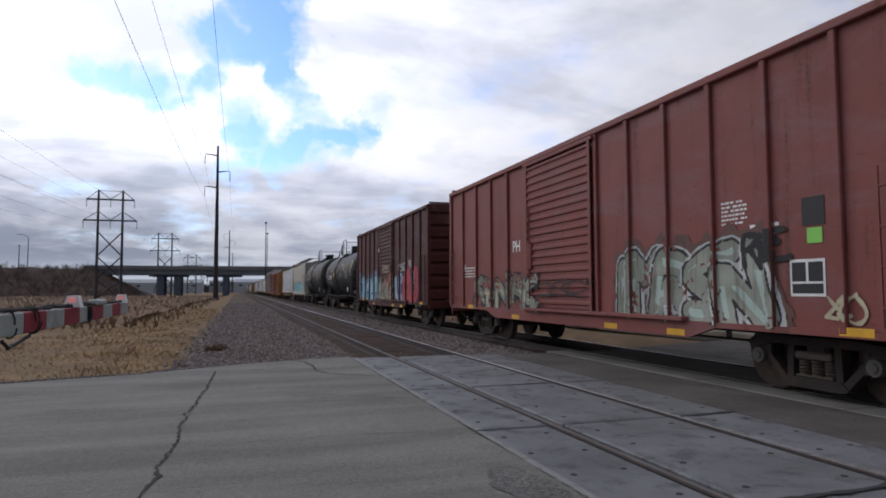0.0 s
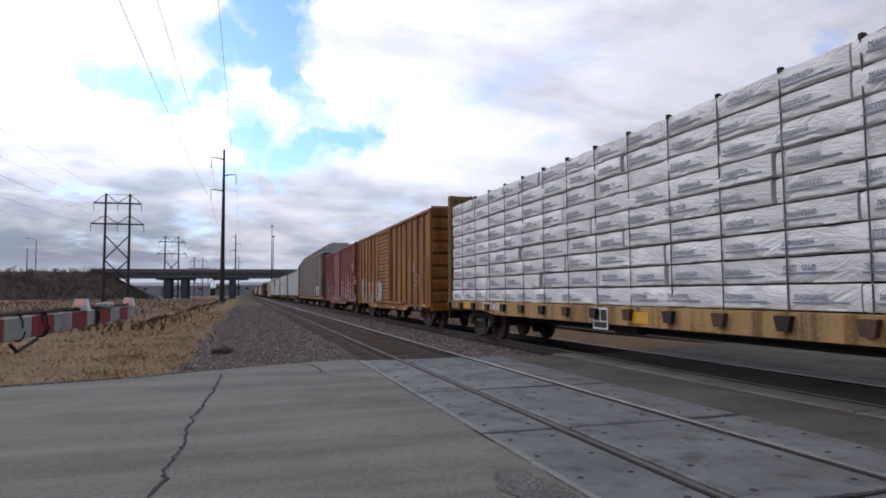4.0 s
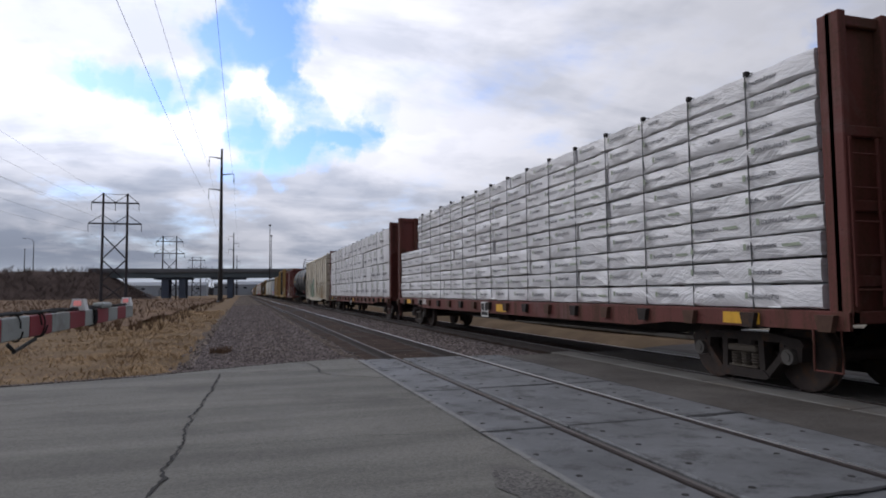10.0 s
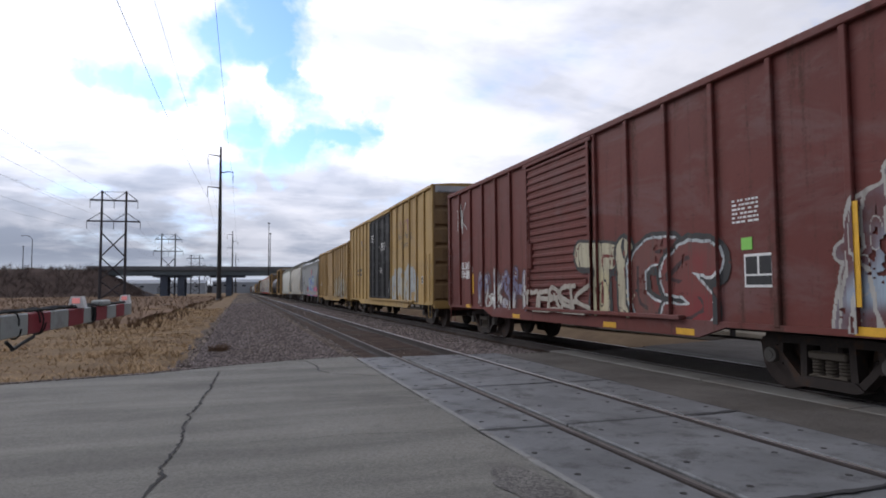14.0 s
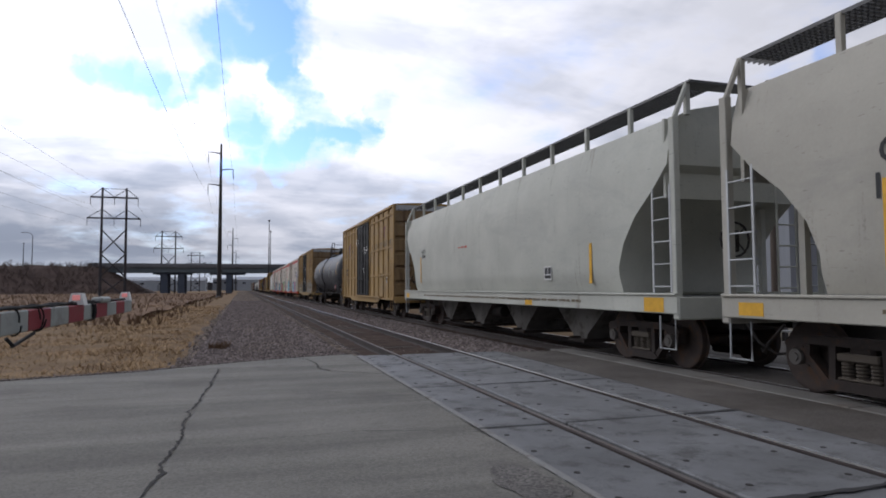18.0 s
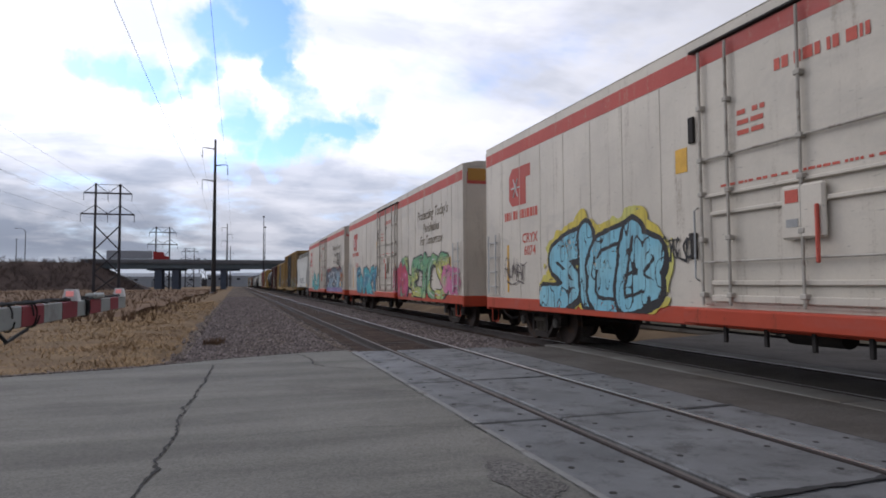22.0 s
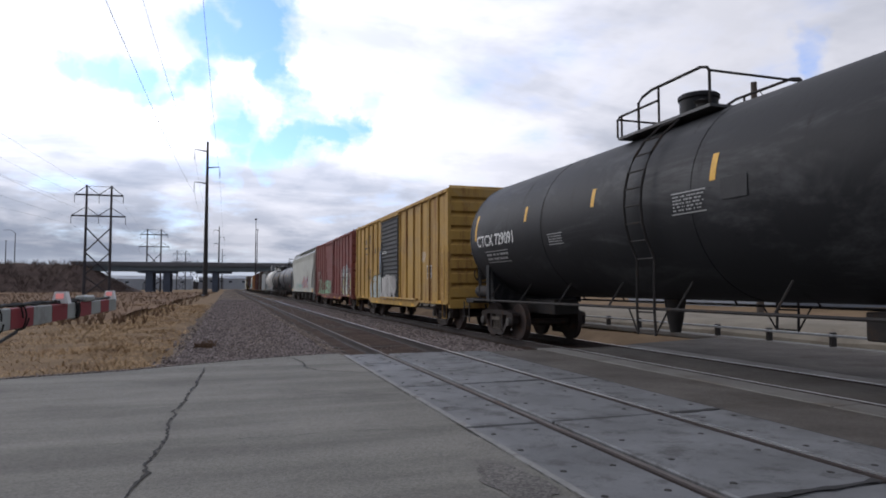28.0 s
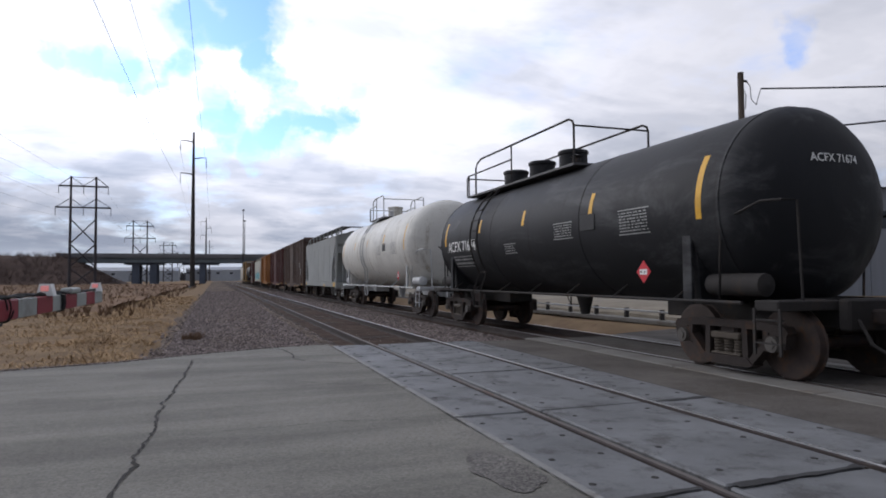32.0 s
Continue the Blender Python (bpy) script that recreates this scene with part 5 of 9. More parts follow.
def strokes(word, seed, length, height, wild, thin=False, block=False):
    """Segments (start, end, breadth) of each letter of a sprayed word; y runs from left to right as it is read. Block letters are
    angular, broad and lean on one another; the rest are rounded at the turns."""
    rnd = random.Random(seed)
    out = []
    cell = length / len(word)
    for i, ch in enumerate(word):
        wd = cell * (rnd.uniform(1.05, 1.45) if thin else rnd.uniform(0.92, 1.16) if block else rnd.uniform(0.76, 0.98))
        ox = i * cell + (cell - wd) / 2
        lift, grow, tilt = rnd.uniform(-0.07, 0.07) * height, rnd.uniform(0.88, 1.12), rnd.uniform(-0.14, 0.22)
        segs = []
        for run in LETTERS.get(ch, "bn").split():
            pts = []
            for c in run:
                k = ord(c) - 97
                u, v = k % 3 / 2, 1 - k // 3 / 4
                pts.append((ox + wd * u + tilt * (v - 0.5) * height + rnd.gauss(0, wild) * cell, (0.08 + 0.84 * v) * height * grow + lift + rnd.gauss(0, wild) * height))
            if block:                         # thrown-out ends
                for a, b in ((0, 1), (-1, -2)):
                    if rnd.random() < 0.6:
                        dx, dz = pts[a][0] - pts[b][0], pts[a][1] - pts[b][1]
                        f = rnd.uniform(0.05, 0.16) * height / (math.hypot(dx, dz) + 0.01)
                        pts[a] = (pts[a][0] + dx * f + rnd.gauss(0, 0.05) * cell, pts[a][1] + dz * f)
            for _ in range(1 if block else 2):
                cut = 0.13 if block else 0.28
                soft = [pts[0]]
                for p, q in zip(pts, pts[1:]):
                    soft += [(p[0] * (1 - cut) + q[0] * cut, p[1] * (1 - cut) + q[1] * cut), (p[0] * cut + q[0] * (1 - cut), p[1] * cut + q[1] * (1 - cut))]
                pts = soft + [pts[-1]]
            b0, b1 = rnd.uniform(0.75, 1.3), rnd.uniform(0.75, 1.3)
            n = len(pts) - 1
            segs += [(p, q, (b0 + (b1 - b0) * k / n) if block else 1.0) for k, (p, q) in enumerate(zip(pts, pts[1:]))]
        if thin and i + 1 < len(word):       # the hand runs on to the next letter
            a, b = segs[-1][1], ((i + 1.2) * cell, height * rnd.uniform(0.3, 0.9))
            mid = ((a[0] + b[0]) / 2, min(a[1], b[1]) - 0.05 * height)
            segs += [(a, mid, 1.0), (mid, b, 1.0)]
        out.append(segs)
    if thin and length > 1.0:                # a closing stroke under the word
        pts = [(length * q, -height * 0.12 + 0.10 * height * math.sin(9 * q + seed)) for q in (0.1, 0.3, 0.5, 0.7, 0.95)]
        out.append([(p, q, 1.0) for p, q in zip(pts, pts[1:])])
    return out


def mottle(U, V, su, sv, seed):
    """Smooth random field from 0 to 1 with cells of su by sv metres."""
    a, b = (U - U.min()) / su, (V - V.min()) / sv
    g = np.random.RandomState(seed).rand(int(a.max()) + 2, int(b.max()) + 2)
    i, j = a.astype(int), b.astype(int)
    fa, fb = a - i, b - j
    fa, fb = fa * fa * (3 - 2 * fa), fb * fb * (3 - 2 * fb)
    return (g[i, j] * (1 - fa) + g[i + 1, j] * fa) * (1 - fb) + (g[i, j + 1] * (1 - fa) + g[i + 1, j + 1] * fa) * fb


coats = {}


def spray(car, word, y_read, z0, length, height, surf, layers, seed=1, cut=9.0, wear=0.5):
    """layers: (stroke radius, material), outermost first; from 0.3 on a cloud behind the letters. surf(y, z) gives the x of the surface.
    y_read: the end at which reading starts; wear: how much has flaked and washed away."""
    layers = list(layers)
    coats[car.name] = coats.get(car.name, 0) + 1
    proud = 0.010 + 0.002 * coats[car.name]
    if len(layers) == 2 and layers[1][0] < 0.08 and layers[0][0] > 0.1:      # a fill and its outline
        layers = [(layers[0][0] + 0.035, layers[1][1]), layers[0]]
    fat = len([1 for r, _ in layers if 0.08 < r < 0.3]) > 1
    thin = max(r for r, _ in layers) < 0.06
    letters = strokes(word, seed, length, height, 0.05 if fat else 0.07 if thin else 0.03, thin, fat)
    grow = 1.15 if fat else 1.0
    col, fine = (0.012, 0.008) if thin else (0.016, 0.010)
    far = max(r for r, _ in layers) * grow * 1.3 + 0.20
    pad = far - 0.06
    ny, nz = int((length + 2 * pad) / col), int((height + 2 * pad) / fine)
    u = (np.arange(ny) + 0.5) * col - pad
    v = (np.arange(nz) + 0.5) * fine - pad
    U, V = np.meshgrid(u, v, indexing="ij")
    wob = 0.024 * (mottle(U, V, 0.10, 0.10, seed) - 0.5)
    patchy = mottle(U, V, 0.30, 0.22, seed + 1)
    band = mottle(U, V, 0.16, 0.45, seed + 2)

    def reach(segs, du=0.0, dv=0.0):
        dist = np.full(U.shape, 9.0)
        for (ax, az), (bx, bz), wide in segs:
            ax, bx, az, bz = ax + du, bx + du, az + dv, bz + dv
            i0, i1 = max(0, int((min(ax, bx) - far + pad) / col)), max(0, int((max(ax, bx) + far + pad) / col) + 1)
            j0, j1 = max(0, int((min(az, bz) - far + pad) / fine)), max(0, int((max(az, bz) + far + pad) / fine) + 1)
            P, Q = U[i0:i1, j0:j1] - ax, V[i0:i1, j0:j1] - az
            dx, dz = bx - ax, bz - az
            t = np.clip((P * dx + Q * dz) / (dx * dx + dz * dz + 1e-9), 0, 1)
            dist[i0:i1, j0:j1] = np.minimum(dist[i0:i1, j0:j1], np.hypot(P - t * dx, Q - t * dz) / wide)
        return dist + wob
    fields = [reach(s) for s in letters]
    top = np.full(U.shape, -1)
    whole = np.minimum.reduce(fields)
    body = [k for k, (r, _) in enumerate(layers) if r < 0.3]
    rnd = random.Random(seed + 5)
    for k, (r, _) in enumerate(layers):
        if r >= 0.3:
            top[whole + 0.22 * (mottle(U, V, 0.22, 0.22, seed + 3) - 0.45) < r] = k
            for _ in range(int(length * 2.5)):    # loose dots of overspray
                a, b, c = rnd.uniform(-pad, length + pad), rnd.uniform(0.3, 1.0) * height + r * rnd.uniform(0.3, 1.2), rnd.uniform(0.02, 0.07)
                top[(np.hypot(U - a, V - b) < c) & (top < 0)] = k
    for i, d in enumerate(fields):
        for n, k in enumerate(body):
            r = layers[k][0]
            if n == 0 and fat:       # outline with a thrown edge
                top[np.minimum(d, reach(letters[i], 0.05, -0.06)) < r * grow] = k
            elif n > 1 and r < 0.07:  # broken highlights inside the fill
                top[(d < r) & (patchy > 0.52)] = k
            else:
                top[d < r * (grow if fat and r > 0.08 else 1.0)] = k
                if fat and n == 1 and len(body) > 1:   # dark cuts and a second tone's edge inside the fill
                    top[(d < r * grow) & (np.abs(band - 0.5) < 0.022)] = body[0]
    flake = 0.45 * mottle(U, V, 0.05, 0.05, seed + 7) + 0.55 * mottle(U, V, 0.35, 0.25, seed + 8) - 0.10 * np.exp(-np.maximum(0, z0 + V - 0.93) / 0.25)
    wash = mottle(U, V, 0.035, 0.8, seed + 9)
    if not thin:
        top[(flake < 0.16 + 0.17 * wear) | (wash > 1.0 - 0.10 * wear)] = -1
    top[z0 + V < 0.90] = -1          # nothing below the car's side
    for k, (r, mat) in enumerate(layers):
        s = Shape()
        m = top == k
        for i in range(ny):
            d = np.diff(np.concatenate(([0], m[i].astype(np.int8), [0])))
            ya, yb = y_read - (u[i] - col / 2), y_read - (u[i] + col / 2)
            ym = (ya + yb) / 2
            for a, b in zip(np.where(d == 1)[0], np.where(d == -1)[0]):
                za, zb = z0 + v[a] - fine / 2, z0 + v[b - 1] + fine / 2
                n = max(1, int(math.ceil((zb - za) / cut)))
                for q in range(n):
                    p0, p1 = za + (zb - za) * q / n, za + (zb - za) * (q + 1) / n
                    s.add([(surf(ym, p0) - proud, ya, p0), (surf(ym, p0) - proud, yb, p0), (surf(ym, p1) - proud, yb, p1), (surf(ym, p1) - proud, ya, p1)], [(0, 1, 2, 3)])
        if s.f and len(s.f) > 3:
            part("graffiti", s, mat, car, "sprayed graffiti lettering", smooth=False, fix=False)


SPRAY = {}


def can(rgb, other=None):
    """Spray paint that fades between two colours."""
    key = (rgb, other)
    if key not in SPRAY:
        mat = bpy.data.materials.new("spray_paint")
        mat.use_nodes = True
        k = Nodes(mat.node_tree)
        where = k.n("ShaderNodeTexCoord").outputs["Object"]
        blend = k.ramp(k.noise(k.vmath("MULTIPLY", where, (1.0, 0.8, 1.5)).outputs[0], 0.9, 1, 0.4), 0.40, 0.60)
        tone = k.mix(blend, rgb, other or tuple(0.82 * c for c in rgb))
        dust = k.ramp(k.noise(where, 3.0, 5, 0.65), 0.45, 0.75, 0.0, 0.4)
        tone = k.mix(dust, tone, tuple(0.55 * c + 0.02 for c in rgb))
        grime = k.noise(k.vmath("MULTIPLY", where, (1.0, 5.0, 0.5)).outputs[0], 1.6, 5, 0.7)
        tone = k.mix(k.ramp(grime, 0.46, 0.74, 0.0, 0.6), tone, (0.085, 0.066, 0.055))
        k.n("ShaderNodeOutputMaterial", ins={0: k.n("ShaderNodeBsdfPrincipled", ins={"Base Color": tone, "Roughness": 0.6, "Specular IOR Level": 0.2}).outputs[0]})
        SPRAY[key] = mat
    return SPRAY[key]


WHITE_S, BLACK_S, SILVER = (0.60, 0.60, 0.57), (0.03, 0.03, 0.032), (0.36, 0.38, 0.37)
TEAL, BLUE_S, PALE_BLUE, GREEN_S, LIME = (0.08, 0.42, 0.48), (0.05, 0.13, 0.42), (0.30, 0.44, 0.55), (0.13, 0.33, 0.18), (0.32, 0.45, 0.12)
ORANGE_S, RED_S, PINK, PURPLE, CREAM, YELL = (0.42, 0.14, 0.04), (0.45, 0.05, 0.08), (0.55, 0.16, 0.30), (0.22, 0.13, 0.30), (0.50, 0.45, 0.30), (0.52, 0.50, 0.14)


# ---- boxcars ----


def boxcar(label, length, paint_mat, top=4.57, door="ribbed", door_at=0.3, door_wide=3.05, posts=1.13, door_mat=None, end_mat=None, roof_mat=None, grid=False,
           big_ribs=False, group="railway boxcars", post_mat=None, sill_mat=None, name="boxcar"):
    """A boxcar with side posts, doors, ribbed ends, roof, sills, ladders and running gear. Returns (car, surf, half length)."""
    car = thing(name, label, "boxcar", group)
    h, b, o = length / 2, 1.515, 1.578
    door_mat, end_mat, roof_mat = door_mat or paint_mat, end_mat or paint_mat, roof_mat or paint_mat
    z0 = 0.92
    part("body", Shape().box(-b, b, -h + 0.10, h - 0.10, z0, top, 0.02), paint_mat, car)
    lo, hi = door_at - door_wide / 2, door_at + door_wide / 2
    ys = []
    y = -h + 0.10
    n1 = max(1, round((lo + h) / posts))
    n2 = max(1, round((h - hi) / posts))
    ys += [-h + 0.09 + (lo - 0.10 + h - 0.09) * k / n1 for k in range(n1 + 1)]
    ys += [hi + 0.10 + (h - 0.09 - hi - 0.10) * k / n2 for k in range(n2 + 1)]
    for sx in (-1, 1):
        for y in ys:
            edge = abs(abs(y) - (h - 0.09)) < 0.02
            wd = 0.085 if edge else 0.05
            part("side_post", Shape().box(sx * b, sx * o, y - wd, y + wd, z0 - 0.02, top - 0.06, 0.012), post_mat or paint_mat, car)
        if grid:
            for z in (2.05, 3.35, top - 0.42):
                for a, c in zip(ys, ys[1:]):
                    if a > lo - 0.2 and c < hi + 0.2 or c - a > 2:
                        continue
                    part("side_rail", Shape().box(sx * b, sx * (o - 0.01), a + 0.05, c - 0.05, z - 0.045, z + 0.045, 0.01), post_mat or paint_mat, car)
        part("side_sill", Shape().prism([(-h + 0.12, z0 + 0.02), (h - 0.12, z0 + 0.02), (h - 0.12, z0 - 0.06), (h - 3.3, z0 - 0.06), (h - 3.9, z0 - 0.24), (-h + 3.9, z0 - 0.24),
                                         (-h + 3.3, z0 - 0.06), (-h + 0.12, z0 - 0.06)], sx * (b - 0.03), sx * (o - 0.012)), sill_mat or paint_mat, car)
        part("top_plate", Shape().box(sx * (b - 0.02), sx * (o + 0.02), -h + 0.04, h - 0.04, top - 0.10, top + 0.02, 0.015), roof_mat, car)
        # doors
        x = sx * (o + 0.012)
        if door == "ribbed":
            prof, z = [], 1.02
            while z < top - 0.30:
                prof += [(x, z), (x, z + 0.075), (x + sx * 0.035, z + 0.10), (x + sx * 0.035, z + 0.15)]
                z += 0.175
            d = part("door", Shape().sheet(prof, lo + 0.05, hi - 0.05, 0.03 if sx > 0 else -0.03), door_mat, car, "ribbed sliding door")
            for yy in (lo + 0.04, hi - 0.04):
                part("door_edge", Shape().box(x - 0.03, x + sx * 0.045, yy - 0.05, yy + 0.05, 0.98, top - 0.12, 0.01), door_mat, d)
            part("lock_bar", Shape().box(x, x + sx * 0.07, hi - 0.35, hi - 0.15, 1.9, 2.5, 0.02).tube([(x + sx * 0.06, hi - 0.25, 1.2), (x + sx * 0.06, hi - 0.25, 3.4)], 0.02, 5), door_mat, d)
            part("lock_bar", Shape().box(x, x + sx * 0.05, lo + 0.15, lo + 0.3, 1.5, 1.62, 0.02), door_mat, d)
        else:
            leaves = ((lo, (lo + hi) / 2 - 0.02), ((lo + hi) / 2 + 0.02, hi)) if door == "double" else ((lo, hi),)
            for a, c in leaves:
                d = part("door", Shape().box(sx * (b - 0.02), x, a + 0.03, c - 0.03, 1.02, top - 0.22, 0.02), door_mat, car, "dark plug door")
                zs = [1.08, 1.9, 2.75, 3.6, top - 0.3]
                for z in zs:
                    part("door_beam", Shape().box(x, x + sx * 0.04, a + 0.05, c - 0.05, z - 0.04, z + 0.04, 0.012), door_mat, d)
                for k in range(3):
                    yy = a + 0.07 + (c - a - 0.14) * k / 2
                    part("door_post", Shape().box(x, x + sx * 0.035, yy - 0.035, yy + 0.035, 1.06, top - 0.26, 0.01), door_mat, d)
                for yy in (a + (c - a) * 0.3, a + (c - a) * 0.72):
                    part("lock_rod", Shape().tube([(x + sx * 0.06, yy, 1.05), (x + sx * 0.06, yy, top - 0.28)], 0.018, 5), door_mat, d)
        part("door_track", Shape().box(sx * b, x + sx * 0.07, lo - door_wide * 0.9, hi + 0.1, 0.93, 1.0, 0.01), sill_mat or paint_mat, car)
        part("door_rail", Shape().box(sx * b, x + sx * 0.05, lo - 0.1, hi + 0.1, top - 0.20, top - 0.12, 0.01), roof_mat, car)
    # ends with horizontal ribs
    for se in (-1, 1):
        prof, z = [(se * (h - 0.10), 0.98)], 1.0
        step = 0.68 if big_ribs else 0.46
        while z < top - 0.25:
            g = 0.07 if big_ribs else 0.06
            prof += [(se * (h - 0.10), z + g), (se * (h - 0.01), z + g + 0.05), (se * (h - 0.01), z + step - 0.09), (se * (h - 0.10), z + step)]
            z += step
        prof.append((se * (h - 0.10), top - 0.02))
        part("end_panel", Shape().sheet(prof, -b + 0.02, b - 0.02, 0.02 * (1 if se < 0 else -1), "x"), end_mat, car)
        for sx in (-1, 1):
            part("corner_post", Shape().box(sx * (b - 0.06), sx * (b + 0.02), se * (h - 0.13), se * h, 0.86, top, 0.012), end_mat, car)
        part("end_sill", Shape().box(-b, b, se * (h - 0.16), se * (h + 0.02), 0.74, 1.02, 0.02), sill_mat or paint_mat, car)
    # roof: shallow gable with cross seams
    pts = [(-b - 0.05, top - 0.01), (-b * 0.5, top + 0.05), (0, top + 0.07), (b * 0.5, top + 0.05), (b + 0.05, top - 0.01)]
    r = Shape().prism(pts + [(b, top - 0.06), (-b, top - 0.06)], -h + 0.02, h - 0.02, "y")
    n = int(length / 1.2)
    for k in range(n + 1):
        y = -h + 0.08 + (length - 0.16) * k / n
        r.sheet([(p[0] * 0.99, p[1] + 0.004) for p in pts], y - 0.03, y + 0.03, 0.035)
    part("roof", r, roof_mat, car)
    running_gear(car, h, 2.05)
    for sx in (-1, 1):
        for se, n in ((-1, 4), (1, 4)):
            ladder(car, se * (h - 0.42), sx * (o + 0.06), 1.0, 2.75, 0.40, n, sill_mat or paint_mat)
            stirrup(car, se * (h - 0.42), sx * (o - 0.02), sill_mat or paint_mat)
    ladder(car, -h - 0.06, 0.85, 1.05, 2.7, 0.42, 4, end_mat, True)
    handwheel(car, -h - 0.14, 1.85, under_black)
    part("end_platform", Shape().box(-0.9, 0.9, -h - 0.32, -h - 0.04, 1.02, 1.06), grating_mat, car)
    posts_at = sorted(ys)

    def surf(y, z):
        if lo - 0.02 < y < hi + 0.02:
            return -o - 0.052
        for p in posts_at:
            if abs(y - p) < 0.052:
                return -o
        return -b
    return car, surf, h


def reporting(car, h, words, size=0.30, mat=None, y=None, z=2.45, x=-1.519):
    """Reporting marks near the trailing end."""
    lettering(car, words, (x, h - 1.75 if y is None else y, z), size, mat or letter_white)


# ---- insulated cars ----


def reefer(label, length, body, stripe_mat, sill_mat, top=5.14, group="white insulated railway cars"):
    """Smooth-sided insulated car with a plug door, top stripe, coloured sill and recessed ladders."""
    car = thing("refrigerator_car", label, "boxcar", group)
    h, b = length / 2, 1.565
    part("body", Shape().box(-b, b, -h, h, 0.98, top, 0.03), body, car)
    pts = [(-b - 0.005, top - 0.005), (-b * 0.7, top + 0.10), (0, top + 0.14), (b * 0.7, top + 0.10), (b + 0.005, top - 0.005), (b - 0.03, top - 0.06), (-b + 0.03, top - 0.06)]
    part("roof", Shape().prism(pts, -h - 0.02, h + 0.02, "y"), body, car)
    d0, d1 = -2.02, 1.75
    for sx in (-1, 1):
        part("colour_band", Shape().box(sx * b, sx * (b + 0.006), -h + 0.01, h - 0.01, top - 0.50, top - 0.20), stripe_mat, car, "faded red painted band")
        part("side_sill", Shape().box(sx * (b - 0.1), sx * (b + 0.012), -h + 0.02, h - 0.02, 0.78, 1.06, 0.015), sill_mat, car, "orange-red side sill")
        for k in range(1, 19):
            y = -h + length * k / 19
            if d0 - 0.2 < y < d1 + 0.2:
                continue
            part("panel_seam", Shape().box(sx * b, sx * (b + 0.008), y - 0.010, y + 0.010, 1.06, top - 0.52), body, car)
        # wide plug door: flat upper leaf, recessed lower panel, locking rods with brackets and a lock box
        x = sx * (b + 0.05)
        d = part("door", Shape().box(sx * (b - 0.02), x, d0, d1, 2.68, top - 0.24, 0.03).box(sx * (b - 0.02), x, d0, d0 + 0.16, 1.1, 2.68, 0.02).box(
            sx * (b - 0.02), x, d1 - 0.16, d1, 1.1, 2.68, 0.02).box(sx * (b - 0.02), x - sx * 0.03, d0 + 0.16, d1 - 0.16, 1.1, 2.68), body, car, "white plug door with locking rods")
        part("colour_band", Shape().box(x, x + sx * 0.004, d0 + 0.02, d1 - 0.02, top - 0.50, top - 0.26), stripe_mat, d)
        for z, t in ((1.20, 0.05), (1.42, 0.035), (2.42, 0.03)):
            part("door_beam", Shape().box(x - sx * 0.03, x + sx * 0.025, d0 + 0.18, d1 - 0.18, z - t, z + t, 0.012), body, d)
        part("door_ledge", Shape().box(x, x + sx * 0.03, d0 + 0.05, d1 - 0.05, 2.66, 2.71, 0.01), body, d)
        for y in (-1.97, -1.35, -0.09, 1.15, 1.70):
            part("lock_rod", Shape().tube([(x + sx * 0.06, y, 1.1), (x + sx * 0.06, y, top - 0.30)], 0.024, 6), door_hardware, d)
            for z in (1.25, 2.05, 2.72, 3.22, 4.0):
                part("rod_bracket", Shape().box(x, x + sx * 0.09, y - 0.05, y + 0.05, z - 0.035, z + 0.035, 0.01), door_hardware, d)
        for z in (1.72, 3.22):
            part("lock_rod", Shape().tube([(x + sx * 0.05, d0 + 0.05, z), (x + sx * 0.05, d1 - 0.05, z)], 0.018, 6), door_hardware, d)
        part("lock_box", Shape().box(x, x + sx * 0.08, -0.42, 0.22, 1.95, 2.62, 0.03), body, d, "white lock box with red tags")
        part("lock_lever", Shape().box(x + sx * 0.08, x + sx * 0.13, -0.37, -0.32, 1.65, 2.35, 0.015), letter_red, d, "red lever")
        part("lock_tag", Shape().box(x + sx * 0.08, x + sx * 0.086, -0.06, 0.14, 2.40, 2.56), letter_red, d)
        part("lock_tag", Shape().box(x + sx * 0.08, x + sx * 0.086, -0.05, 0.13, 2.10, 2.20), letter_dim, d)
        part("door_track", Shape().box(sx * b, x + sx * 0.12, d0 - 0.1, 2.1, 0.82, 1.05, 0.02), sill_mat, car, "orange-red door track beam")
        part("door_rail", Shape().box(sx * b, x + sx * 0.05, -2.3, 1.95, top - 0.24, top - 0.20, 0.01), under_black, car)
        for z in (3.75, 1.98):
            part("vent", Shape().box(sx * b, sx * (b + 0.05), d1 + 0.18, d1 + 0.30, z - 0.2, z + 0.2, 0.01), under_black, car)
        part("notice_plate", Shape().box(sx * b, sx * (b + 0.008), d1 + 0.38, d1 + 0.66, 3.14, 3.52), reflector, car, "yellow notice plate")
        part("notice_plate", Shape().box(x - sx * 0.03, x - sx * 0.024, d0 + 0.28, d0 + 0.38, 1.80, 2.30), reflector, d, "yellow notice plate")
        part("grab_rail", Shape().tube([(sx * b, d1 + 0.16, 1.45), (sx * (b + 0.07), d1 + 0.16, 1.5), (sx * (b + 0.07), d1 + 0.16, 2.5), (sx * b, d1 + 0.16, 2.55)], 0.016, 5), galvanised, car)
        for k in range(5):
            y = d0 + 0.4 + k * 0.75
            part("track_hanger", Shape().box(sx * (b - 0.02), sx * (b + 0.03), y - 0.03, y + 0.03, 0.58, 0.82, 0.008), under_black, car)
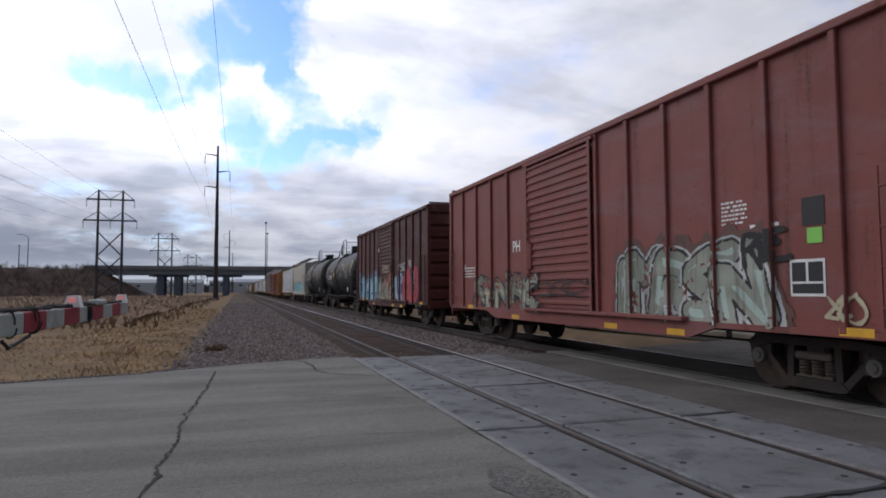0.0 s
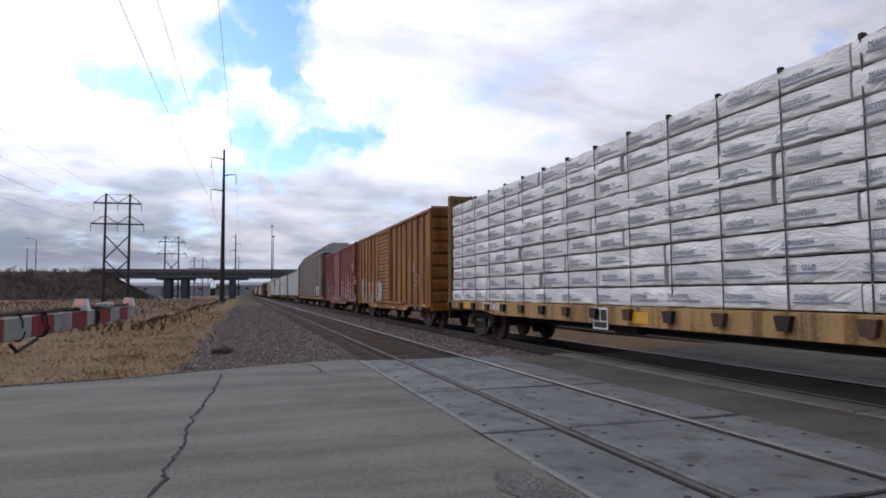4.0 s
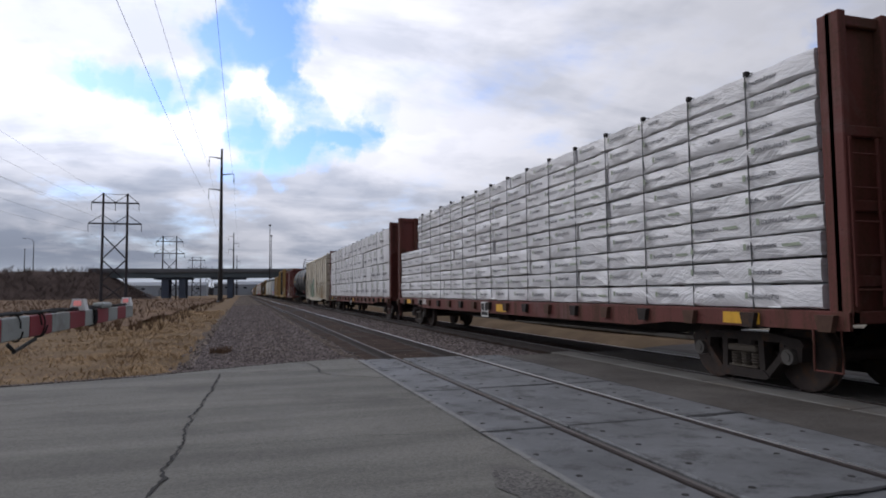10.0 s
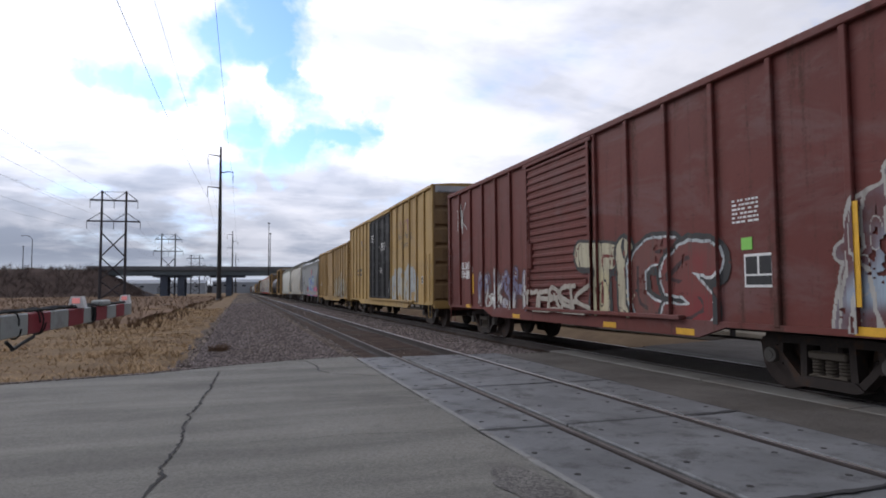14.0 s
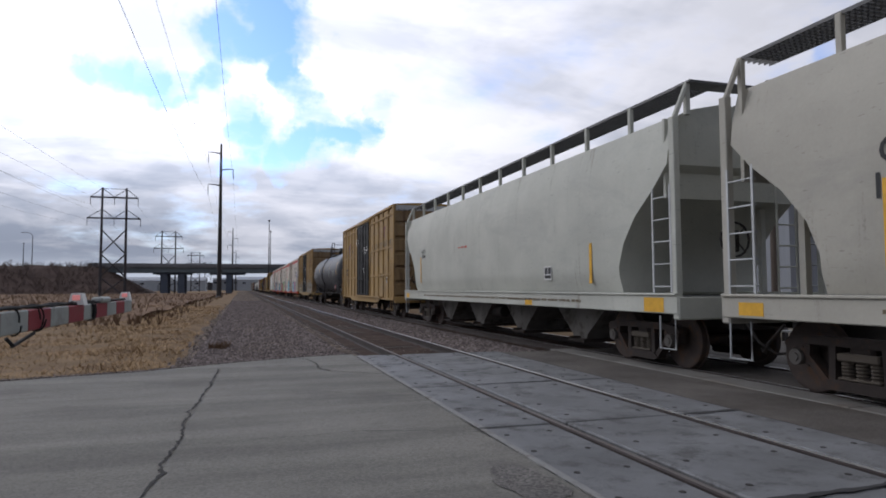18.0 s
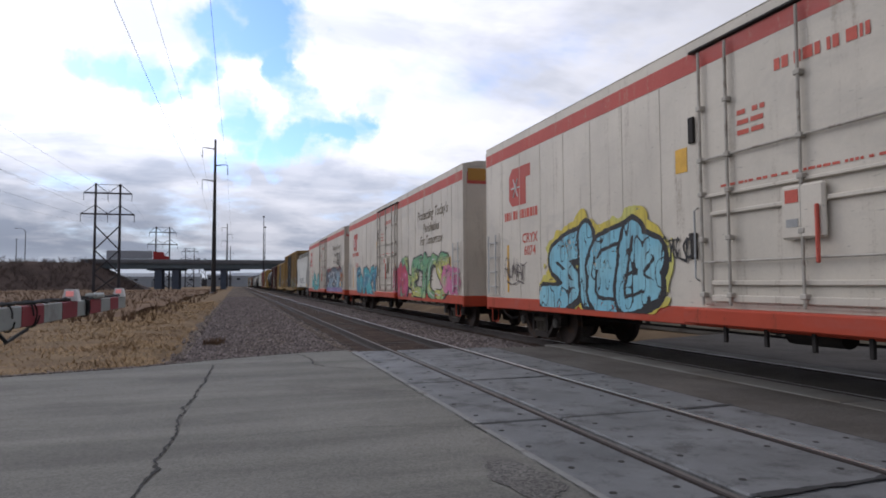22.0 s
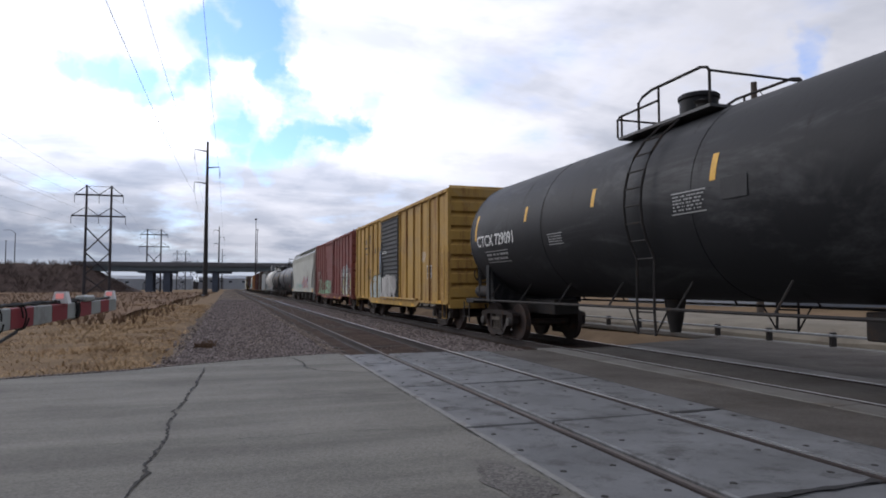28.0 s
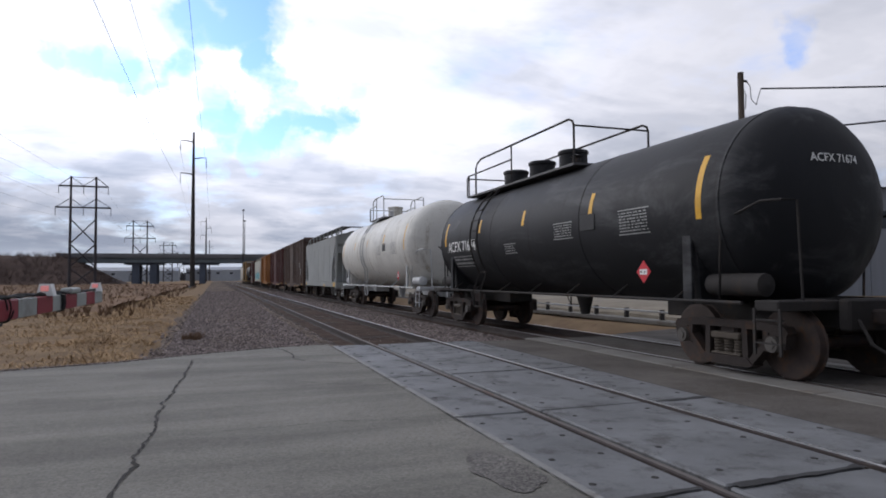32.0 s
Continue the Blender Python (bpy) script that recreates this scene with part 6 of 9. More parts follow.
        for se in (-1, 1):
            y = se * (h - 0.55)
            part("ladder_recess", Shape().box(sx * (b - 0.003), sx * (b + 0.012), y - 0.36, y + 0.36, 1.10, 2.75, 0.005), body, car)
            ladder(car, y, sx * (b + 0.07), 1.15, 2.7, 0.50, 4, galvanised)
            stirrup(car, y, sx * (b - 0.02), sill_mat)
        part("warning_plate", Shape().box(sx * b, sx * (b + 0.008), -h + 1.35, -h + 1.85, 1.30, 1.52), reflector, car, "yellow warning plate")
    for se in (-1, 1):
        part("end_beam", Shape().box(-b, b, se * (h - 0.1), se * (h + 0.03), 0.72, 1.05, 0.02), sill_mat, car)
        part("corner_post", Shape().box(-b - 0.005, -b + 0.12, se * (h - 0.02), se * (h + 0.025), 1.05, top - 0.1, 0.01), body, car)
        part("corner_post", Shape().box(b + 0.005, b - 0.12, se * (h - 0.02), se * (h + 0.025), 1.05, top - 0.1, 0.01), body, car)
        part("end_band", Shape().box(-b + 0.14, b - 0.14, se * (h - 0.004), se * (h + 0.008), top - 0.62, top - 0.25), stripe_mat, car)
        for z in (1.9, 2.7):
            part("end_shelf", Shape().box(-0.6, 0.9, se * h, se * (h + 0.12), z - 0.03, z + 0.03), body, car)
    handwheel(car, -h - 0.16, 2.3, letter_red, 0.15)
    running_gear(car, h, 2.3)
    return car, (lambda y, z: -b - (0.055 if d0 - 0.05 < y < d1 + 0.05 else 0.009)), h

# ---- tank cars ----


def tank(label, length, mat, top=4.2, frame_mat=None, rail_mat=None, group="railway tank cars", domes=1, ladder_at=0.2, platform=(-1.0, 1.4), rail_h=1.0, truck_in=1.15):
    """Cylindrical tank with domed heads on a stub frame, top platform with rails and manway, ladder, side rods and end rails."""
    car = thing("tank_car", label, "tank car", group)
    frame_mat, rail_mat = frame_mat or under_black, rail_mat or under_black
    h = length / 2
    r = min(1.62, (top - 0.98) / 2)
    zc = top - r
    e = 0.52
    prof = [(-h, 0.0), (-h + 0.02, 0.35 * r), (-h + 0.10, 0.64 * r), (-h + 0.24, 0.86 * r), (-h + 0.40, 0.965 * r), (-h + e + 0.08, r), (-h + 2.2, r)]
    prof += [(-h / 3, r), (-0.9, r), (0.9, r), (h / 3, r), (h - 2.2, r), (h - e - 0.08, r), (h - 0.40, 0.965 * r), (h - 0.24, 0.86 * r), (h - 0.10, 0.64 * r), (h - 0.02, 0.35 * r), (h, 0.0)]
    shell = part("shell", Shape().lathe(prof, "y", 56, (0, 0, zc)), mat, car)
    for y in (-h + e + 0.1, -h / 3, h / 3, h - e - 0.1):
        part("weld_band", Shape().lathe([(y - 0.03, r), (y - 0.03, r + 0.007), (y + 0.03, r + 0.007), (y + 0.03, r)], "y", 56, (0, 0, zc)), mat, shell)
    # saddles and end frames
    for s in (-1, 1):
        y = s * (h - 1.35)
        w_ = Shape().prism([(-1.25, 1.0), (1.25, 1.0), (1.36, zc - 0.35), (0.9, zc - r * 0.72), (0.0, zc - r * 0.98), (-0.9, zc - r * 0.72), (-1.36, zc - 0.35)], y - 0.12, y + 0.12, "y")
        part("saddle", w_, mat, car)
        part("end_frame", Shape().box(-1.42, 1.42, s * (h - 0.15) - 0.1, s * (h + 0.35), 0.96, 1.10, 0.015), frame_mat, car)
        part("stub_sill", Shape().box(-0.35, 0.35, s * (h - 3.2), s * (h + 0.55), 0.72, 1.10, 0.02), frame_mat, car)
        part("striker", Shape().box(-0.5, 0.5, s * (h + 0.42), s * (h + 0.60), 0.70, 1.12, 0.03), frame_mat, car)
        for sx in (-1, 1):
            part("end_rail", Shape().tube([(sx * 1.40, s * (h - 0.7), 1.1), (sx * 1.40, s * (h - 0.65), 2.2), (sx * 1.36, s * (h + 0.05), 2.42), (sx * 1.25, s * (h + 0.28), 2.42),
                                           (sx * 1.0, s * (h + 0.3), 2.42), (sx * 0.95, s * (h + 0.3), 1.1)], 0.022, 6), rail_mat, car)
            ladder(car, s * (h + 0.2), sx * 1.46, 0.40, 1.0, 0.42, 2, rail_mat, name="step")
            part("side_strut", Shape().box(sx * 1.36, sx * 1.42, y - 0.10, y + 0.10, 1.0, zc - 0.35, 0.01), galvanised if rail_mat is not under_black else mat, car)
        part("air_reservoir", Shape().lathe([(-0.55, 0.0), (-0.5, 0.16), (0.5, 0.16), (0.55, 0.0)], "y", 12, (-1.15, s * (h - 0.6), 1.30)), frame_mat, car)
    # side rods (handrails) along the bottom of the tank
    for sx in (-1, 1):
        part("side_rail", Shape().tube([(sx * 1.48, -h + 0.2, 1.06), (sx * 1.48, h - 0.2, 1.06)], 0.028, 6), frame_mat if mat is not frame_mat else rail_mat, car)
        for k in range(7):
            y = -h + 1.6 + (length - 3.2) * k / 6
            part("rail_bracket", Shape().tube([(sx * 1.48, y, 1.06), (sx * 1.15, y, zc - r * 0.80)], 0.02, 5), frame_mat, car)
        # ladder up to the platform
        lad = Shape()
        pts = [(sx * math.sqrt(max(0.0, (r + 0.13) ** 2 - (z - zc) ** 2)), z) for z in [zc - 0.9 + k * (r + 0.75) / 8 for k in range(9)]]
        for q in (-0.24, 0.24):
            lad.tube([(sx * 1.5, ladder_at + q, 0.62), (sx * 1.52, ladder_at + q, 1.05)] + [(x, ladder_at + q, z) for x, z in pts], 0.024, 5)
        for x, z in [(sx * 1.5, 0.64), (sx * 1.52, 1.0)] + pts:
            lad.tube([(x, ladder_at - 0.24, z), (x, ladder_at + 0.24, z)], 0.016, 5)
        part("ladder", lad, rail_mat, car)
        # diagonal braces of the ladder foot
        part("ladder_brace", Shape().tube([(sx * 1.48, ladder_at - 0.55, 1.06), (sx * 1.5, ladder_at - 0.24, 0.62)], 0.016, 5).tube([(sx * 1.48, ladder_at + 0.55, 1.06), (sx * 1.5, ladder_at + 0.24, 0.62)], 0.016, 5), rail_mat, car)
    # top platform
    p0, p1 = platform
    plat = part("platform", Shape().box(-0.95, 0.95, p0, p1, top - 0.12, top - 0.07), grating_mat, car)
    z, mid = top - 0.07, (p0 + p1) / 2
    for sx in (-1, 1):
        x = sx * 0.95
        part("platform_rail", Shape().tube([(x, p1 - 0.7, z), (x, p1 - 0.7, z + 0.76 * rail_h), (x, p1 - 0.82, z + 0.88 * rail_h), (x, p1 - 1.1, z + 0.97 * rail_h), (x, p0 + 0.2, z + 0.97 * rail_h),
                                            (x, p0 + 0.05, z + 0.90 * rail_h), (x, p0, z + 0.80 * rail_h), (x, p0, z)], 0.026, 6), rail_mat, plat)
        part("platform_rail", Shape().tube([(x, p1, z), (x, p1, z + 0.54 * rail_h), (x, p1 - 0.08, z + 0.60 * rail_h), (x, mid, z + 0.60 * rail_h)], 0.022, 6), rail_mat, plat)
        for y, q in ((p1 - 0.14, 0.6), (mid, 0.97)):
            part("rail_post", Shape().tube([(x, y, z), (x, y, z + q * rail_h)], 0.022, 5), rail_mat, plat)
    for y, q in ((p0, 0.80), (p1, 0.54)):
        part("platform_rail", Shape().tube([(-0.95, y, z + q * rail_h), (0.95, y, z + q * rail_h)], 0.022, 5), rail_mat, plat)
    for k in range(domes):
        y = (p0 + p1) / 2 + 0.1 + (k - (domes - 1) / 2) * 1.6
        dome = Shape().lathe([(top - 0.15, 0.0), (top - 0.15, 0.34), (top + 0.42, 0.34), (top + 0.44, 0.37), (top + 0.50, 0.37), (top + 0.53, 0.33), (top + 0.54, 0.0)], "z", 20, (0, y, 0))
        part("manway", dome, mat, car)
    part("valve", Shape().lathe([(top - 0.1, 0.0), (top - 0.1, 0.1), (top + 0.2, 0.1), (top + 0.25, 0.15), (top + 0.3, 0.0)], "z", 10, (-0.35, p0 + 0.9, 0)), rail_mat, car)
    part("bottom_outlet", Shape().lathe([(0.55, 0.0), (0.55, 0.10), (0.75, 0.14), (zc - r + 0.08, 0.22), (zc - r + 0.08, 0.0)], "z", 12, (0, 0, 0)), frame_mat, car)
    for s in (-1, 1):
        bogie(car, s * (h - truck_in))
        part("coupler", COUPLER, None, car, at=Matrix.Translation((0, s * (h + 0.55), 0)) @ (Matrix.Identity(4) if s < 0 else pose(0, 0, 0, 0, 0, 180)))
        part("air_hose", Shape().tube([(-0.35, s * (h + 0.6), 0.85), (-0.38, s * (h + 0.8), 0.55), (-0.25, s * (h + 1.0), 0.38), (-0.1, s * (h + 1.2), 0.42)], 0.025, 6), under_black, car)

    def surf(y, z):
        return -math.sqrt(max(0.01, r * r - (z - zc) ** 2)) - 0.004
    # yellow conspicuity strips round the side
    for y, a, c in ((-h + 1.0, -0.2, 0.75), (-h + length * 0.3, 0.15, 0.55), (-h + length * 0.52, 0.15, 0.5), (-h + length * 0.72, 0.15, 0.5), (h - 1.0, -0.1, 0.6)):
        s = Shape()
        n = 6
        for k in range(n):
            za, zb = zc + a + (c - a) * k / n, zc + a + (c - a) * (k + 1) / n
            s.add([(surf(y, za), y + 0.06, za), (surf(y, za), y - 0.06, za), (surf(y, zb), y - 0.06, zb), (surf(y, zb), y + 0.06, zb)], [(0, 1, 2, 3)])
        part("reflector", s, reflector, car, "yellow reflective strip", smooth=False, fix=False)
    return car, surf, h, zc, r


def curved_words(car, words, y, z, size, surf, mat, width=1.0):
    """Lettering bent on to the round tank."""
    ob = lettering(car, words, (0, y, z), size, mat, width=width)
    for v in ob.data.vertices:
        v.co.x = surf(v.co.y, v.co.z) - 0.005
    return ob


def curved_panel(car, y, z, wd, ht, surf, rows=5, seed=0):
    ob = bars(car, (0, y, z), wd, ht, rows, letter_dim, seed=seed)
    for v in ob.data.vertices:
        v.co.x = surf(v.co.y, v.co.z) - 0.005
    fr = Shape()
    for a, b, c, d in ((-wd / 2 - 0.04, wd / 2 + 0.04, ht / 2 + 0.02, ht / 2 + 0.04), (-wd / 2 - 0.04, wd / 2 + 0.04, -ht / 2 - 0.04, -ht / 2 - 0.02)):
        fr.add([(surf(y, z + c) - 0.005, y - a, z + c), (surf(y, z + c) - 0.005, y - b, z + c), (surf(y, z + d) - 0.005, y - b, z + d), (surf(y, z + d) - 0.005, y - a, z + d)], [(0, 1, 2, 3)])
    part("panel_frame", fr, letter_dim, car, smooth=False, fix=False)


def placard(car, y, z, x=-1.46, mat=None):
    """Diamond hazard placard on a bracket; its number is drawn as bars."""
    p = part("placard", Shape().prism([(y - 0.19, z), (y, z - 0.19), (y + 0.19, z), (y, z + 0.19)], x - 0.012, x), mat or placard_red, car, "diamond hazard placard")
    part("placard_band", Shape().box(x - 0.016, x - 0.011, y - 0.10, y + 0.10, z - 0.045, z + 0.045), letter_white, p)
    bars(p, (x - 0.018, y, z), 0.15, 0.06, 1, letter_black, seed=3)


# ---- covered hoppers ----


def hopper(label, length, mat, top=4.22, sill_z=1.05, group="railway covered hopper cars", round_side=False, ledges=True, pockets=3, walk_h=0.54, cut=1.4, seam=0.0, seams=True):
    """Covered hopper: body cut back under both ends, side sill, roof with walkway on legs, hatches, end ladders and outlets."""
    car = thing("covered_hopper", label, "hopper car", group)
    h, b = length / 2, 1.56
    # body: cross-section swept between the sloping ends
    side = [(-h + 0.22, top), (-h + 0.24, 3.45), (-h + cut * 0.36, 3.08), (-h + cut * 0.68, 2.66), (-h + cut * 0.90, 2.22), (-h + cut, 1.80), (-h + cut, sill_z + 0.12)]
    outline = side + [(-p[0], p[1]) for p in reversed(side)]
    if round_side:
        s = Shape()
        ring = []
        zs = [sill_z + 0.18, 1.6, 1.8, 2.22, 2.66, 3.08, 3.45, 3.8, top]
        bulge = [b - 0.10, b - 0.02, b - 0.005, b, b + 0.005, b, b - 0.02, b - 0.07, b - 0.20]

        def ends(z):
            pts = [(sill_z + 0.18, h - cut), (1.8, h - cut), (2.22, h - cut * 0.90), (2.66, h - cut * 0.68), (3.08, h - cut * 0.36), (3.45, h - 0.24), (top, h - 0.22)]
            for (a, p), (c, q) in zip(pts, pts[1:]):
                if z <= c:
                    return p + (q - p) * (z - a) / (c - a)
            return pts[-1][1]
        n = len(zs)
        v = []
        for z, x in zip(zs, bulge):
            e = ends(z)
            v += [(-x, -e, z), (-x, e, z), (x, e, z), (x, -e, z)]
        f = []
        for k in range(n - 1):
            a, c = 4 * k, 4 * k + 4
            f += [(a, a + 1, c + 1, c), (a + 1, a + 2, c + 2, c + 1), (a + 2, a + 3, c + 3, c + 2), (a + 3, a, c, c + 3)]
        f += [(0, 1, 2, 3), tuple(4 * (n - 1) + i for i in range(4))]
        s.add(v, f)
        part("body", s, mat, car)
        roof_b = b - 0.20
    else:
        part("body", Shape().prism(outline, -b, b), mat, car)
        roof_b = b
    part("roof", Shape().prism([(-roof_b, top - 0.02), (-roof_b * 0.75, top + 0.14), (-0.5, top + 0.25), (0.5, top + 0.25), (roof_b * 0.75, top + 0.14), (roof_b, top - 0.02)], -h + 0.24, h - 0.24, "y"), mat, car)
    for sx in (-1, 1):
        sill = part("side_sill", Shape().box(sx * (b - 0.10), sx * (b + 0.015), -h, h, sill_z - 0.16, sill_z + 0.14, 0.012), mat, car)
        part("sill_lip", Shape().box(sx * (b - 0.05), sx * (b + 0.05), -h + 0.02, h - 0.02, sill_z + 0.135, sill_z + 0.175, 0.01), mat, sill)
        if ledges:
            for z in ((top - 0.06, top - 0.20, top - 0.34) if ledges == 3 else (top - 0.10, top - 0.34)):
                part("side_ledge", Shape().box(sx * b, sx * (b + 0.035), -h + 0.25, h - 0.25, z - 0.02, z + 0.02, 0.008), mat, car)
        if seam:
            part("side_ledge", Shape().box(sx * b, sx * (b + 0.014), -h + 0.25, h - 0.25, seam - 0.012, seam + 0.012), mat, car)
        n = int(length / 2.2)
        for k in range(1, n):
            y = -h + length * k / n
            if seams and abs(y) < h - cut - 0.1 and not round_side:
                part("side_seam", Shape().box(sx * b, sx * (b + 0.008), y - 0.015, y + 0.015, sill_z + 0.2, top - 0.5), mat, car)
        # corner posts, ladders and end structure
        for se in (-1, 1):
            y = se * (h - 0.10)
            part("corner_post", Shape().box(sx * (b - 0.12), sx * (b - 0.005), y - 0.07, y + 0.07, sill_z, top - 0.06, 0.012).tube([(sx * (b - 0.06), y, top - 0.12), (sx * (b - 0.35), y, top + walk_h)], 0.045, 6), mat, car)
            ladder(car, se * (h - 0.40), sx * (b - 0.01), sill_z + 0.1, 3.1, 0.48, 5, galvanised)
            stirrup(car, se * (h - 0.32), sx * (b - 0.03), galvanised)
            part("end_brace", Shape().box(sx * 0.9, sx * 1.0, se * (h - 0.9) - 0.05, se * (h - 0.9) + 0.05, 1.1, 2.85), mat, car)
        part("reflector", Shape().box(sx * (b + 0.015), sx * (b + 0.021), -h + 0.35, -h + 0.9, sill_z - 0.14, sill_z + 0.10), reflector, car, "yellow reflective plate")
        part("reflector", Shape().box(sx * (b + 0.015), sx * (b + 0.021), -h + length * 0.3, -h + length * 0.3 + 0.4, sill_z - 0.14, sill_z - 0.02), reflector, car, "yellow reflective plate")
        part("reflector", Shape().box(sx * (b + 0.015), sx * (b + 0.021), h - 0.8, h - 0.35, sill_z - 0.12, sill_z + 0.06), reflector, car, "yellow reflective plate")
        # walkway: grating on legs
        n = int(length / 1.55)
        wk, zt = Shape(), top + walk_h
        for x in (0.62, 0.72, 0.82, 0.92, 1.02, 1.12, 1.22):      # open grating: bearing bars and cross bars
            wk.box(sx * (x - 0.007), sx * (x + 0.007), -h + 0.05, h - 0.05, zt - 0.03, zt + 0.02)
        for k in range(int((length - 0.2) / 0.085)):
            y = -h + 0.1 + k * 0.085
            wk.box(sx * 0.62, sx * 1.22, y - 0.013, y + 0.013, zt - 0.012, zt + 0.018)
        walkway = part("walkway", wk, grating_mat, car, "dark steel grating walkway")
        for k in range(n + 1):
            y = -h + 0.12 + (length - 0.24) * k / n
            part("walkway_leg", Shape().box(sx * 1.17, sx * 1.25, y - 0.045, y + 0.045, top + 0.0, top + walk_h, 0.008), mat, walkway)
    part("end_walk", Shape().box(-1.25, 1.25, -h - 0.02, -h + 0.35, top + walk_h - 0.025, top + walk_h + 0.015), grating_mat, car)
    n = 4
    for k in range(n):
        y = -h + length * (k + 0.5) / n
        part("hatch", Shape().box(-0.5, 0.5, y - 1.2, y + 1.2, top + 0.22, top + 0.34, 0.03), mat, car)
    for se in (-1, 1):
        part("end_sheet", Shape().box(-b + 0.08, b - 0.08, se * (h - 0.42), se * (h - 0.36), 2.9, top - 0.02), mat, car)
        part("end_platform", Shape().box(-b + 0.05, b - 0.05, se * (h - 1.2), se * h, sill_z + 0.08, sill_z + 0.13), grating_mat, car)
        part("end_sill", Shape().box(-b, b, se * (h - 0.14), se * (h + 0.02), sill_z - 0.25, sill_z + 0.12, 0.02), mat, car)
        part("end_ladder", Shape().tube([(0.5, se * (h - 0.06), 1.2), (0.5, se * (h - 0.06), top)], 0.02, 5).tube([(0.9, se * (h - 0.06), 1.2), (0.9, se * (h - 0.06), top)], 0.02, 5), mat, car)
        for k in range(8):
            z = 1.4 + k * 0.36
            part("rung", Shape().tube([(0.5, se * (h - 0.06), z), (0.9, se * (h - 0.06), z)], 0.014, 5), mat, car)
    # discharge pockets, in a darker steel than the body
    span = length - 5.4
    for k in range(pockets):
        y = -span / 2 + span * (k + 0.5) / pockets
        w_ = span / pockets * 0.46
        part("discharge_pocket", Shape().prism([(y - w_, sill_z + 0.1), (y + w_, sill_z + 0.1), (y + 0.34, 0.40), (y + 0.28, 0.26), (y - 0.28, 0.26), (y - 0.34, 0.40)], -0.95, 0.95), pocket_steel, car)
        part("gate", Shape().box(-1.05, 1.05, y - 0.36, y + 0.36, 0.22, 0.30, 0.01).tube([(-1.2, y, 0.32), (1.2, y, 0.32)], 0.035, 6), bogie_iron, car)
    handwheel(car, -h - 0.08, 2.2, under_black, -0.5)
    running_gear(car, h, 1.75, False)
    for s in (-1, 1):
        part("stub_sill", Shape().box(-0.3, 0.3, s * (h - 3.0), s * h, 0.72, 1.05), under_black, car)
    return car, (lambda y, z: -b if not round_side else -b + (0.0 if z > 1.6 else 0.06)), h


# ---- lumber cars ----
rust_iron = surface("rusty_winch_iron", (0.085, 0.045, 0.03), 0.85, vary=0.35, size=0.3)


def wrap_sheet():
    """White woven plastic sheet with stretched diagonal folds and soft creases."""
    mat = bpy.data.materials.new("white_lumber_wrap")
    mat.use_nodes = True
    k = Nodes(mat.node_tree)
    info = k.n("ShaderNodeObjectInfo")
    off = k.n("ShaderNodeCombineXYZ", ins={0: k.math("MULTIPLY", info.outputs["Random"], 9.0), 1: k.math("MULTIPLY", info.outputs["Random"], 31.0), 2: 0.0}).outputs[0]
    where = k.vmath("ADD", k.n("ShaderNodeTexCoord").outputs["Object"], off).outputs[0]
    p = k.n("ShaderNodeSeparateXYZ", ins={0: where}).outputs
    folds = []
    for slope, scale in ((0.55, 1.0), (-0.45, 1.0), (0.12, 1.4)):
        a = k.math("ADD", p[1], k.math("MULTIPLY", p[2], slope))
        b = k.math("SUBTRACT", p[2], k.math("MULTIPLY", p[1], slope))
        v = k.n("ShaderNodeCombineXYZ", ins={0: k.math("MULTIPLY", a, 0.9 * scale), 1: k.math("MULTIPLY", b, 6.5 * scale), 2: slope}).outputs[0]
        n = k.noise(v, 1.3, 3, 0.55, 0.4)
        folds.append(k.math("SUBTRACT", 1.0, k.math("ABSOLUTE", k.math("MULTIPLY", k.math("SUBTRACT", n, 0.5), 3.2)), clamp=True))
    where_on = k.ramp(k.noise(where, 0.7, 2, 0.5), 0.35, 0.65)
    relief = k.math("ADD", k.math("MULTIPLY", folds[0], where_on), k.math("ADD", k.math("MULTIPLY", folds[1], k.math("SUBTRACT", 1.0, where_on)), k.math("MULTIPLY", folds[2], 0.6)))
    tone = k.math("ADD", k.math("MULTIPLY", info.outputs["Random"], 0.12), k.math("ADD", k.math("MULTIPLY", k.noise(where, 1.1, 4, 0.6), 0.22), 0.80))
    base = k.vmath("SCALE", (0.66, 0.65, 0.645))
    k.t.links.new(tone, base.inputs["Scale"])
    bump = k.n("ShaderNodeBump", ins={"Strength": 0.5, "Distance": 0.03, "Height": relief})
    sh = k.n("ShaderNodeBsdfPrincipled", ins={"Base Color": base.outputs[0], "Roughness": 0.36, "Specular IOR Level": 0.4, "Normal": bump.outputs[0]})
    k.n("ShaderNodeOutputMaterial", ins={0: sh.outputs[0]})
    return mat


wrap_white = wrap_sheet()
wrap_print = surface("wrap_print", (0.12, 0.12, 0.125), 0.6, vary=0.2, size=0.3)
wrap_green = surface("wrap_print_green", (0.30, 0.34, 0.25), 0.6, vary=0.2, size=0.3)
wrap_navy = surface("wrap_print_navy", (0.20, 0.21, 0.27), 0.6, vary=0.3, size=0.3)
strap_mat = plain("strap", (0.07, 0.07, 0.07), 0.6)
raw_wood = surface("raw_lumber", (0.40, 0.28, 0.15), 0.8, vary=0.25, size=0.2, stretch=(1, 0.2, 4))
BUNDLES = {}


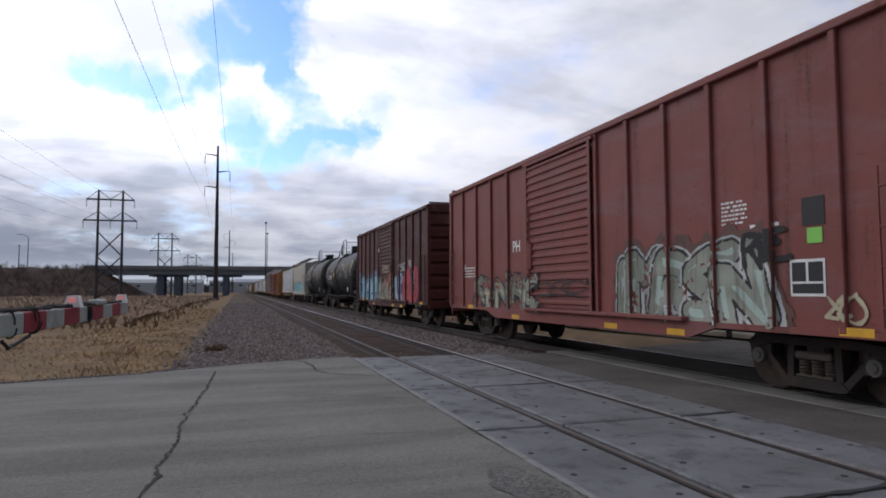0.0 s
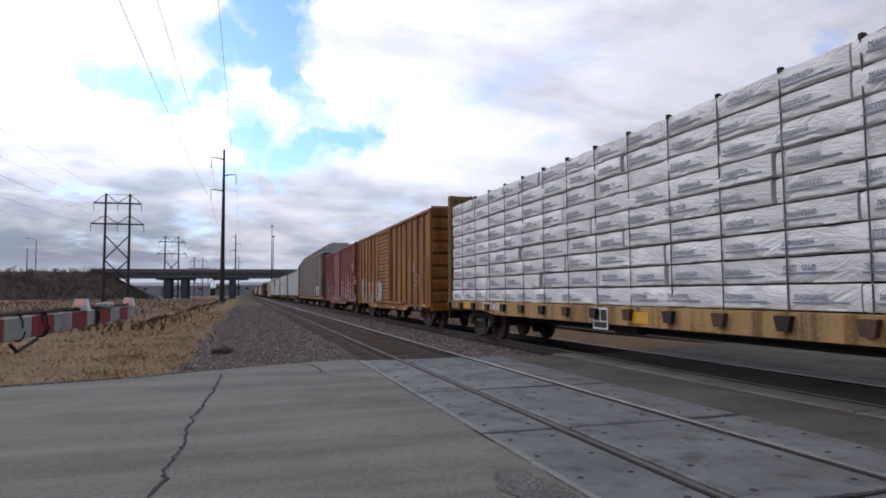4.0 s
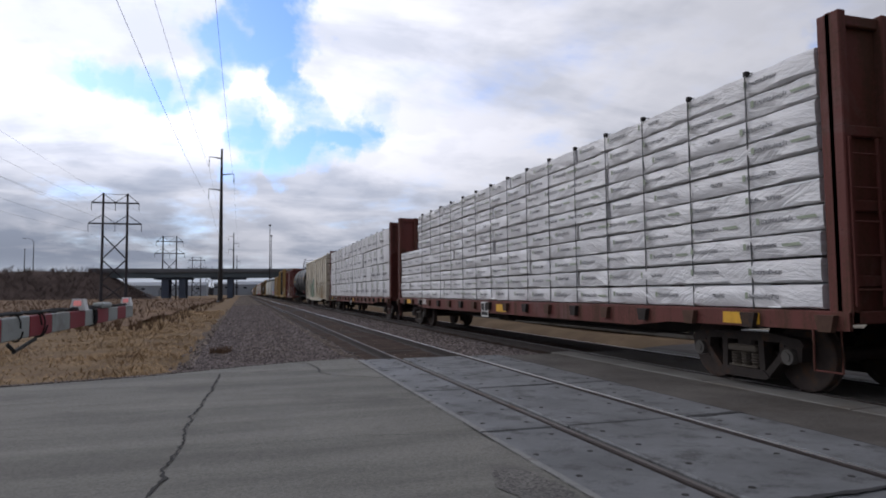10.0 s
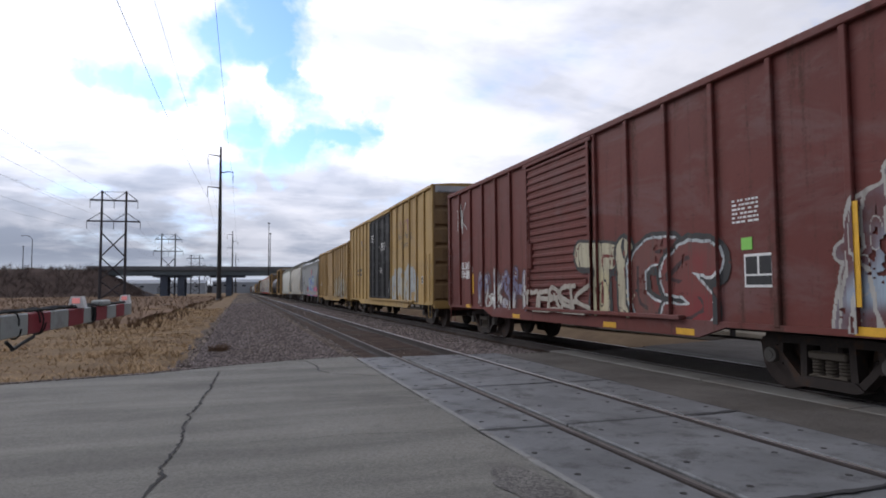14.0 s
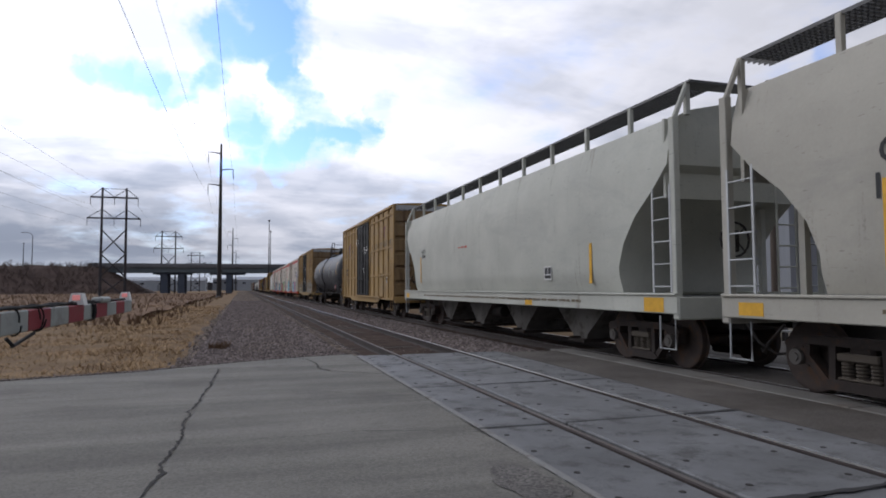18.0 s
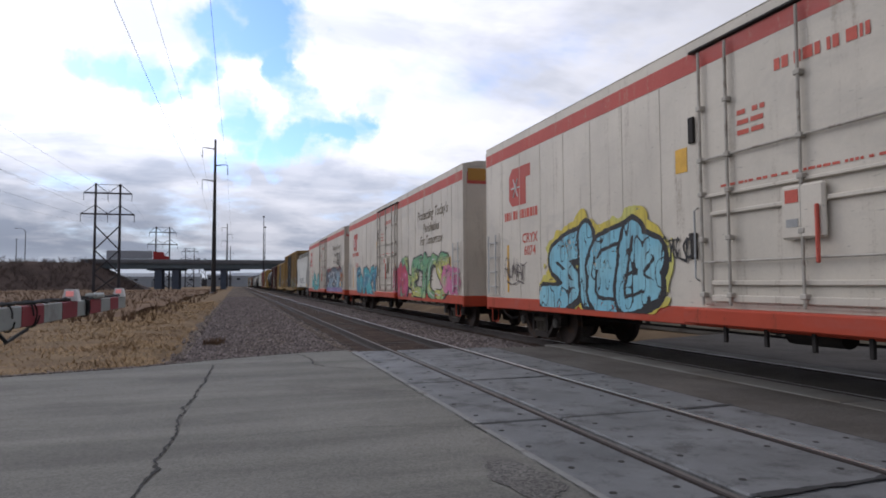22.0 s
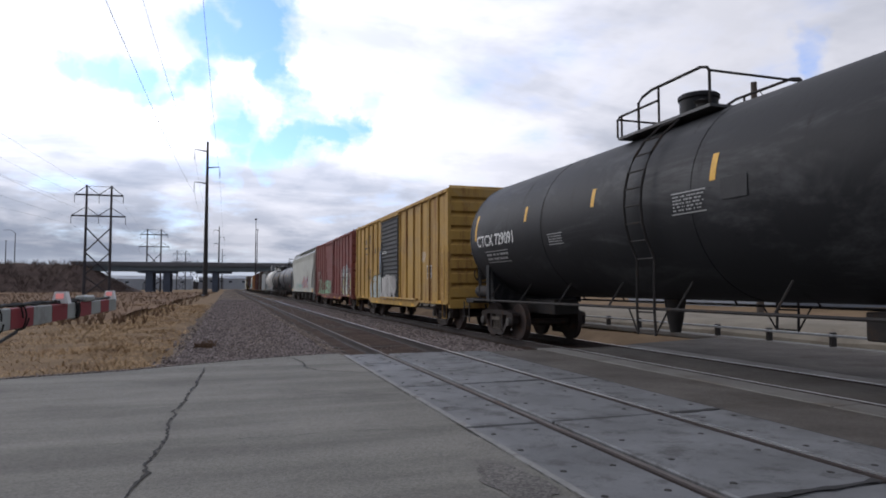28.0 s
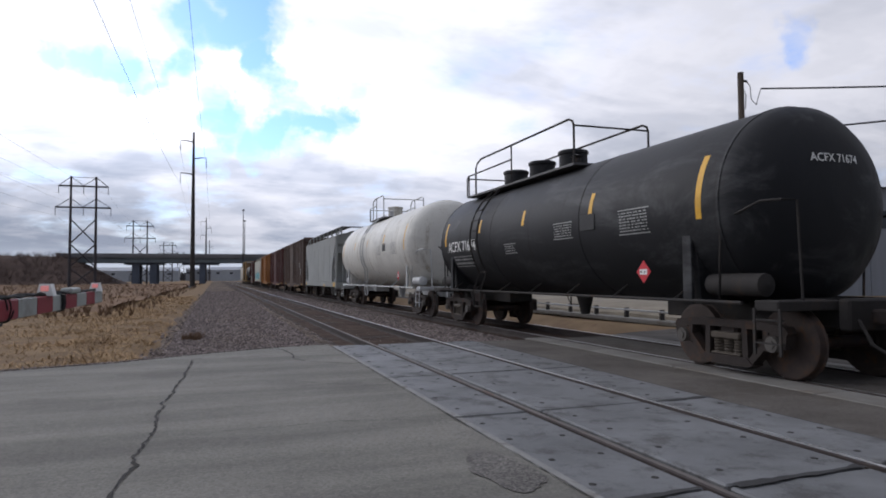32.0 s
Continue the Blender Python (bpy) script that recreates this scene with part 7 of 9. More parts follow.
def bundle_mesh(length, height, marks, navy=False):
    key = (round(length, 2), round(height, 3), marks, navy)
    if key not in BUNDLES:
        rnd = random.Random(int(length * 100 + marks * 7))
        s = Shape()
        n = max(3, int(length / 0.22))
        zs = [0.006, 0.03, height * 0.5, height - 0.045, height - 0.026]
        # softly wrinkled wrapped pack, from x=0 (outer face) inwards
        v, f = [], []
        ring = [(0.02, zs[0]), (0.0, zs[1]), (-0.006, zs[2]), (0.0, zs[3]), (0.025, zs[4]), (1.30, zs[4]), (1.32, zs[3]), (1.32, zs[1]), (1.30, zs[0])]
        m = len(ring)
        for i in range(n + 1):
            y = -length / 2 + 0.012 + (length - 0.024) * i / n
            for k, (x, z) in enumerate(ring):
                jit = rnd.gauss(0, 0.015) if 0 < i < n else 0.012
                v.append((x + (jit if x < 0.1 else -jit), y, z + (rnd.gauss(0, 0.008) if k in (1, 3) else 0)))
        for i in range(n):
            f += [(i * m + k, i * m + (k + 1) % m, (i + 1) * m + (k + 1) % m, (i + 1) * m + k) for k in range(m)]
        f += [tuple(range(m)), tuple(n * m + k for k in range(m))]
        s.add(v, f)
        y = length / 2 - 0.25
        big = height > 0.6

        def mark(kind, a, b, lo, hi, lean=0.0):
            s.mats = kind
            s.add([(-0.026, a + lean, hi), (-0.026, b + lean, hi), (-0.026, b, lo), (-0.026, a, lo)], [(0, 1, 2, 3)])
        while y > -length / 2 + (1.1 if big else 0.7):
            z = height * (0.36 if big else 0.5) + rnd.uniform(-0.02, 0.02)
            wd = 0.95 if big else 0.50
            ht = 0.058 if big else 0.034 if navy else 0.026
            k, first = 0.0, True
            while k < wd:     # solid blocks in place of a word: a tall one, low ones, a hanging one
                q = (0.085 if big else 0.046) * rnd.uniform(0.8, 1.1)
                up, down = (1.7, 1.0) if first else rnd.choice(((1.0, 1.0), (1.0, 1.0), (1.7, 1.0), (1.0, 1.6)))
                if navy:
                    up = down = 1.25
                mark(3 if navy else 1, y - k, y - k - q * 0.28, z - ht * down, z + ht * up)
                mark(3 if navy else 1, y - k - q * 0.72, y - k - q, z - ht, z + ht)
                mark(3 if navy else 1, y - k - q * 0.28, y - k - q * 0.72, *rnd.choice(((z + ht * 0.55, z + ht), (z - ht, z - ht * 0.55), (z - ht * 0.2, z + ht * 0.2))))
                k, first = k + q * 1.22, False
            if navy:
                mark(3, y + 0.03, y - wd - 0.30, z - ht * 2.4, z - ht * 1.7)
            elif big:
                mark(2, y - 0.26, y - 0.36, z + 0.18, z + 0.46, 0.02)
                mark(2, y - 0.36, y - 0.46, z + 0.30, z + 0.44, -0.02)
                mark(2, y - 0.36, y - 0.48, z + 0.16, z + 0.26, 0.06)
            else:
                mark(2, y + 0.09, y + 0.03, z - 0.03, z + 0.06)
                if rnd.random() < 0.5:
                    mark(2, y - wd - 0.12, y - wd - 0.42, z - 0.02, z + 0.02, 0.03)
            y -= 1.5 if big else rnd.uniform(1.0, 1.4)
        BUNDLES[key] = s.mesh("lumber_pack", [wrap_white, wrap_print, wrap_green, wrap_navy])
    return BUNDLES[key]


def centerbeam(label, load_label, length, mat, layers, height, missing=(), seed=0, top=4.75, lengths=(3.66, 4.88, 4.88, 6.1), group="centre-beam lumber cars", navy=False, deck_mat=None):
    """Bulkhead flat car with a centre beam, and its wrapped lumber load as a thing of its own. Returns (car, load)."""
    car = thing("centerbeam_car", label, "flat car", group)
    h = length / 2
    deck_mat = deck_mat or mat
    part("deck", Shape().box(-1.46, 1.46, -h, h, 1.00, 1.15, 0.015), deck_mat, car)
    part("centre_sill", Shape().prism([(-h + 0.1, 1.0), (h - 0.1, 1.0), (h - 3.6, 0.72), (h - 5.5, 0.55), (-h + 5.5, 0.55), (-h + 3.6, 0.72)], -0.3, 0.3), under_black, car)
    n = int(length / 1.22)
    for sx in (-1, 1):
        part("side_sill", Shape().prism([(-h + 0.02, 1.14), (h - 0.02, 1.14), (h - 0.02, 0.92), (h - 3.4, 0.90), (h - 4.4, 0.80), (-h + 4.4, 0.80), (-h + 3.4, 0.90), (-h + 0.02, 0.92)], sx * 1.44, sx * 1.49), deck_mat, car)
        for k in range(n + 1):
            y = -h + 0.3 + (length - 0.6) * k / n
            part("winch", Shape().prism([(y - 0.14, 1.10), (y + 0.14, 1.10), (y + 0.09, 0.90), (y - 0.09, 0.90)], sx * 1.49, sx * 1.57), bogie_iron if k % 2 else rust_iron, car)
        part("reflector", Shape().box(sx * 1.492, sx * 1.5, -h + 1.4, -h + 2.1, 0.94, 1.10), reflector, car)
        part("reflector", Shape().box(sx * 1.492, sx * 1.5, -1.2, -0.5, 0.86, 1.06), reflector, car)
        part("reflector", Shape().box(sx * 1.492, sx * 1.5, h - 2.4, h - 1.8, 0.94, 1.10), reflector, car)
        for se in (-1, 1):
            stirrup(car, se * (h - 0.35), sx * 1.47, mat)
    stencil(car, 0.4, 0.90, 0.55, 0.42, -1.50)
    for se in (-1, 1):
        y = se * (h - 0.16)
        bh = part("bulkhead", Shape().box(-1.46, 1.46, y - 0.03, y + 0.03, 1.15, top), mat, car, "tall steel end bulkhead")
        for x in (-1.40, -0.72, 0.0, 0.72, 1.40):
            part("bulkhead_post", Shape().box(x - 0.06, x + 0.06, y - 0.16, y + 0.16, 1.0, top, 0.015), mat, bh)
        for z in (1.5, 2.4, 3.3, top - 0.1):
            part("bulkhead_beam", Shape().box(-1.40, 1.40, y - 0.10, y + 0.10, z - 0.07, z + 0.07, 0.015), mat, bh)
        ladder(car, se * (h + 0.02), -1.4, 1.2, 3.2, 0.42, 5, mat, True)
    part("top_chord", Shape().box(-0.12, 0.12, -h + 0.3, h - 0.3, top - 0.22, top - 0.04, 0.02), mat, car)
    m = int(length / 2.4)
    for k in range(1, m):
        y = -h + length * k / m
        part("beam_post", Shape().box(-0.05, 0.05, y - 0.12, y + 0.12, 1.15, top - 0.2), mat, car)
    running_gear(car, h, 2.2, False)
    load = thing("lumber_load", load_label, "lumber", "lumber loads")
    rnd = random.Random(seed)
    ht = height / layers
    for k in range(layers):
        z = 1.165 + k * ht
        for sx in (-1, 1):
            y, i = -h + 0.40, 0
            while y < h - 0.9:
                l = rnd.choice(lengths) if sx < 0 else 4.88
                rem = h - 0.38 - y
                l = rem if rem - l < 1.0 else l
                if sx < 0:
                    for a, b, c_ in missing:
                        if (c_ <= k if c_ >= 0 else k == -c_ - 1):
                            if y < a - 0.05 < y + l:
                                l = max(1.0, a - y)
                            elif a - 0.06 <= y < b < y + l:
                                l = max(1.0, b - y)
                if l < 0.3:
                    break
                yc = y + l / 2
                gone = sx < 0 and any(a <= yc <= b and 0 <= c <= k for a, b, c in missing) or sx < 0 and any(a <= yc <= b and k == -c - 1 for a, b, c in missing)
                if not gone:
                    short = rnd.choice((0.0, 0.0, 0.03, 0.12))
                    me = bundle_mesh(l - short, ht, i % 2, navy)
                    at = Matrix.Translation((sx * 1.42 + rnd.uniform(-0.022, 0.022), yc, z)) @ pose(0, 0, 0, rnd.uniform(-0.12, 0.12), 0, rnd.uniform(-0.25, 0.25)) @ (Matrix.Identity(4) if sx < 0 else pose(0, 0, 0, 0, 0, 180))
                    part("lumber_pack", me, None, load, at=at)
                y += l
                i += 1
    n = int(length / (1.22 if ht < 0.5 else 1.6))
    for sx in (-1,):
        for k in range(1, n):
            y = -h + 0.3 + (length - 0.6) * k / n
            if sx < 0 and any(a - 0.2 <= y <= b + 0.2 for a, b, c in missing):
                continue
            part("strap", Shape().box(sx * 1.440, sx * 1.450, y - 0.011, y + 0.011, 1.12, 1.165 + height).box(sx * 0.2, sx * 1.44, y - 0.014, y + 0.014, 1.165 + height, 1.175 + height), strap_mat, load)
            part("corner_guard", Shape().box(sx * 1.38, sx * 1.455, y - 0.035, y + 0.035, 1.11 + height, 1.185 + height, 0.01), under_black, load)
    return car, load


# ---- autorack ----


def autorack(label, length, panel_mat, post_mat, deck_mat, roof_mat):
    car = thing("autorack", label, "autorack")
    h, b, top = length / 2, 1.50, 5.02
    z0 = 1.12
    part("deck_frame", Shape().box(-1.48, 1.48, -h, h, 0.86, 1.10, 0.02), deck_mat, car, "mustard deck frame")
    posts = (-11.9, -9.05, -7.07, -4.2, -1.42, 1.39, 4.14, 7.07, 9.05, 11.9)
    prof, z = [(0, z0 + 0.02)], z0 + 0.12
    while z < top - 0.85:                   # sheets of seven ribs with a flat strip between
        for k in range(7):
            prof += [(0, z), (-0.020, z + 0.03), (-0.020, z + 0.07), (0, z + 0.10)]
            z += 0.115
        prof.append((0, z + 0.11))
        z += 0.13
    prof.append((0, top - 0.02))
    for sx in (-1, 1):
        turn = Matrix.Identity(4) if sx < 0 else pose(0, 0, 0, 0, 0, 180)
        for y0, y1 in zip(posts, posts[1:]):
            half = (y1 - y0) / 2 - 0.08
            p = part("side_panel", Shape().sheet(prof, -half, half, 0.012).mesh("side_panel", panel_mat), None, car, at=Matrix.Translation((sx * b, (y0 + y1) / 2, 0)) @ turn)
            dots, rnd = Shape(), random.Random(int(y0 * 10))
            for r in range(6):
                for q in range(3):
                    for m in (0, 1):
                        yy, zz = -half * 0.8 + q * half * 0.8 + rnd.uniform(-0.05, 0.05), z0 + 0.40 + r * 0.58 + m * 0.16
                        dots.box(-0.030, -0.018, yy, yy + 0.03, zz, zz + 0.035)
            part("perforations", dots, under_black, p, smooth=False)
            for zz in (z0 + 0.6, z0 + 1.4, z0 + 2.2, z0 + 3.0):
                part("panel_clip", Shape().box(-0.045, -0.005, half - 0.03, half + 0.02, zz, zz + 0.05), post_mat, p)
        for y in posts:
            part("side_post", Shape().box(sx * (b - 0.05), sx * (b + 0.075), y - 0.095, y + 0.095, 1.05, top, 0.012).prism([(y - 0.17, 1.05), (y + 0.17, 1.05), (y + 0.10, 1.55), (y - 0.10, 1.55)], sx * (b - 0.04), sx * (b + 0.085)).box(
                sx * (b - 0.05), sx * (b + 0.08), y - 0.22, y + 0.22, top - 0.12, top - 0.02, 0.01), post_mat, car, "mauve-brown side post")
        part("inner_wall", Shape().box(sx * (b - 0.06), sx * (b - 0.04), -h + 0.8, h - 0.8, z0, top), panel_mat, car)
        for se in (-1, 1):
            y = se * (h - 0.40)
            part("end_cheek", Shape().box(sx * (b - 0.06), sx * (b + 0.06), y - 0.42, y + 0.42, 1.08, top - 0.1, 0.02), post_mat, car, "brown end panel")
            ladder(car, se * (h - 0.16), sx * (b + 0.12), 1.1, 4.9, 0.40, 9, post_mat)
        part("eave", Shape().box(sx * (b - 0.08), sx * (b + 0.06), -h + 0.1, h - 0.1, top - 0.06, top + 0.04, 0.012), post_mat, car)
        for y in (-h + 2.6, -h + 10, h - 9, h - 3):
            part("reflector", Shape().box(sx * 1.482, sx * 1.49, y - 0.45, y + 0.45, 0.98, 1.06), reflector, car)
        for k in range(9):
            y = -h + 1.5 + k * (length - 3) / 8
            part("jack_pad", Shape().box(sx * 1.48, sx * 1.54, y - 0.12, y + 0.12, 0.80, 1.02, 0.015), deck_mat, car)
    pts = [(-b, top), (-b + 0.06, top + 0.12), (-1.05, top + 0.76), (-0.6, top + 0.92), (0.6, top + 0.92), (1.05, top + 0.76), (b - 0.06, top + 0.12), (b, top)]
    roof = Shape().prism(pts, -h + 0.25, h - 0.25, "y")
    for k in range(int((length - 0.8) / 0.26)):
        y = -h + 0.4 + k * 0.26
        roof.sheet([(p[0] * 1.001, p[1] + 0.002) for p in pts[1:-1]], y - 0.02, y + 0.02, 0.012)
    part("roof", roof, roof_mat, car)
    for se in (-1, 1):
        y = se * (h - 0.2)
        part("end_door", Shape().box(-b + 0.1, 0, y - 0.05, y + 0.05, 1.1, top - 0.15, 0.02), post_mat, car)
        part("end_door", Shape().box(0.02, b - 0.1, y - 0.05, y + 0.05, 1.1, top - 0.15, 0.02), post_mat, car)
        part("gable", Shape().prism([(p * 0.985, q - 0.02) for p, q in pts], se * (h - 0.24), se * (h - 0.14), "y"), plain("gable_paint", (0.42, 0.44, 0.46), 0.5), car, "pale grey gable panel")
    running_gear(car, h, 3.0, True, 0.6)
    return car, (lambda y, z: -b - 0.04), h

# ---- the train, from its leading car to its tail ----
red_oxide = paint("oxide_red_paint", (0.205, 0.066, 0.056), 0.30, dirt=(0.10, 0.05, 0.035))
# rust, plus the shade of ends turned from the sun, in one colour
shaded_rusty_end = paint("shaded_rusty_end_paint", (0.215, 0.142, 0.070), 0.55, dirt=(0.075, 0.045, 0.03))
red_door = paint("faded_door_red", (0.215, 0.078, 0.068), 0.3, dirt=(0.10, 0.05, 0.04))
red_dark = paint("dark_red_paint", (0.072, 0.020, 0.018), 0.40, dirt=(0.055, 0.03, 0.025))
red_bright = paint("faded_red_paint", (0.225, 0.064, 0.052), 0.35, dirt=(0.09, 0.045, 0.035))
red_brown = paint("brown_red_paint", (0.128, 0.036, 0.029), 0.35, dirt=(0.07, 0.035, 0.026))
brown_dark = paint("dark_brown_paint", (0.070, 0.045, 0.036), 0.45)
orange_rust = paint("rusty_orange_paint", (0.30, 0.125, 0.030), 0.62, dirt=(0.11, 0.045, 0.02))
pool_yellow = paint("weathered_yellow_paint", (0.37, 0.245, 0.088), 0.40, dirt=(0.17, 0.10, 0.045))
pool_dark = paint("rusty_yellow_paint", (0.29, 0.185, 0.068), 0.36, dirt=(0.12, 0.07, 0.035))
pool_tan = paint("faded_tan_paint", (0.335, 0.218, 0.086), 0.40, dirt=(0.16, 0.10, 0.05))
rail_yellow = paint("yellow_paint", (0.41, 0.255, 0.068), 0.50, dirt=(0.20, 0.10, 0.045))
deck_yellow = paint("yellow_deck_paint", (0.37, 0.225, 0.085), 0.62, dirt=(0.13, 0.07, 0.035))
mustard = paint("mustard_paint", (0.235, 0.145, 0.042), 0.66, dirt=(0.06, 0.036, 0.022))
lumber_red = paint("lumber_car_red", (0.125, 0.040, 0.033), 0.55, dirt=(0.075, 0.04, 0.025))
door_black = paint("black_door_paint", (0.011, 0.0115, 0.0125), 0.30, dirt=(0.045, 0.037, 0.032))
door_grey = paint("grey_door_paint", (0.046, 0.048, 0.049), 0.30, dirt=(0.13, 0.12, 0.11))
tank_black = paint("tank_black_paint", (0.014, 0.0145, 0.016), 0.25, rough=0.58, dirt=(0.026, 0.024, 0.023))
tank_grey = paint("tank_dark_grey_paint", (0.054, 0.057, 0.062), 0.35, rough=0.45, dirt=(0.035, 0.033, 0.033))
tank_white = paint("tank_white_paint", (0.58, 0.57, 0.52), 0.35, rough=0.5, dirt=(0.26, 0.22, 0.16))
hop_grey = paint("hopper_grey_paint", (0.245, 0.255, 0.245), 0.2, dirt=(0.13, 0.125, 0.115))
hop_pale = paint("hopper_pale_paint", (0.37, 0.353, 0.300), 0.2, dirt=(0.22, 0.205, 0.17))
hop_white = paint("hopper_white_paint", (0.53, 0.53, 0.49), 0.2, dirt=(0.28, 0.27, 0.24))
hop_green = paint("hopper_pale_green_paint", (0.43, 0.435, 0.38), 0.2, dirt=(0.25, 0.24, 0.2))
reefer_cream = paint("cream_white_paint", (0.58, 0.535, 0.43), 0.38, dirt=(0.25, 0.14, 0.065))
cryo_white = paint("insulated_white_paint", (0.555, 0.505, 0.425), 0.34, rough=0.4, dirt=(0.36, 0.31, 0.25))
cryo_red = paint("faded_band_red", (0.45, 0.085, 0.070), 0.35, dirt=(0.40, 0.26, 0.2))
sill_red = paint("sill_orange_red", (0.40, 0.058, 0.028), 0.35, dirt=(0.2, 0.05, 0.03))
rack_panel = surface("galvanised_rack_panel", (0.150, 0.138, 0.118), 0.6, metal=0.1, vary=0.22, size=1.6, grain=14, stain=(0.10, 0.085, 0.06), stain_amount=0.45, stain_size=0.6, streak=True)
rack_brown = paint("rack_brown_paint", (0.135, 0.068, 0.060), 0.35)
rack_roof = surface("galvanised_roof", (0.235, 0.205, 0.195), 0.55, metal=0.2, vary=0.2, size=1.2)
SPEED, GAIN = 21.785, 0.0089      # metres a second half way, and its slow rise


def run(t):
    """Distance that the train has gone at t, counted from half way."""
    return SPEED * (t - 16) + GAIN * (t - 16) ** 2


train = []                        # (thing, place along the train)


def couple(car, front, rear):
    train.append((car, (front + rear) / 2))


def old_box(front, rear, label, mat, marks=None, panel=None, **kw):
    car, surf, h = boxcar(label, rear - front, mat, **kw)
    couple(car, front, rear)
    for y in (-h + 1.0, -h + 4.2, -1.8, 2.6, h - 2.0):
        part("reflector", Shape().box(-1.570, -1.563, y - 0.22, y + 0.22, 0.70 if abs(y) < h - 3.5 else 0.88, 0.80 if abs(y) < h - 3.5 else 0.98), reflector, car, "yellow reflective plate")
    if marks:
        bars(car, (-1.519, h - 1.7, 1.95), 1.1, 0.34, 4, letter_white, seed=len(train))
    py, pz = panel or (-h + 2.2, 1.95)
    stencil(car, py, pz, 0.52, 0.46, -1.519)
    bars(car, (-1.519, -h + 2.9, 2.5), 0.5, 0.36, 6, letter_white, seed=len(train) + 40)
    return car, surf, h


# leading boxcars
c, sf, h = old_box(-341.6, -325.8, "weathered red boxcar with grey and white graffiti along its lower side", red_oxide, True, panel=(-6.22, 1.56))
OLIVE_GREY = (0.20, 0.215, 0.17)
spray(c, "IMRSN", -1.75, 0.86, 3.75, 1.0, sf, ((0.32, can((0.09, 0.055, 0.045), (0.13, 0.07, 0.06))), (0.20, can(WHITE_S, SILVER)), (0.17, can(BLACK_S)), (0.135, can((0.34, 0.36, 0.30), OLIVE_GREY)), (0.05, can((0.42, 0.52, 0.46)))), 3)
spray(c, "SHNAK", 5.6, 0.95, 4.3, 0.75, sf, ((0.17, can(BLACK_S)), (0.12, can((0.26, 0.27, 0.22), OLIVE_GREY)), (0.04, can(CREAM))), 5, wear=0.9)
spray(c, "XO", -6.5, 1.0, 0.5, 0.35, sf, ((0.022, can(CREAM)),), 8)
spray(c, "MKO", 1.4, 1.35, 2.4, 0.3, sf, ((0.016, can(BLACK_S)),), 9)
spray(c, "RSE", -5.2, 1.75, 0.7, 0.45, sf, ((0.04, can(BLACK_S)),), 10)
lettering(c, "PH", (-1.519, 2.6, 2.5), 0.4, letter_white)
part("patch", Shape().box(-1.523, -1.515, -6.50, -6.17, 2.20, 2.55), letter_black, c, "black painted patch")
part("tag", Shape().box(-1.526, -1.516, -6.46, -6.24, 1.98, 2.17), tag_green, c, "green paper tag")
bars(c, (-1.519, -5.55, 2.22), 0.5, 0.20, 2, letter_white, seed=77)
lettering(c, "341", (-1.519, 6.6, 2.1), 0.26, letter_white)

c, sf, h = old_box(-323.2, -308.2, "dark red boxcar with blue and white graffiti", red_dark, True, door_at=-0.2)
spray(c, "WISER", 6.4, 0.95, 4.8, 1.0, sf, ((0.34, can((0.12, 0.28, 0.36), (0.14, 0.14, 0.28))), (0.19, can((0.05, 0.09, 0.16))), (0.15, can((0.16, 0.42, 0.52), PALE_BLUE)), (0.06, can(WHITE_S))), 7)
spray(c, "MKLSMRE", 1.4, 1.0, 3.1, 0.75, sf, ((0.31, can((0.09, 0.15, 0.14), (0.22, 0.07, 0.05))), (0.13, can((0.30, 0.38, 0.33), (0.30, 0.20, 0.12))), (0.09, can((0.10, 0.16, 0.13), (0.24, 0.08, 0.06))), (0.04, can(CREAM))), 9, wear=1.0)
spray(c, "U", -2.25, 0.98, 0.75, 0.85, sf, ((0.20, can((0.05, 0.08, 0.16))), (0.165, can((0.14, 0.27, 0.45), PALE_BLUE))), 11, wear=0.2)
spray(c, "O", -3.05, 0.98, 0.72, 0.9, sf, ((0.20, can((0.06, 0.06, 0.14))), (0.165, can((0.33, 0.33, 0.46)))), 12, wear=0.2)
spray(c, "OU", -3.75, 0.98, 1.9, 1.0, sf, ((0.24, can((0.14, 0.03, 0.04))), (0.21, can((0.42, 0.07, 0.07), RED_S)), (0.05, can((0.10, 0.03, 0.03)))), 13, wear=0.2)
spray(c, "DMBK", 0.1, 2.3, 1.5, 0.28, sf, ((0.018, can(CREAM)),), 12)
spray(c, "VAISO", -2.75, 2.3, 1.2, 0.28, sf, ((0.022, can(WHITE_S)),), 14)
part("patch", Shape().box(-1.640, -1.632, 0.9, 1.1, 3.30, 3.42), letter_white, c, "white sticker")
bars(c, (-1.519, 1.75, 2.3), 0.35, 0.9, 5, letter_white, seed=78)


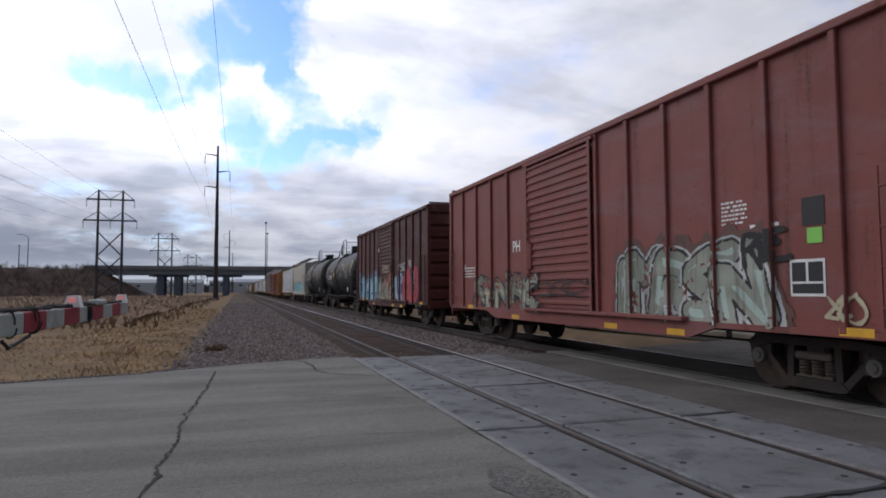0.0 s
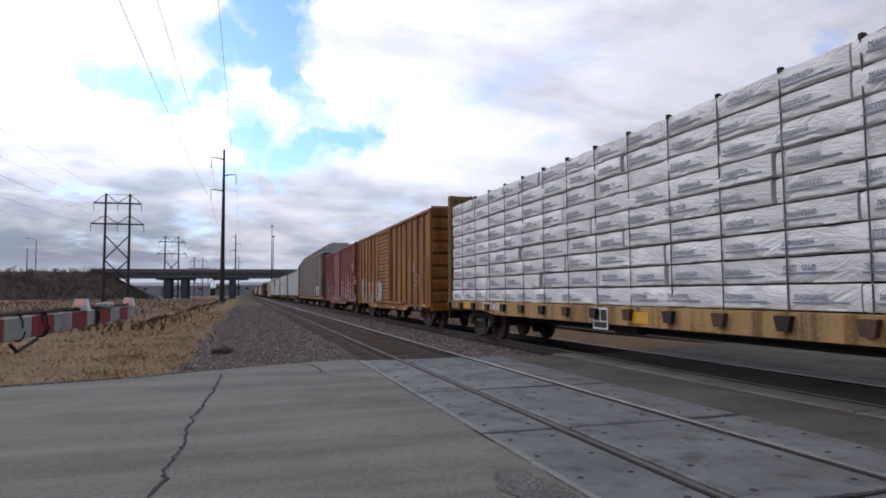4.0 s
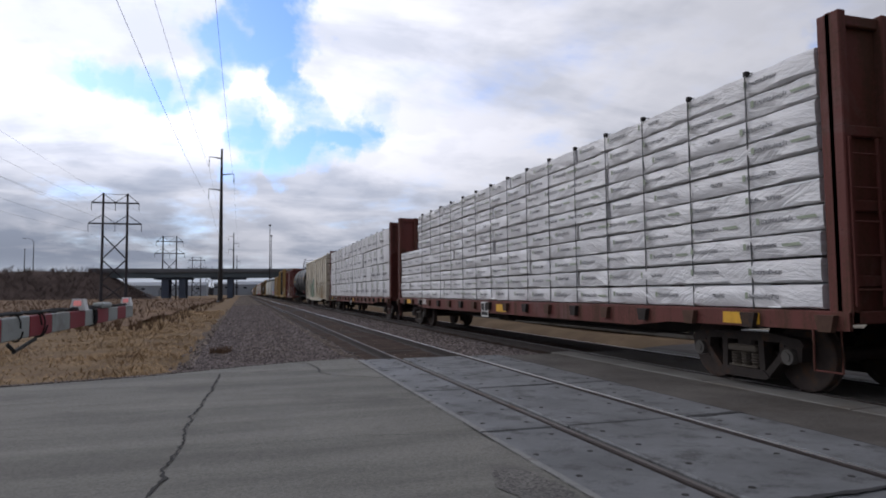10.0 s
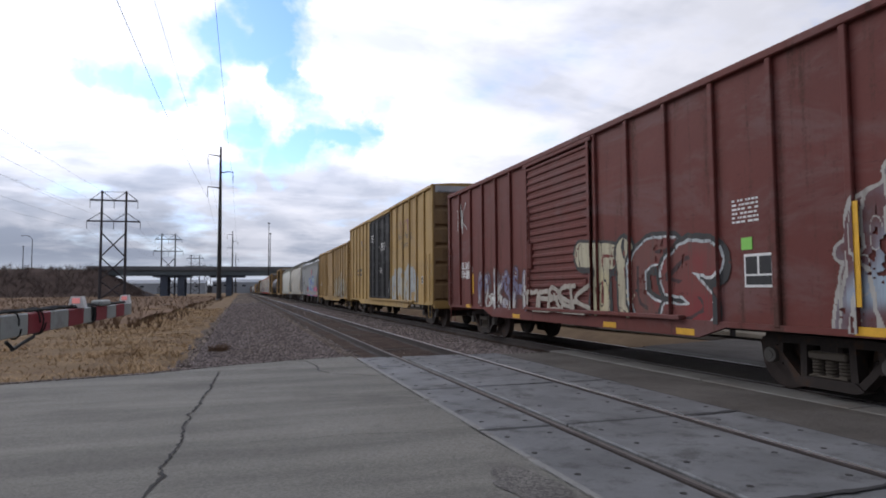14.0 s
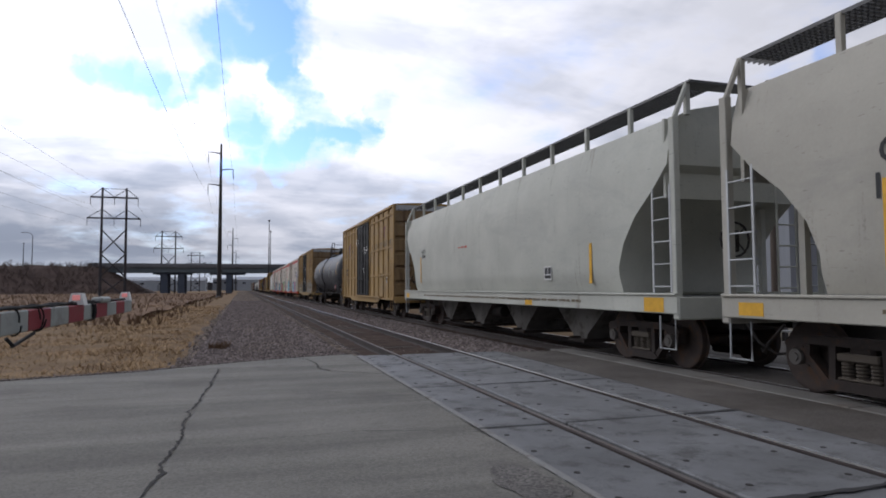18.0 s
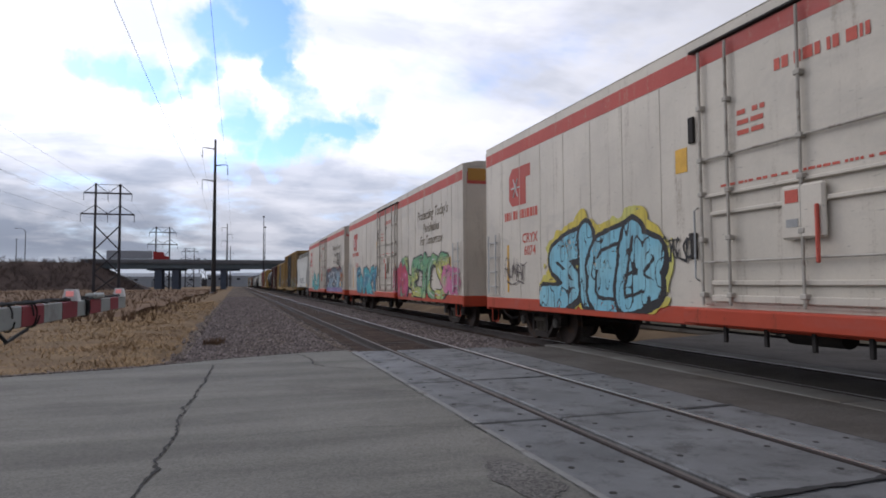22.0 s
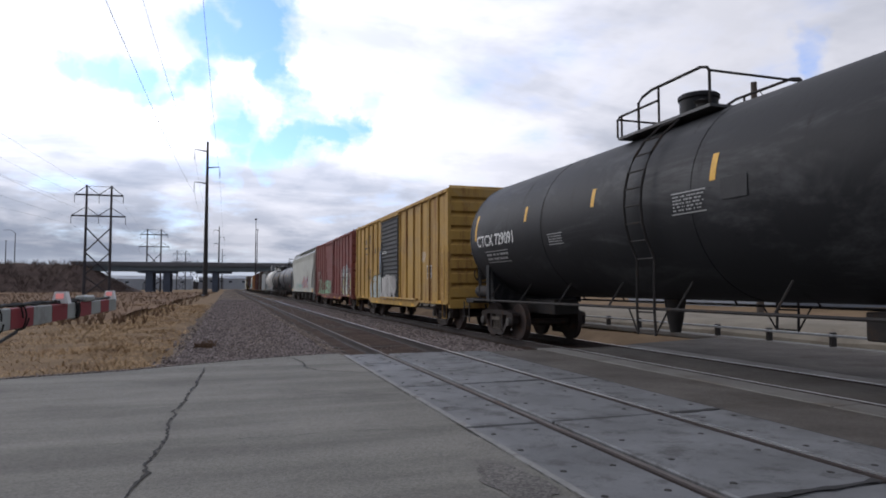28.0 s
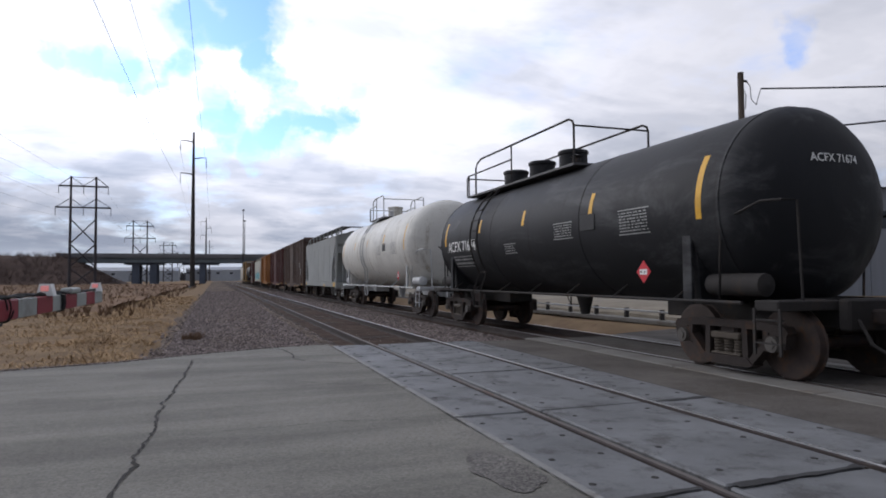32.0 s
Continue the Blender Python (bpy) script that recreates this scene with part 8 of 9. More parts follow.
def black_tank(front, rear, label, mat, top, marks="", domes=1, mark_mat=None, tags=(), plain_side=False, mark_at=2.32, **kw):
    c, sf, h, zc, r = tank(label, rear - front, mat, top, domes=domes, **kw)
    couple(c, front, rear)
    k = len(train)
    if marks:
        curved_words(c, marks, h - mark_at, zc - 0.16, 0.41, sf, mark_mat or letter_white)
        curved_panel(c, h - mark_at, zc - 0.58, 1.4, 0.22, sf, 2, k)
    if not plain_side:
        curved_panel(c, -h + 2.6, zc - 0.1, 0.8, 0.36, sf, 7, k + 1)
    curved_panel(c, -h + 5.0, zc - 0.1, 0.7, 0.26, sf, 5, k + 2)
    curved_panel(c, h - 5.6, zc - 0.35, 0.6, 0.16, sf, 3, k + 3)
    if not plain_side:
        placard(c, -h + 2.35, 1.50, mat=letter_white if k < 12 else None)
        if k < 12:
            for y0, y1, za, zb in ((h - 5.0, h - 4.62, -0.12, 0.14), (-h + 4.55, -h + 5.05, 0.05, 0.62)):
                part("notice_plate", Shape().box(sf(0, zc + zb) - 0.012, sf(0, zc + zb), y0, y1, zc + za, zc + zb), reflector, c, "yellow notice plate")
    if marks:
        words = lettering(c, marks, (0.1, -h - 0.004, zc + 0.62), 0.17, letter_white, FRONT)
        for v_ in words.data.vertices:
            rho = math.hypot(v_.co.x, v_.co.z - zc)
            v_.co.y = -h + 0.02 * (rho / (0.35 * r)) ** 2 - 0.012 + max(0.0, rho - 0.35 * r) * 0.11
    part("data_panel", Shape().box(sf(0, zc) - 0.006, sf(0, zc), -h + 3.8, -h + 4.3, zc - 0.15, zc + 0.15), letter_black, c, "small black data panel")
    for word, y, z, l, ht, mt in tags:
        spray(c, word, y, z, l, ht * 0.8, sf, ((0.012, mt),), k + 9, cut=0.10)
    return c, sf, h


black_tank(-306.5, -293.3, "black railway tank car with white lettering and yellow strips", tank_black, 4.08, "TILX 201958", mark_at=2.72, ladder_at=0.0, platform=(-0.4, 2.0))
black_tank(-291.1, -278.2, "black railway tank car with a railed manway platform", tank_black, 4.22, "TILX 201959", ladder_at=-0.2, platform=(-1.05, 1.35))

# pale hopper with turquoise graffiti
c, sf, h = hopper("pale grey covered hopper with turquoise and orange graffiti", 15.5, hop_pale, 4.22, sill_z=1.14, round_side=False, ledges=False, seam=3.36, cut=1.15)
couple(c, -276.8, -261.3)
spray(c, "CEADJITER", 5.0, 1.15, 9.2, 0.95, sf, ((0.34, can((0.38, 0.15, 0.05), (0.22, 0.10, 0.14))), (0.20, can((0.035, 0.02, 0.05))), (0.155, can(TEAL, (0.10, 0.46, 0.50))), (0.03, can((0.35, 0.60, 0.62)))), 21, wear=0.15)
lettering(c, "ERCX\n6096", (-1.566, h - 1.55, 2.10), 0.40, letter_black)
part("repainted_patch", Shape().box(-1.5655, -1.558, -6.35, -4.6, 1.75, 3.25), can((0.30, 0.32, 0.29), (0.34, 0.35, 0.31)), c, "greenish repainted panel")
s = Shape()
for rr in (0.10, 0.19, 0.28, 0.38):
    s.tube([(-1.563, -5.72 + rr * math.cos(2 * math.pi * k / 20), 2.90 + rr * math.sin(2 * math.pi * k / 20)) for k in range(21)], 0.017, 4)
part("emblem", s, can((0.50, 0.17, 0.09), (0.46, 0.24, 0.16)), c, "faded orange ring emblem")
bars(c, (-1.569, -5.70, 2.40), 1.45, 0.20, 1, letter_black, seed=5, tall=0.40)
stripe(c, -6.5, -1.568, 1.65, 2.65, wide=0.13)


def lumber(front, rear, label, load_label, mat, layers, height, marks, **kw):
    car, load = centerbeam(label, load_label, rear - front, mat, layers, height, **kw)
    couple(car, front, rear)
    couple(load, front, rear)
    h = (rear - front) / 2
    lettering(car, marks, (-1.494, h - 4.2, 1.02), 0.27, letter_white)


lumber(-259.6, -238.5, "mustard centre-beam lumber car with tall end bulkheads", "white plastic-wrapped lumber bundles strapped on a rail car", mustard, 9, 3.2, "TTZX 86501", seed=1, navy=True, deck_mat=deck_yellow)
c, sf, h = old_box(-236.6, -220.3, "rusty orange boxcar with dark patches", orange_rust, True, posts=1.0)
spray(c, "BAKRO", 6.8, 1.0, 6.0, 0.9, sf, ((0.20, can(SILVER, ORANGE_S)), (0.07, can(BLACK_S))), 27)
lettering(c, "34", (-1.519, h - 1.9, 2.2), 0.5, letter_black)
c, sf, h = old_box(-218.8, -203.0, "red boxcar with pale ribbed door and graffiti", red_bright, None, door_mat=red_door, door_at=0.0)
spray(c, "SNAKE", -1.7, 0.98, 6.3, 1.15, sf, ((0.16, can(SILVER, CREAM)), (0.11, can(SILVER, RED_S)), (0.03, can(BLACK_S))), 31)
spray(c, "BSRP", 5.75, 0.95, 4.1, 0.95, sf, ((0.30, can((0.13, 0.055, 0.05), (0.17, 0.075, 0.055))), (0.185, can((0.50, 0.33, 0.22), (0.44, 0.42, 0.36))), (0.15, can((0.15, 0.062, 0.052), (0.24, 0.10, 0.055)))), 33, wear=0.3)
spray(c, "SWAVE", 1.6, 0.80, 3.4, 0.18, sf, ((0.13, can((0.40, 0.40, 0.34))), (0.09, can((0.10, 0.30, 0.30), (0.45, 0.22, 0.08)))), 34, wear=0.2)
lettering(c, "TY\n193", (-1.519, 5.72, 2.12), 0.36, letter_white)
part("patch", Shape().box(-1.522, -1.514, 6.15, 7.0, 1.3, 2.9), plain("green_patch", (0.06, 0.09, 0.07)), c, "dull green repainted patch")
part("patch", Shape().box(-1.522, -1.514, 1.68, 2.15, 2.96, 3.14), letter_white, c, "white sticker")
bars(c, (-1.519, 1.92, 2.45), 0.5, 0.36, 3, letter_white, seed=31)
part("patch", Shape().box(-1.522, -1.514, 1.62, 2.15, 1.62, 2.05), can((0.11, 0.12, 0.11)), c, "grey repainted patch")
spray(c, "PIK", -6.6, 2.9, 0.8, 0.5, sf, ((0.02, can(WHITE_S)),), 35)

c, sf, h = autorack("grey panelled autorack with brown posts and mustard deck", 26.8, rack_panel, rack_brown, deck_yellow, rack_roof)
couple(c, -201.5, -174.7)
spray(c, "SMIK", -7.2, 1.2, 2.9, 1.0, sf, ((0.10, can(WHITE_S)),), 41)
bars(c, (-1.57, -h + 0.4, 3.3), 0.5, 0.35, 3, letter_white, seed=8)
part("number_plate", Shape().box(-1.492, -1.484, 5.5, 7.5, 0.86, 1.06), letter_black, c, "black reporting panel")
lettering(c, "TTGX", (-1.495, 7.0, 0.96), 0.20, letter_white)
bars(c, (-1.495, 5.95, 0.96), 0.8, 0.16, 1, letter_white, seed=2, tall=0.42)

lumber(-172.8, -150.3, "mustard centre-beam lumber car with end bulkheads", "white-wrapped lumber bundles with a few gone from the stack", mustard, 10, 3.34, "TTZX 87154", seed=2, navy=True, deck_mat=deck_yellow, missing=((-5.4, -4.0, 8), (3.6, 4.9, -8)))
lumber(-148.5, -125.7, "yellow centre-beam lumber car with end bulkheads", "white-wrapped lumber stack with a stepped gap in its side", mustard, 10, 3.38, "TTZX 87154", seed=3, deck_mat=deck_yellow, missing=((3.35, 5.3, -6), (3.35, 5.3, -7), (-0.1, 2.1, -9)))
lumber(-124.5, -101.4, "dark red centre-beam lumber car with end bulkheads", "white-wrapped lumber bundles, lower at the trailing end", lumber_red, 10, 3.3, "UP 273785", seed=4, missing=((8.2, 12, 6),))
lumber(-99.8, -77.0, "dark red centre-beam lumber car with square packs", "large square white-wrapped lumber packs in four layers", lumber_red, 4, 3.40, "UP 273791", seed=5, lengths=(2.44, 2.44, 4.88))

# cream insulated car
c, sf, h = boxcar("cream-white ribbed insulated boxcar with rust and green graffiti", 17.5, reefer_cream, 4.52, door="single", door_at=0.33, door_wide=3.4, posts=1.45, roof_mat=reefer_cream, name="refrigerator_car")
couple(c, -75.4, -57.9)
spray(c, "MAWENS", 4.6, 1.0, 4.5, 1.4, sf, ((0.30, can((0.22, 0.34, 0.34), (0.36, 0.36, 0.30))), (0.20, can((0.07, 0.09, 0.07))), (0.13, can((0.20, 0.31, 0.20), (0.12, 0.24, 0.19)))), 51)
spray(c, "YUESH", 7.85, 2.85, 1.7, 0.5, sf, ((0.022, can(BLACK_S)),), 53)
spray(c, "OOIOOIO", -1.6, 0.98, 6.0, 0.6, sf, ((0.34, can((0.34, 0.24, 0.13), (0.42, 0.34, 0.22))),), 58)
spray(c, "OMOAMO", -1.5, 1.5, 6.0, 0.9, sf, ((0.035, can((0.22, 0.16, 0.10))),), 54)
lettering(c, "ARMN\n762 383", (-1.52, 5.2, 2.25), 0.46, letter_black)
lettering(c, "MECHANICAL\nREFRIGERATOR", (-1.52, 6.85, 4.05), 0.15, letter_black)
s = Shape()
for k in range(9):
    s.box(-1.535, -1.518, h - 0.98, h - 0.42, 2.95 + k * 0.125, 3.03 + k * 0.125)
part("louvre", s, reefer_cream, c, "louvred vent")
# flat black sheet on the closed side: the bay opening's shade as colour
part("machine_bay", Shape().box(-1.522, -1.514, h - 1.5, h - 0.25, 1.05, 2.75), under_black, c, "flat black sheet painted as the shaded machinery bay opening")
part("emblem", Shape().prism([(-5.90, 3.0), (-5.48, 3.0), (-5.48, 3.42), (-5.69, 3.52), (-5.90, 3.42)], -1.524, -1.518), can((0.17, 0.15, 0.22), (0.24, 0.13, 0.13)), c, "faded shield emblem")
stencil(c, -h + 2.6, 1.45, 0.5, 0.4, -1.52)

black_tank(-55.8, -39.7, "black railway tank car with white scrawls and yellow stripe", tank_black, 4.52, "UTLX 67581", truck_in=0.95, ladder_at=-0.62, platform=(-2.8, 0.65), mark_mat=plain("stencil_yellow", (0.55, 0.40, 0.05)), tags=(
    ("NIGUR", 6.2, 2.35, 1.6, 0.5, can((0.24, 0.24, 0.25))), ("VUSOE", 2.2, 2.3, 1.6, 0.5, can((0.24, 0.24, 0.25))), ("MIUSA", -1.2, 2.4, 2.2, 0.5, can((0.24, 0.24, 0.25))), ("AYO", -3.6, 2.3, 1.2, 0.6, can(WHITE_S))))
c, hh = train[-1][0], 8.05
part("repainted_section", Shape().lathe([(-hh + 1.15, 1.623), (-hh + 1.15, 1.626), (-hh + 2.75, 1.626), (-hh + 2.75, 1.623)], "y", 56, (0, 0, 4.52 - 1.62)), paint("tank_grey_patch", (0.062, 0.064, 0.070), 0.3, rough=0.5, dirt=(0.04, 0.04, 0.042)), c, "paler grey repainted section")
c, sf, h = old_box(-39.0, -22.6, "brown-red boxcar with cream and white graffiti", red_brown, True, door_mat=red_brown, panel=(-5.52, 1.66))
spray(c, "TI", -1.0, 0.88, 1.75, 1.15, sf, ((0.24, can((0.05, 0.05, 0.05))), (0.19, can((0.52, 0.46, 0.27), (0.44, 0.40, 0.28))), (0.03, can((0.20, 0.05, 0.04)))), 61, wear=0.25)
spray(c, "CS", -2.72, 0.88, 1.75, 1.15, sf, ((0.27, can((0.05, 0.05, 0.05))), (0.21, can(WHITE_S, (0.36, 0.40, 0.40))), (0.175, can((0.20, 0.035, 0.035), (0.15, 0.06, 0.05))), (0.03, can((0.07, 0.04, 0.04)))), 62, wear=0.25)
spray(c, "MWKSH", 5.3, 0.95, 3.2, 0.85, sf, ((0.15, can((0.10, 0.05, 0.05))), (0.11, can((0.48, 0.47, 0.42), (0.16, 0.15, 0.24))), (0.04, can(WHITE_S))), 63, wear=0.8)
spray(c, "MAREK", 1.7, 1.0, 2.8, 0.5, sf, ((0.05, can((0.40, 0.36, 0.30))),), 66)
spray(c, "REK", -6.95, 1.0, 1.0, 1.6, sf, ((0.13, can((0.42, 0.40, 0.36))), (0.09, can((0.30, 0.36, 0.42), (0.12, 0.05, 0.05)))), 64)
lettering(c, "VR WK\n17 88", (-1.519, 6.6, 2.0), 0.32, letter_white)
spray(c, "MK", 7.2, 3.25, 0.7, 0.8, sf, ((0.02, can(WHITE_S)),), 65)
part("tag", Shape().box(-1.526, -1.516, -5.42, -5.22, 1.95, 2.12), tag_green, c, "green paper tag")
stripe(c, -h + 1.15, -1.585, 1.2, 2.4)
stripe(c, h - 2.3, -1.525, 1.3, 1.9)


def pool_box(front, rear, label, mat, grid=False, slogan="", cap=True, **kw):
    c, sf, h = boxcar(label, rear - front, mat, 5.27, door="double", door_at=0.0 if rear - front < 17 else 0.1, door_wide=3.65 if rear - front < 17 else 4.95, posts=1.1, door_mat=door_black, grid=grid,
                      big_ribs=True, roof_mat=mat, end_mat=shaded_rusty_end, group="yellow high boxcars", **kw)
    couple(c, front, rear)
    part("end_cap", Shape().box(-1.45, 1.45, -h - 0.005, -h + 0.03, 4.78, 5.24), galvanised if cap else mat, c, "painted upper end panel")
    lettering(c, "EXCESS HEIGHT CAR", (-0.75, -h - 0.012, 5.0), 0.13, letter_black, FRONT)
    bars(c, (0.8, -h - 0.012, 5.0), 0.7, 0.12, 1, letter_black, FRONT, 4)
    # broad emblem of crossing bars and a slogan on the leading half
    for y0, rgb in ((-4.35, (0.30, 0.13, 0.08)), (-4.95, (0.27, 0.10, 0.09)), (-5.6, (0.22, 0.09, 0.10))):
        part("emblem", Shape().prism([(y0 + 0.26, 4.42), (y0 - 0.26, 4.42), (y0 - 0.26, 4.30), (y0 - 0.06, 4.30), (y0 - 0.10, 3.86), (y0 + 0.06, 3.86), (y0 + 0.06, 4.30), (y0 + 0.26, 4.30)], -1.523, -1.518), can(rgb, (0.34, 0.22, 0.10)), c, "faded red block emblem")
    if slogan:
        lettering(c, slogan, (-1.522, -5.05, 3.55), 0.40, letter_brown)
    for q, rgb in ((-1, (0.14, 0.13, 0.22)), (1, (0.26, 0.09, 0.11))):
        part("emblem", Shape().prism([(5.2 + q * 0.42, 3.40), (5.2 + q * 0.24, 3.40), (5.2 - q * 0.42, 4.28), (5.2 - q * 0.24, 4.28)], -1.523 - 0.002 * (q > 0), -1.518), can(rgb, (0.30, 0.22, 0.16)), c, "faded crossing bars emblem")
    lettering(c, "any\nroad", (-1.522, 4.05, 3.84), 0.27, letter_black)
    lettering(c, "next\nload", (-1.522, 6.25, 3.62), 0.27, letter_brown)
    bars(c, (-1.522, 6.1, 2.45), 1.4, 0.5, 2, letter_black, seed=len(train), tall=0.32)
    lettering(c, "CLOSE AND LOCK\nBOTH DOORS BEFORE\nMOVING CAR", (-1.645, -1.05, 3.52), 0.14, letter_white)
    bars(c, (-1.645, 1.6, 4.1), 0.8, 0.4, 4, letter_white, seed=12)
    bars(c, (-1.645, -0.6, 2.4), 0.5, 0.3, 3, letter_white, seed=13)
    stencil(c, -h + 1.6, 1.8, 0.26, 0.28, -1.522)
    part("junction_box", Shape().box(-1.60, -1.515, -4.95, -4.65, 1.95, 2.15, 0.02), mat, c)
    return c, sf, h


c, sf, h = pool_box(-20.7, -1.7, "weathered yellow high boxcar with black double doors and grey graffiti", pool_yellow, slogan="Railcar Pooling\nExperts")
spray(c, "ORKA", -2.6, 0.98, 4.3, 1.3, sf, ((0.17, can(CREAM, SILVER)), (0.05, can(SILVER))), 71)
c, sf, h = old_box(-0.6, 15.7, "dirty tan boxcar with worn graffiti", pool_tan, True, door_mat=pool_tan)
spray(c, "SUTER", -1.8, 1.0, 5.5, 1.1, sf, ((0.14, can(SILVER, CREAM)), (0.04, can(BLACK_S))), 73)

# grey hopper with bright graffiti, then two pale hoppers
c, sf, h = hopper("grey covered hopper with red, pink and blue graffiti", 16.4, hop_grey, 4.10, sill_z=1.17, ledges=3)
couple(c, 16.7, 33.1)
spray(c, "OOOOOO", 1.7, 0.92, 9.3, 0.55, sf, ((0.42, can(RED_S, PINK)),), 80)
spray(c, "SUSHT", 0.0, 1.2, 4.6, 1.25, sf, ((0.25, can(BLUE_S)), (0.15, can(LIME, PALE_BLUE)), (0.04, can(ORANGE_S))), 81)
spray(c, "EMURB", 4.35, 1.55, 1.75, 0.45, sf, ((0.018, can(BLACK_S)),), 83)
spray(c, "MAPERIO", 7.4, 1.02, 0.9, 0.2, sf, ((0.012, can(BLACK_S)),), 85)
spray(c, "WORSTE", 3.7, 1.02, 1.2, 0.25, sf, ((0.016, can(BLACK_S)),), 86)
spray(c, "DMEK", 2.3, 1.5, 1.6, 0.4, sf, ((0.022, can(BLACK_S)),), 84)
lettering(c, "CNW\n180048", (-1.568, 5.52, 2.46), 0.53, letter_black)
part("emblem", Shape().prism([(-2.2, 2.9), (-2.75, 2.9), (-2.75, 3.45), (-2.48, 3.6), (-2.2, 3.45)], -1.572, -1.566), can(RED_S, BLUE_S), c, "red, white and blue shield emblem")
lettering(c, "BUILDING\nAMERICA", (-1.568, -3.4, 3.3), 0.17, letter_black)
stencil(c, -3.55, 1.75, 0.4, 0.36, -1.58)
part("tag", Shape().box(-1.575, -1.564, -5.7, -5.5, 1.75, 1.9), tag_green, c, "green paper tag")
for f_, r_, top_, lab in ((34.5, 51.5, 4.24, "pale grey covered hopper with a side walkway"), (52.5, 70.7, 4.26, "whitish covered hopper with rounded sides")):
    c, sf, h = hopper(lab, r_ - f_, hop_pale if f_ < 50 else hop_green, top_, sill_z=1.15, round_side=True, ledges=False, cut=1.7, pockets=4)
    couple(c, f_, r_)
    if f_ < 50:
        spray(c, "GUAX", -h + 2.5, 3.4, 1.5, 0.5, sf, ((0.025, can((0.16, 0.16, 0.17))),), 88)
    lettering(c, "GPFX\n110245" if f_ < 50 else "ACFX\n57264", (-1.573, h - 3.0, 2.7), 0.4 if f_ < 50 else 0.2, letter_black)
    bars(c, (-1.573, 1.5, 2.7), 0.9, 0.12, 1, letter_red, seed=3)
    stripe(c, h - 2.6, -1.57, 1.6, 2.6)
    stripe(c, -h + 2.7, -1.57, 1.5, 2.3)
    bars(c, (-1.585, 0.0, 1.15), 12.0, 0.10, 1, letter_brown, seed=int(f_))
    stencil(c, -h + 4.6, 1.75, 0.35, 0.3, -1.57)

c, sf, h = pool_box(72.9, 88.6, "tan-yellow high boxcar with framed sides and black doors", pool_tan, grid=True, slogan="RAILCAR POOLING EXPERTS")
black_tank(90.7, 107.2, "dark grey railway tank car with yellow marks", tank_grey, 4.24, "CGTX 25209", mark_mat=letter_dim, ladder_at=0.23, platform=(-1.4, 0.95))
c, sf, h = pool_box(109.0, 124.6, "tan-yellow high boxcar with bold white graffiti", pool_tan, grid=True, slogan="Railcar Pooling\nExperts")
spray(c, "KEVIK", -2.2, 0.95, 5.2, 1.05, sf, ((0.19, can(BLACK_S)), (0.15, can(WHITE_S, SILVER)), (0.05, can(PALE_BLUE))), 91)
spray(c, "XAZNZX", 7.1, 0.92, 5.3, 0.85, sf, ((0.33, can((0.21, 0.22, 0.23), (0.14, 0.15, 0.16))), (0.16, can((0.10, 0.11, 0.12))), (0.12, can(WHITE_S, (0.24, 0.27, 0.31))), (0.04, can(YELL))), 93, wear=0.15)
for y_, z_ in ((1.0, 2.55), (1.1, 2.05), (1.2, 1.6)):
    spray(c, "I", y_, z_, 0.35, 0.36, sf, ((0.035, can(WHITE_S)),), 94)
spray(c, "ANZ", -0.75, 1.75, 0.75, 0.45, sf, ((0.018, can(WHITE_S)),), 95)
spray(c, "ETO", 0.6, 2.15, 0.5, 0.2, sf, ((0.014, can(WHITE_S)),), 96)


def cryo(front, rear, label, end_mat):
    c, sf, h = reefer(label, rear - front, cryo_white, cryo_red, sill_red)
    couple(c, front, rear)
    bars(c, (-1.622, -0.35, 4.22), 1.35, 0.20, 1, letter_red, seed=len(train), tall=0.38)
    bars(c, (-1.622, 0.75, 3.62), 0.5, 0.42, 3, letter_red, seed=len(train) + 3)
    bars(c, (-1.622, -0.1, 2.80), 2.9, 0.07, 1, letter_red, seed=2)
    lettering(c, "Protecting Today's", (-1.571, -7.2, 3.95), 0.50, letter_brown, shear=0.25)
    lettering(c, "Perishables", (-1.571, -7.1, 3.45), 0.46, letter_brown, shear=0.25)
    lettering(c, "For Tomorrow", (-1.571, -7.1, 3.0), 0.46, letter_brown, shear=0.25)
    # round-cornered emblem with a snow star, and a name drawn as bars
    y = h - 2.2
    e = part("emblem", Shape().prism([(y + 0.6, 3.5), (y + 0.6, 4.1), (y + 0.4, 4.3), (y - 0.65, 4.3), (y - 0.65, 4.0), (y - 0.4, 4.0), (y - 0.4, 3.35), (y + 0.4, 3.35)], -1.571, -1.564), cryo_red, c, "red block emblem with a white star")
    s = Shape()
    for k in range(3):
        a = math.pi * k / 3
        s.tube([(-1.574, y + 0.2 + 0.26 * math.cos(a), 3.8 + 0.26 * math.sin(a)), (-1.574, y + 0.2 - 0.26 * math.cos(a), 3.8 - 0.26 * math.sin(a))], 0.02, 4)
    part("star", s, letter_white, e)
    bars(c, (-1.57, y - 0.1, 3.12), 2.0, 0.24, 1, letter_red, seed=4, tall=0.45)
    lettering(c, "CRYX\n6074", (-1.571, y - 0.6, 2.35), 0.32, letter_red)
    bars(c, (-1.57, -h + 4.0, 1.75), 1.5, 0.5, 4, letter_brown, seed=9)
    part("end_panel", Shape().box(-1.4, 1.4, -h - 0.012, -h - 0.006, 4.62, 5.0), end_mat, c)
    lettering(c, "EXCESS HEIGHT CAR", (-0.2, -h - 0.016, 4.83), 0.13, letter_brown, FRONT)
    stripe(c, h - 1.5, -1.571, 1.2, 2.4)
    stripe(c, -h + 1.25, -1.571, 1.2, 2.3)
    return c, sf, h


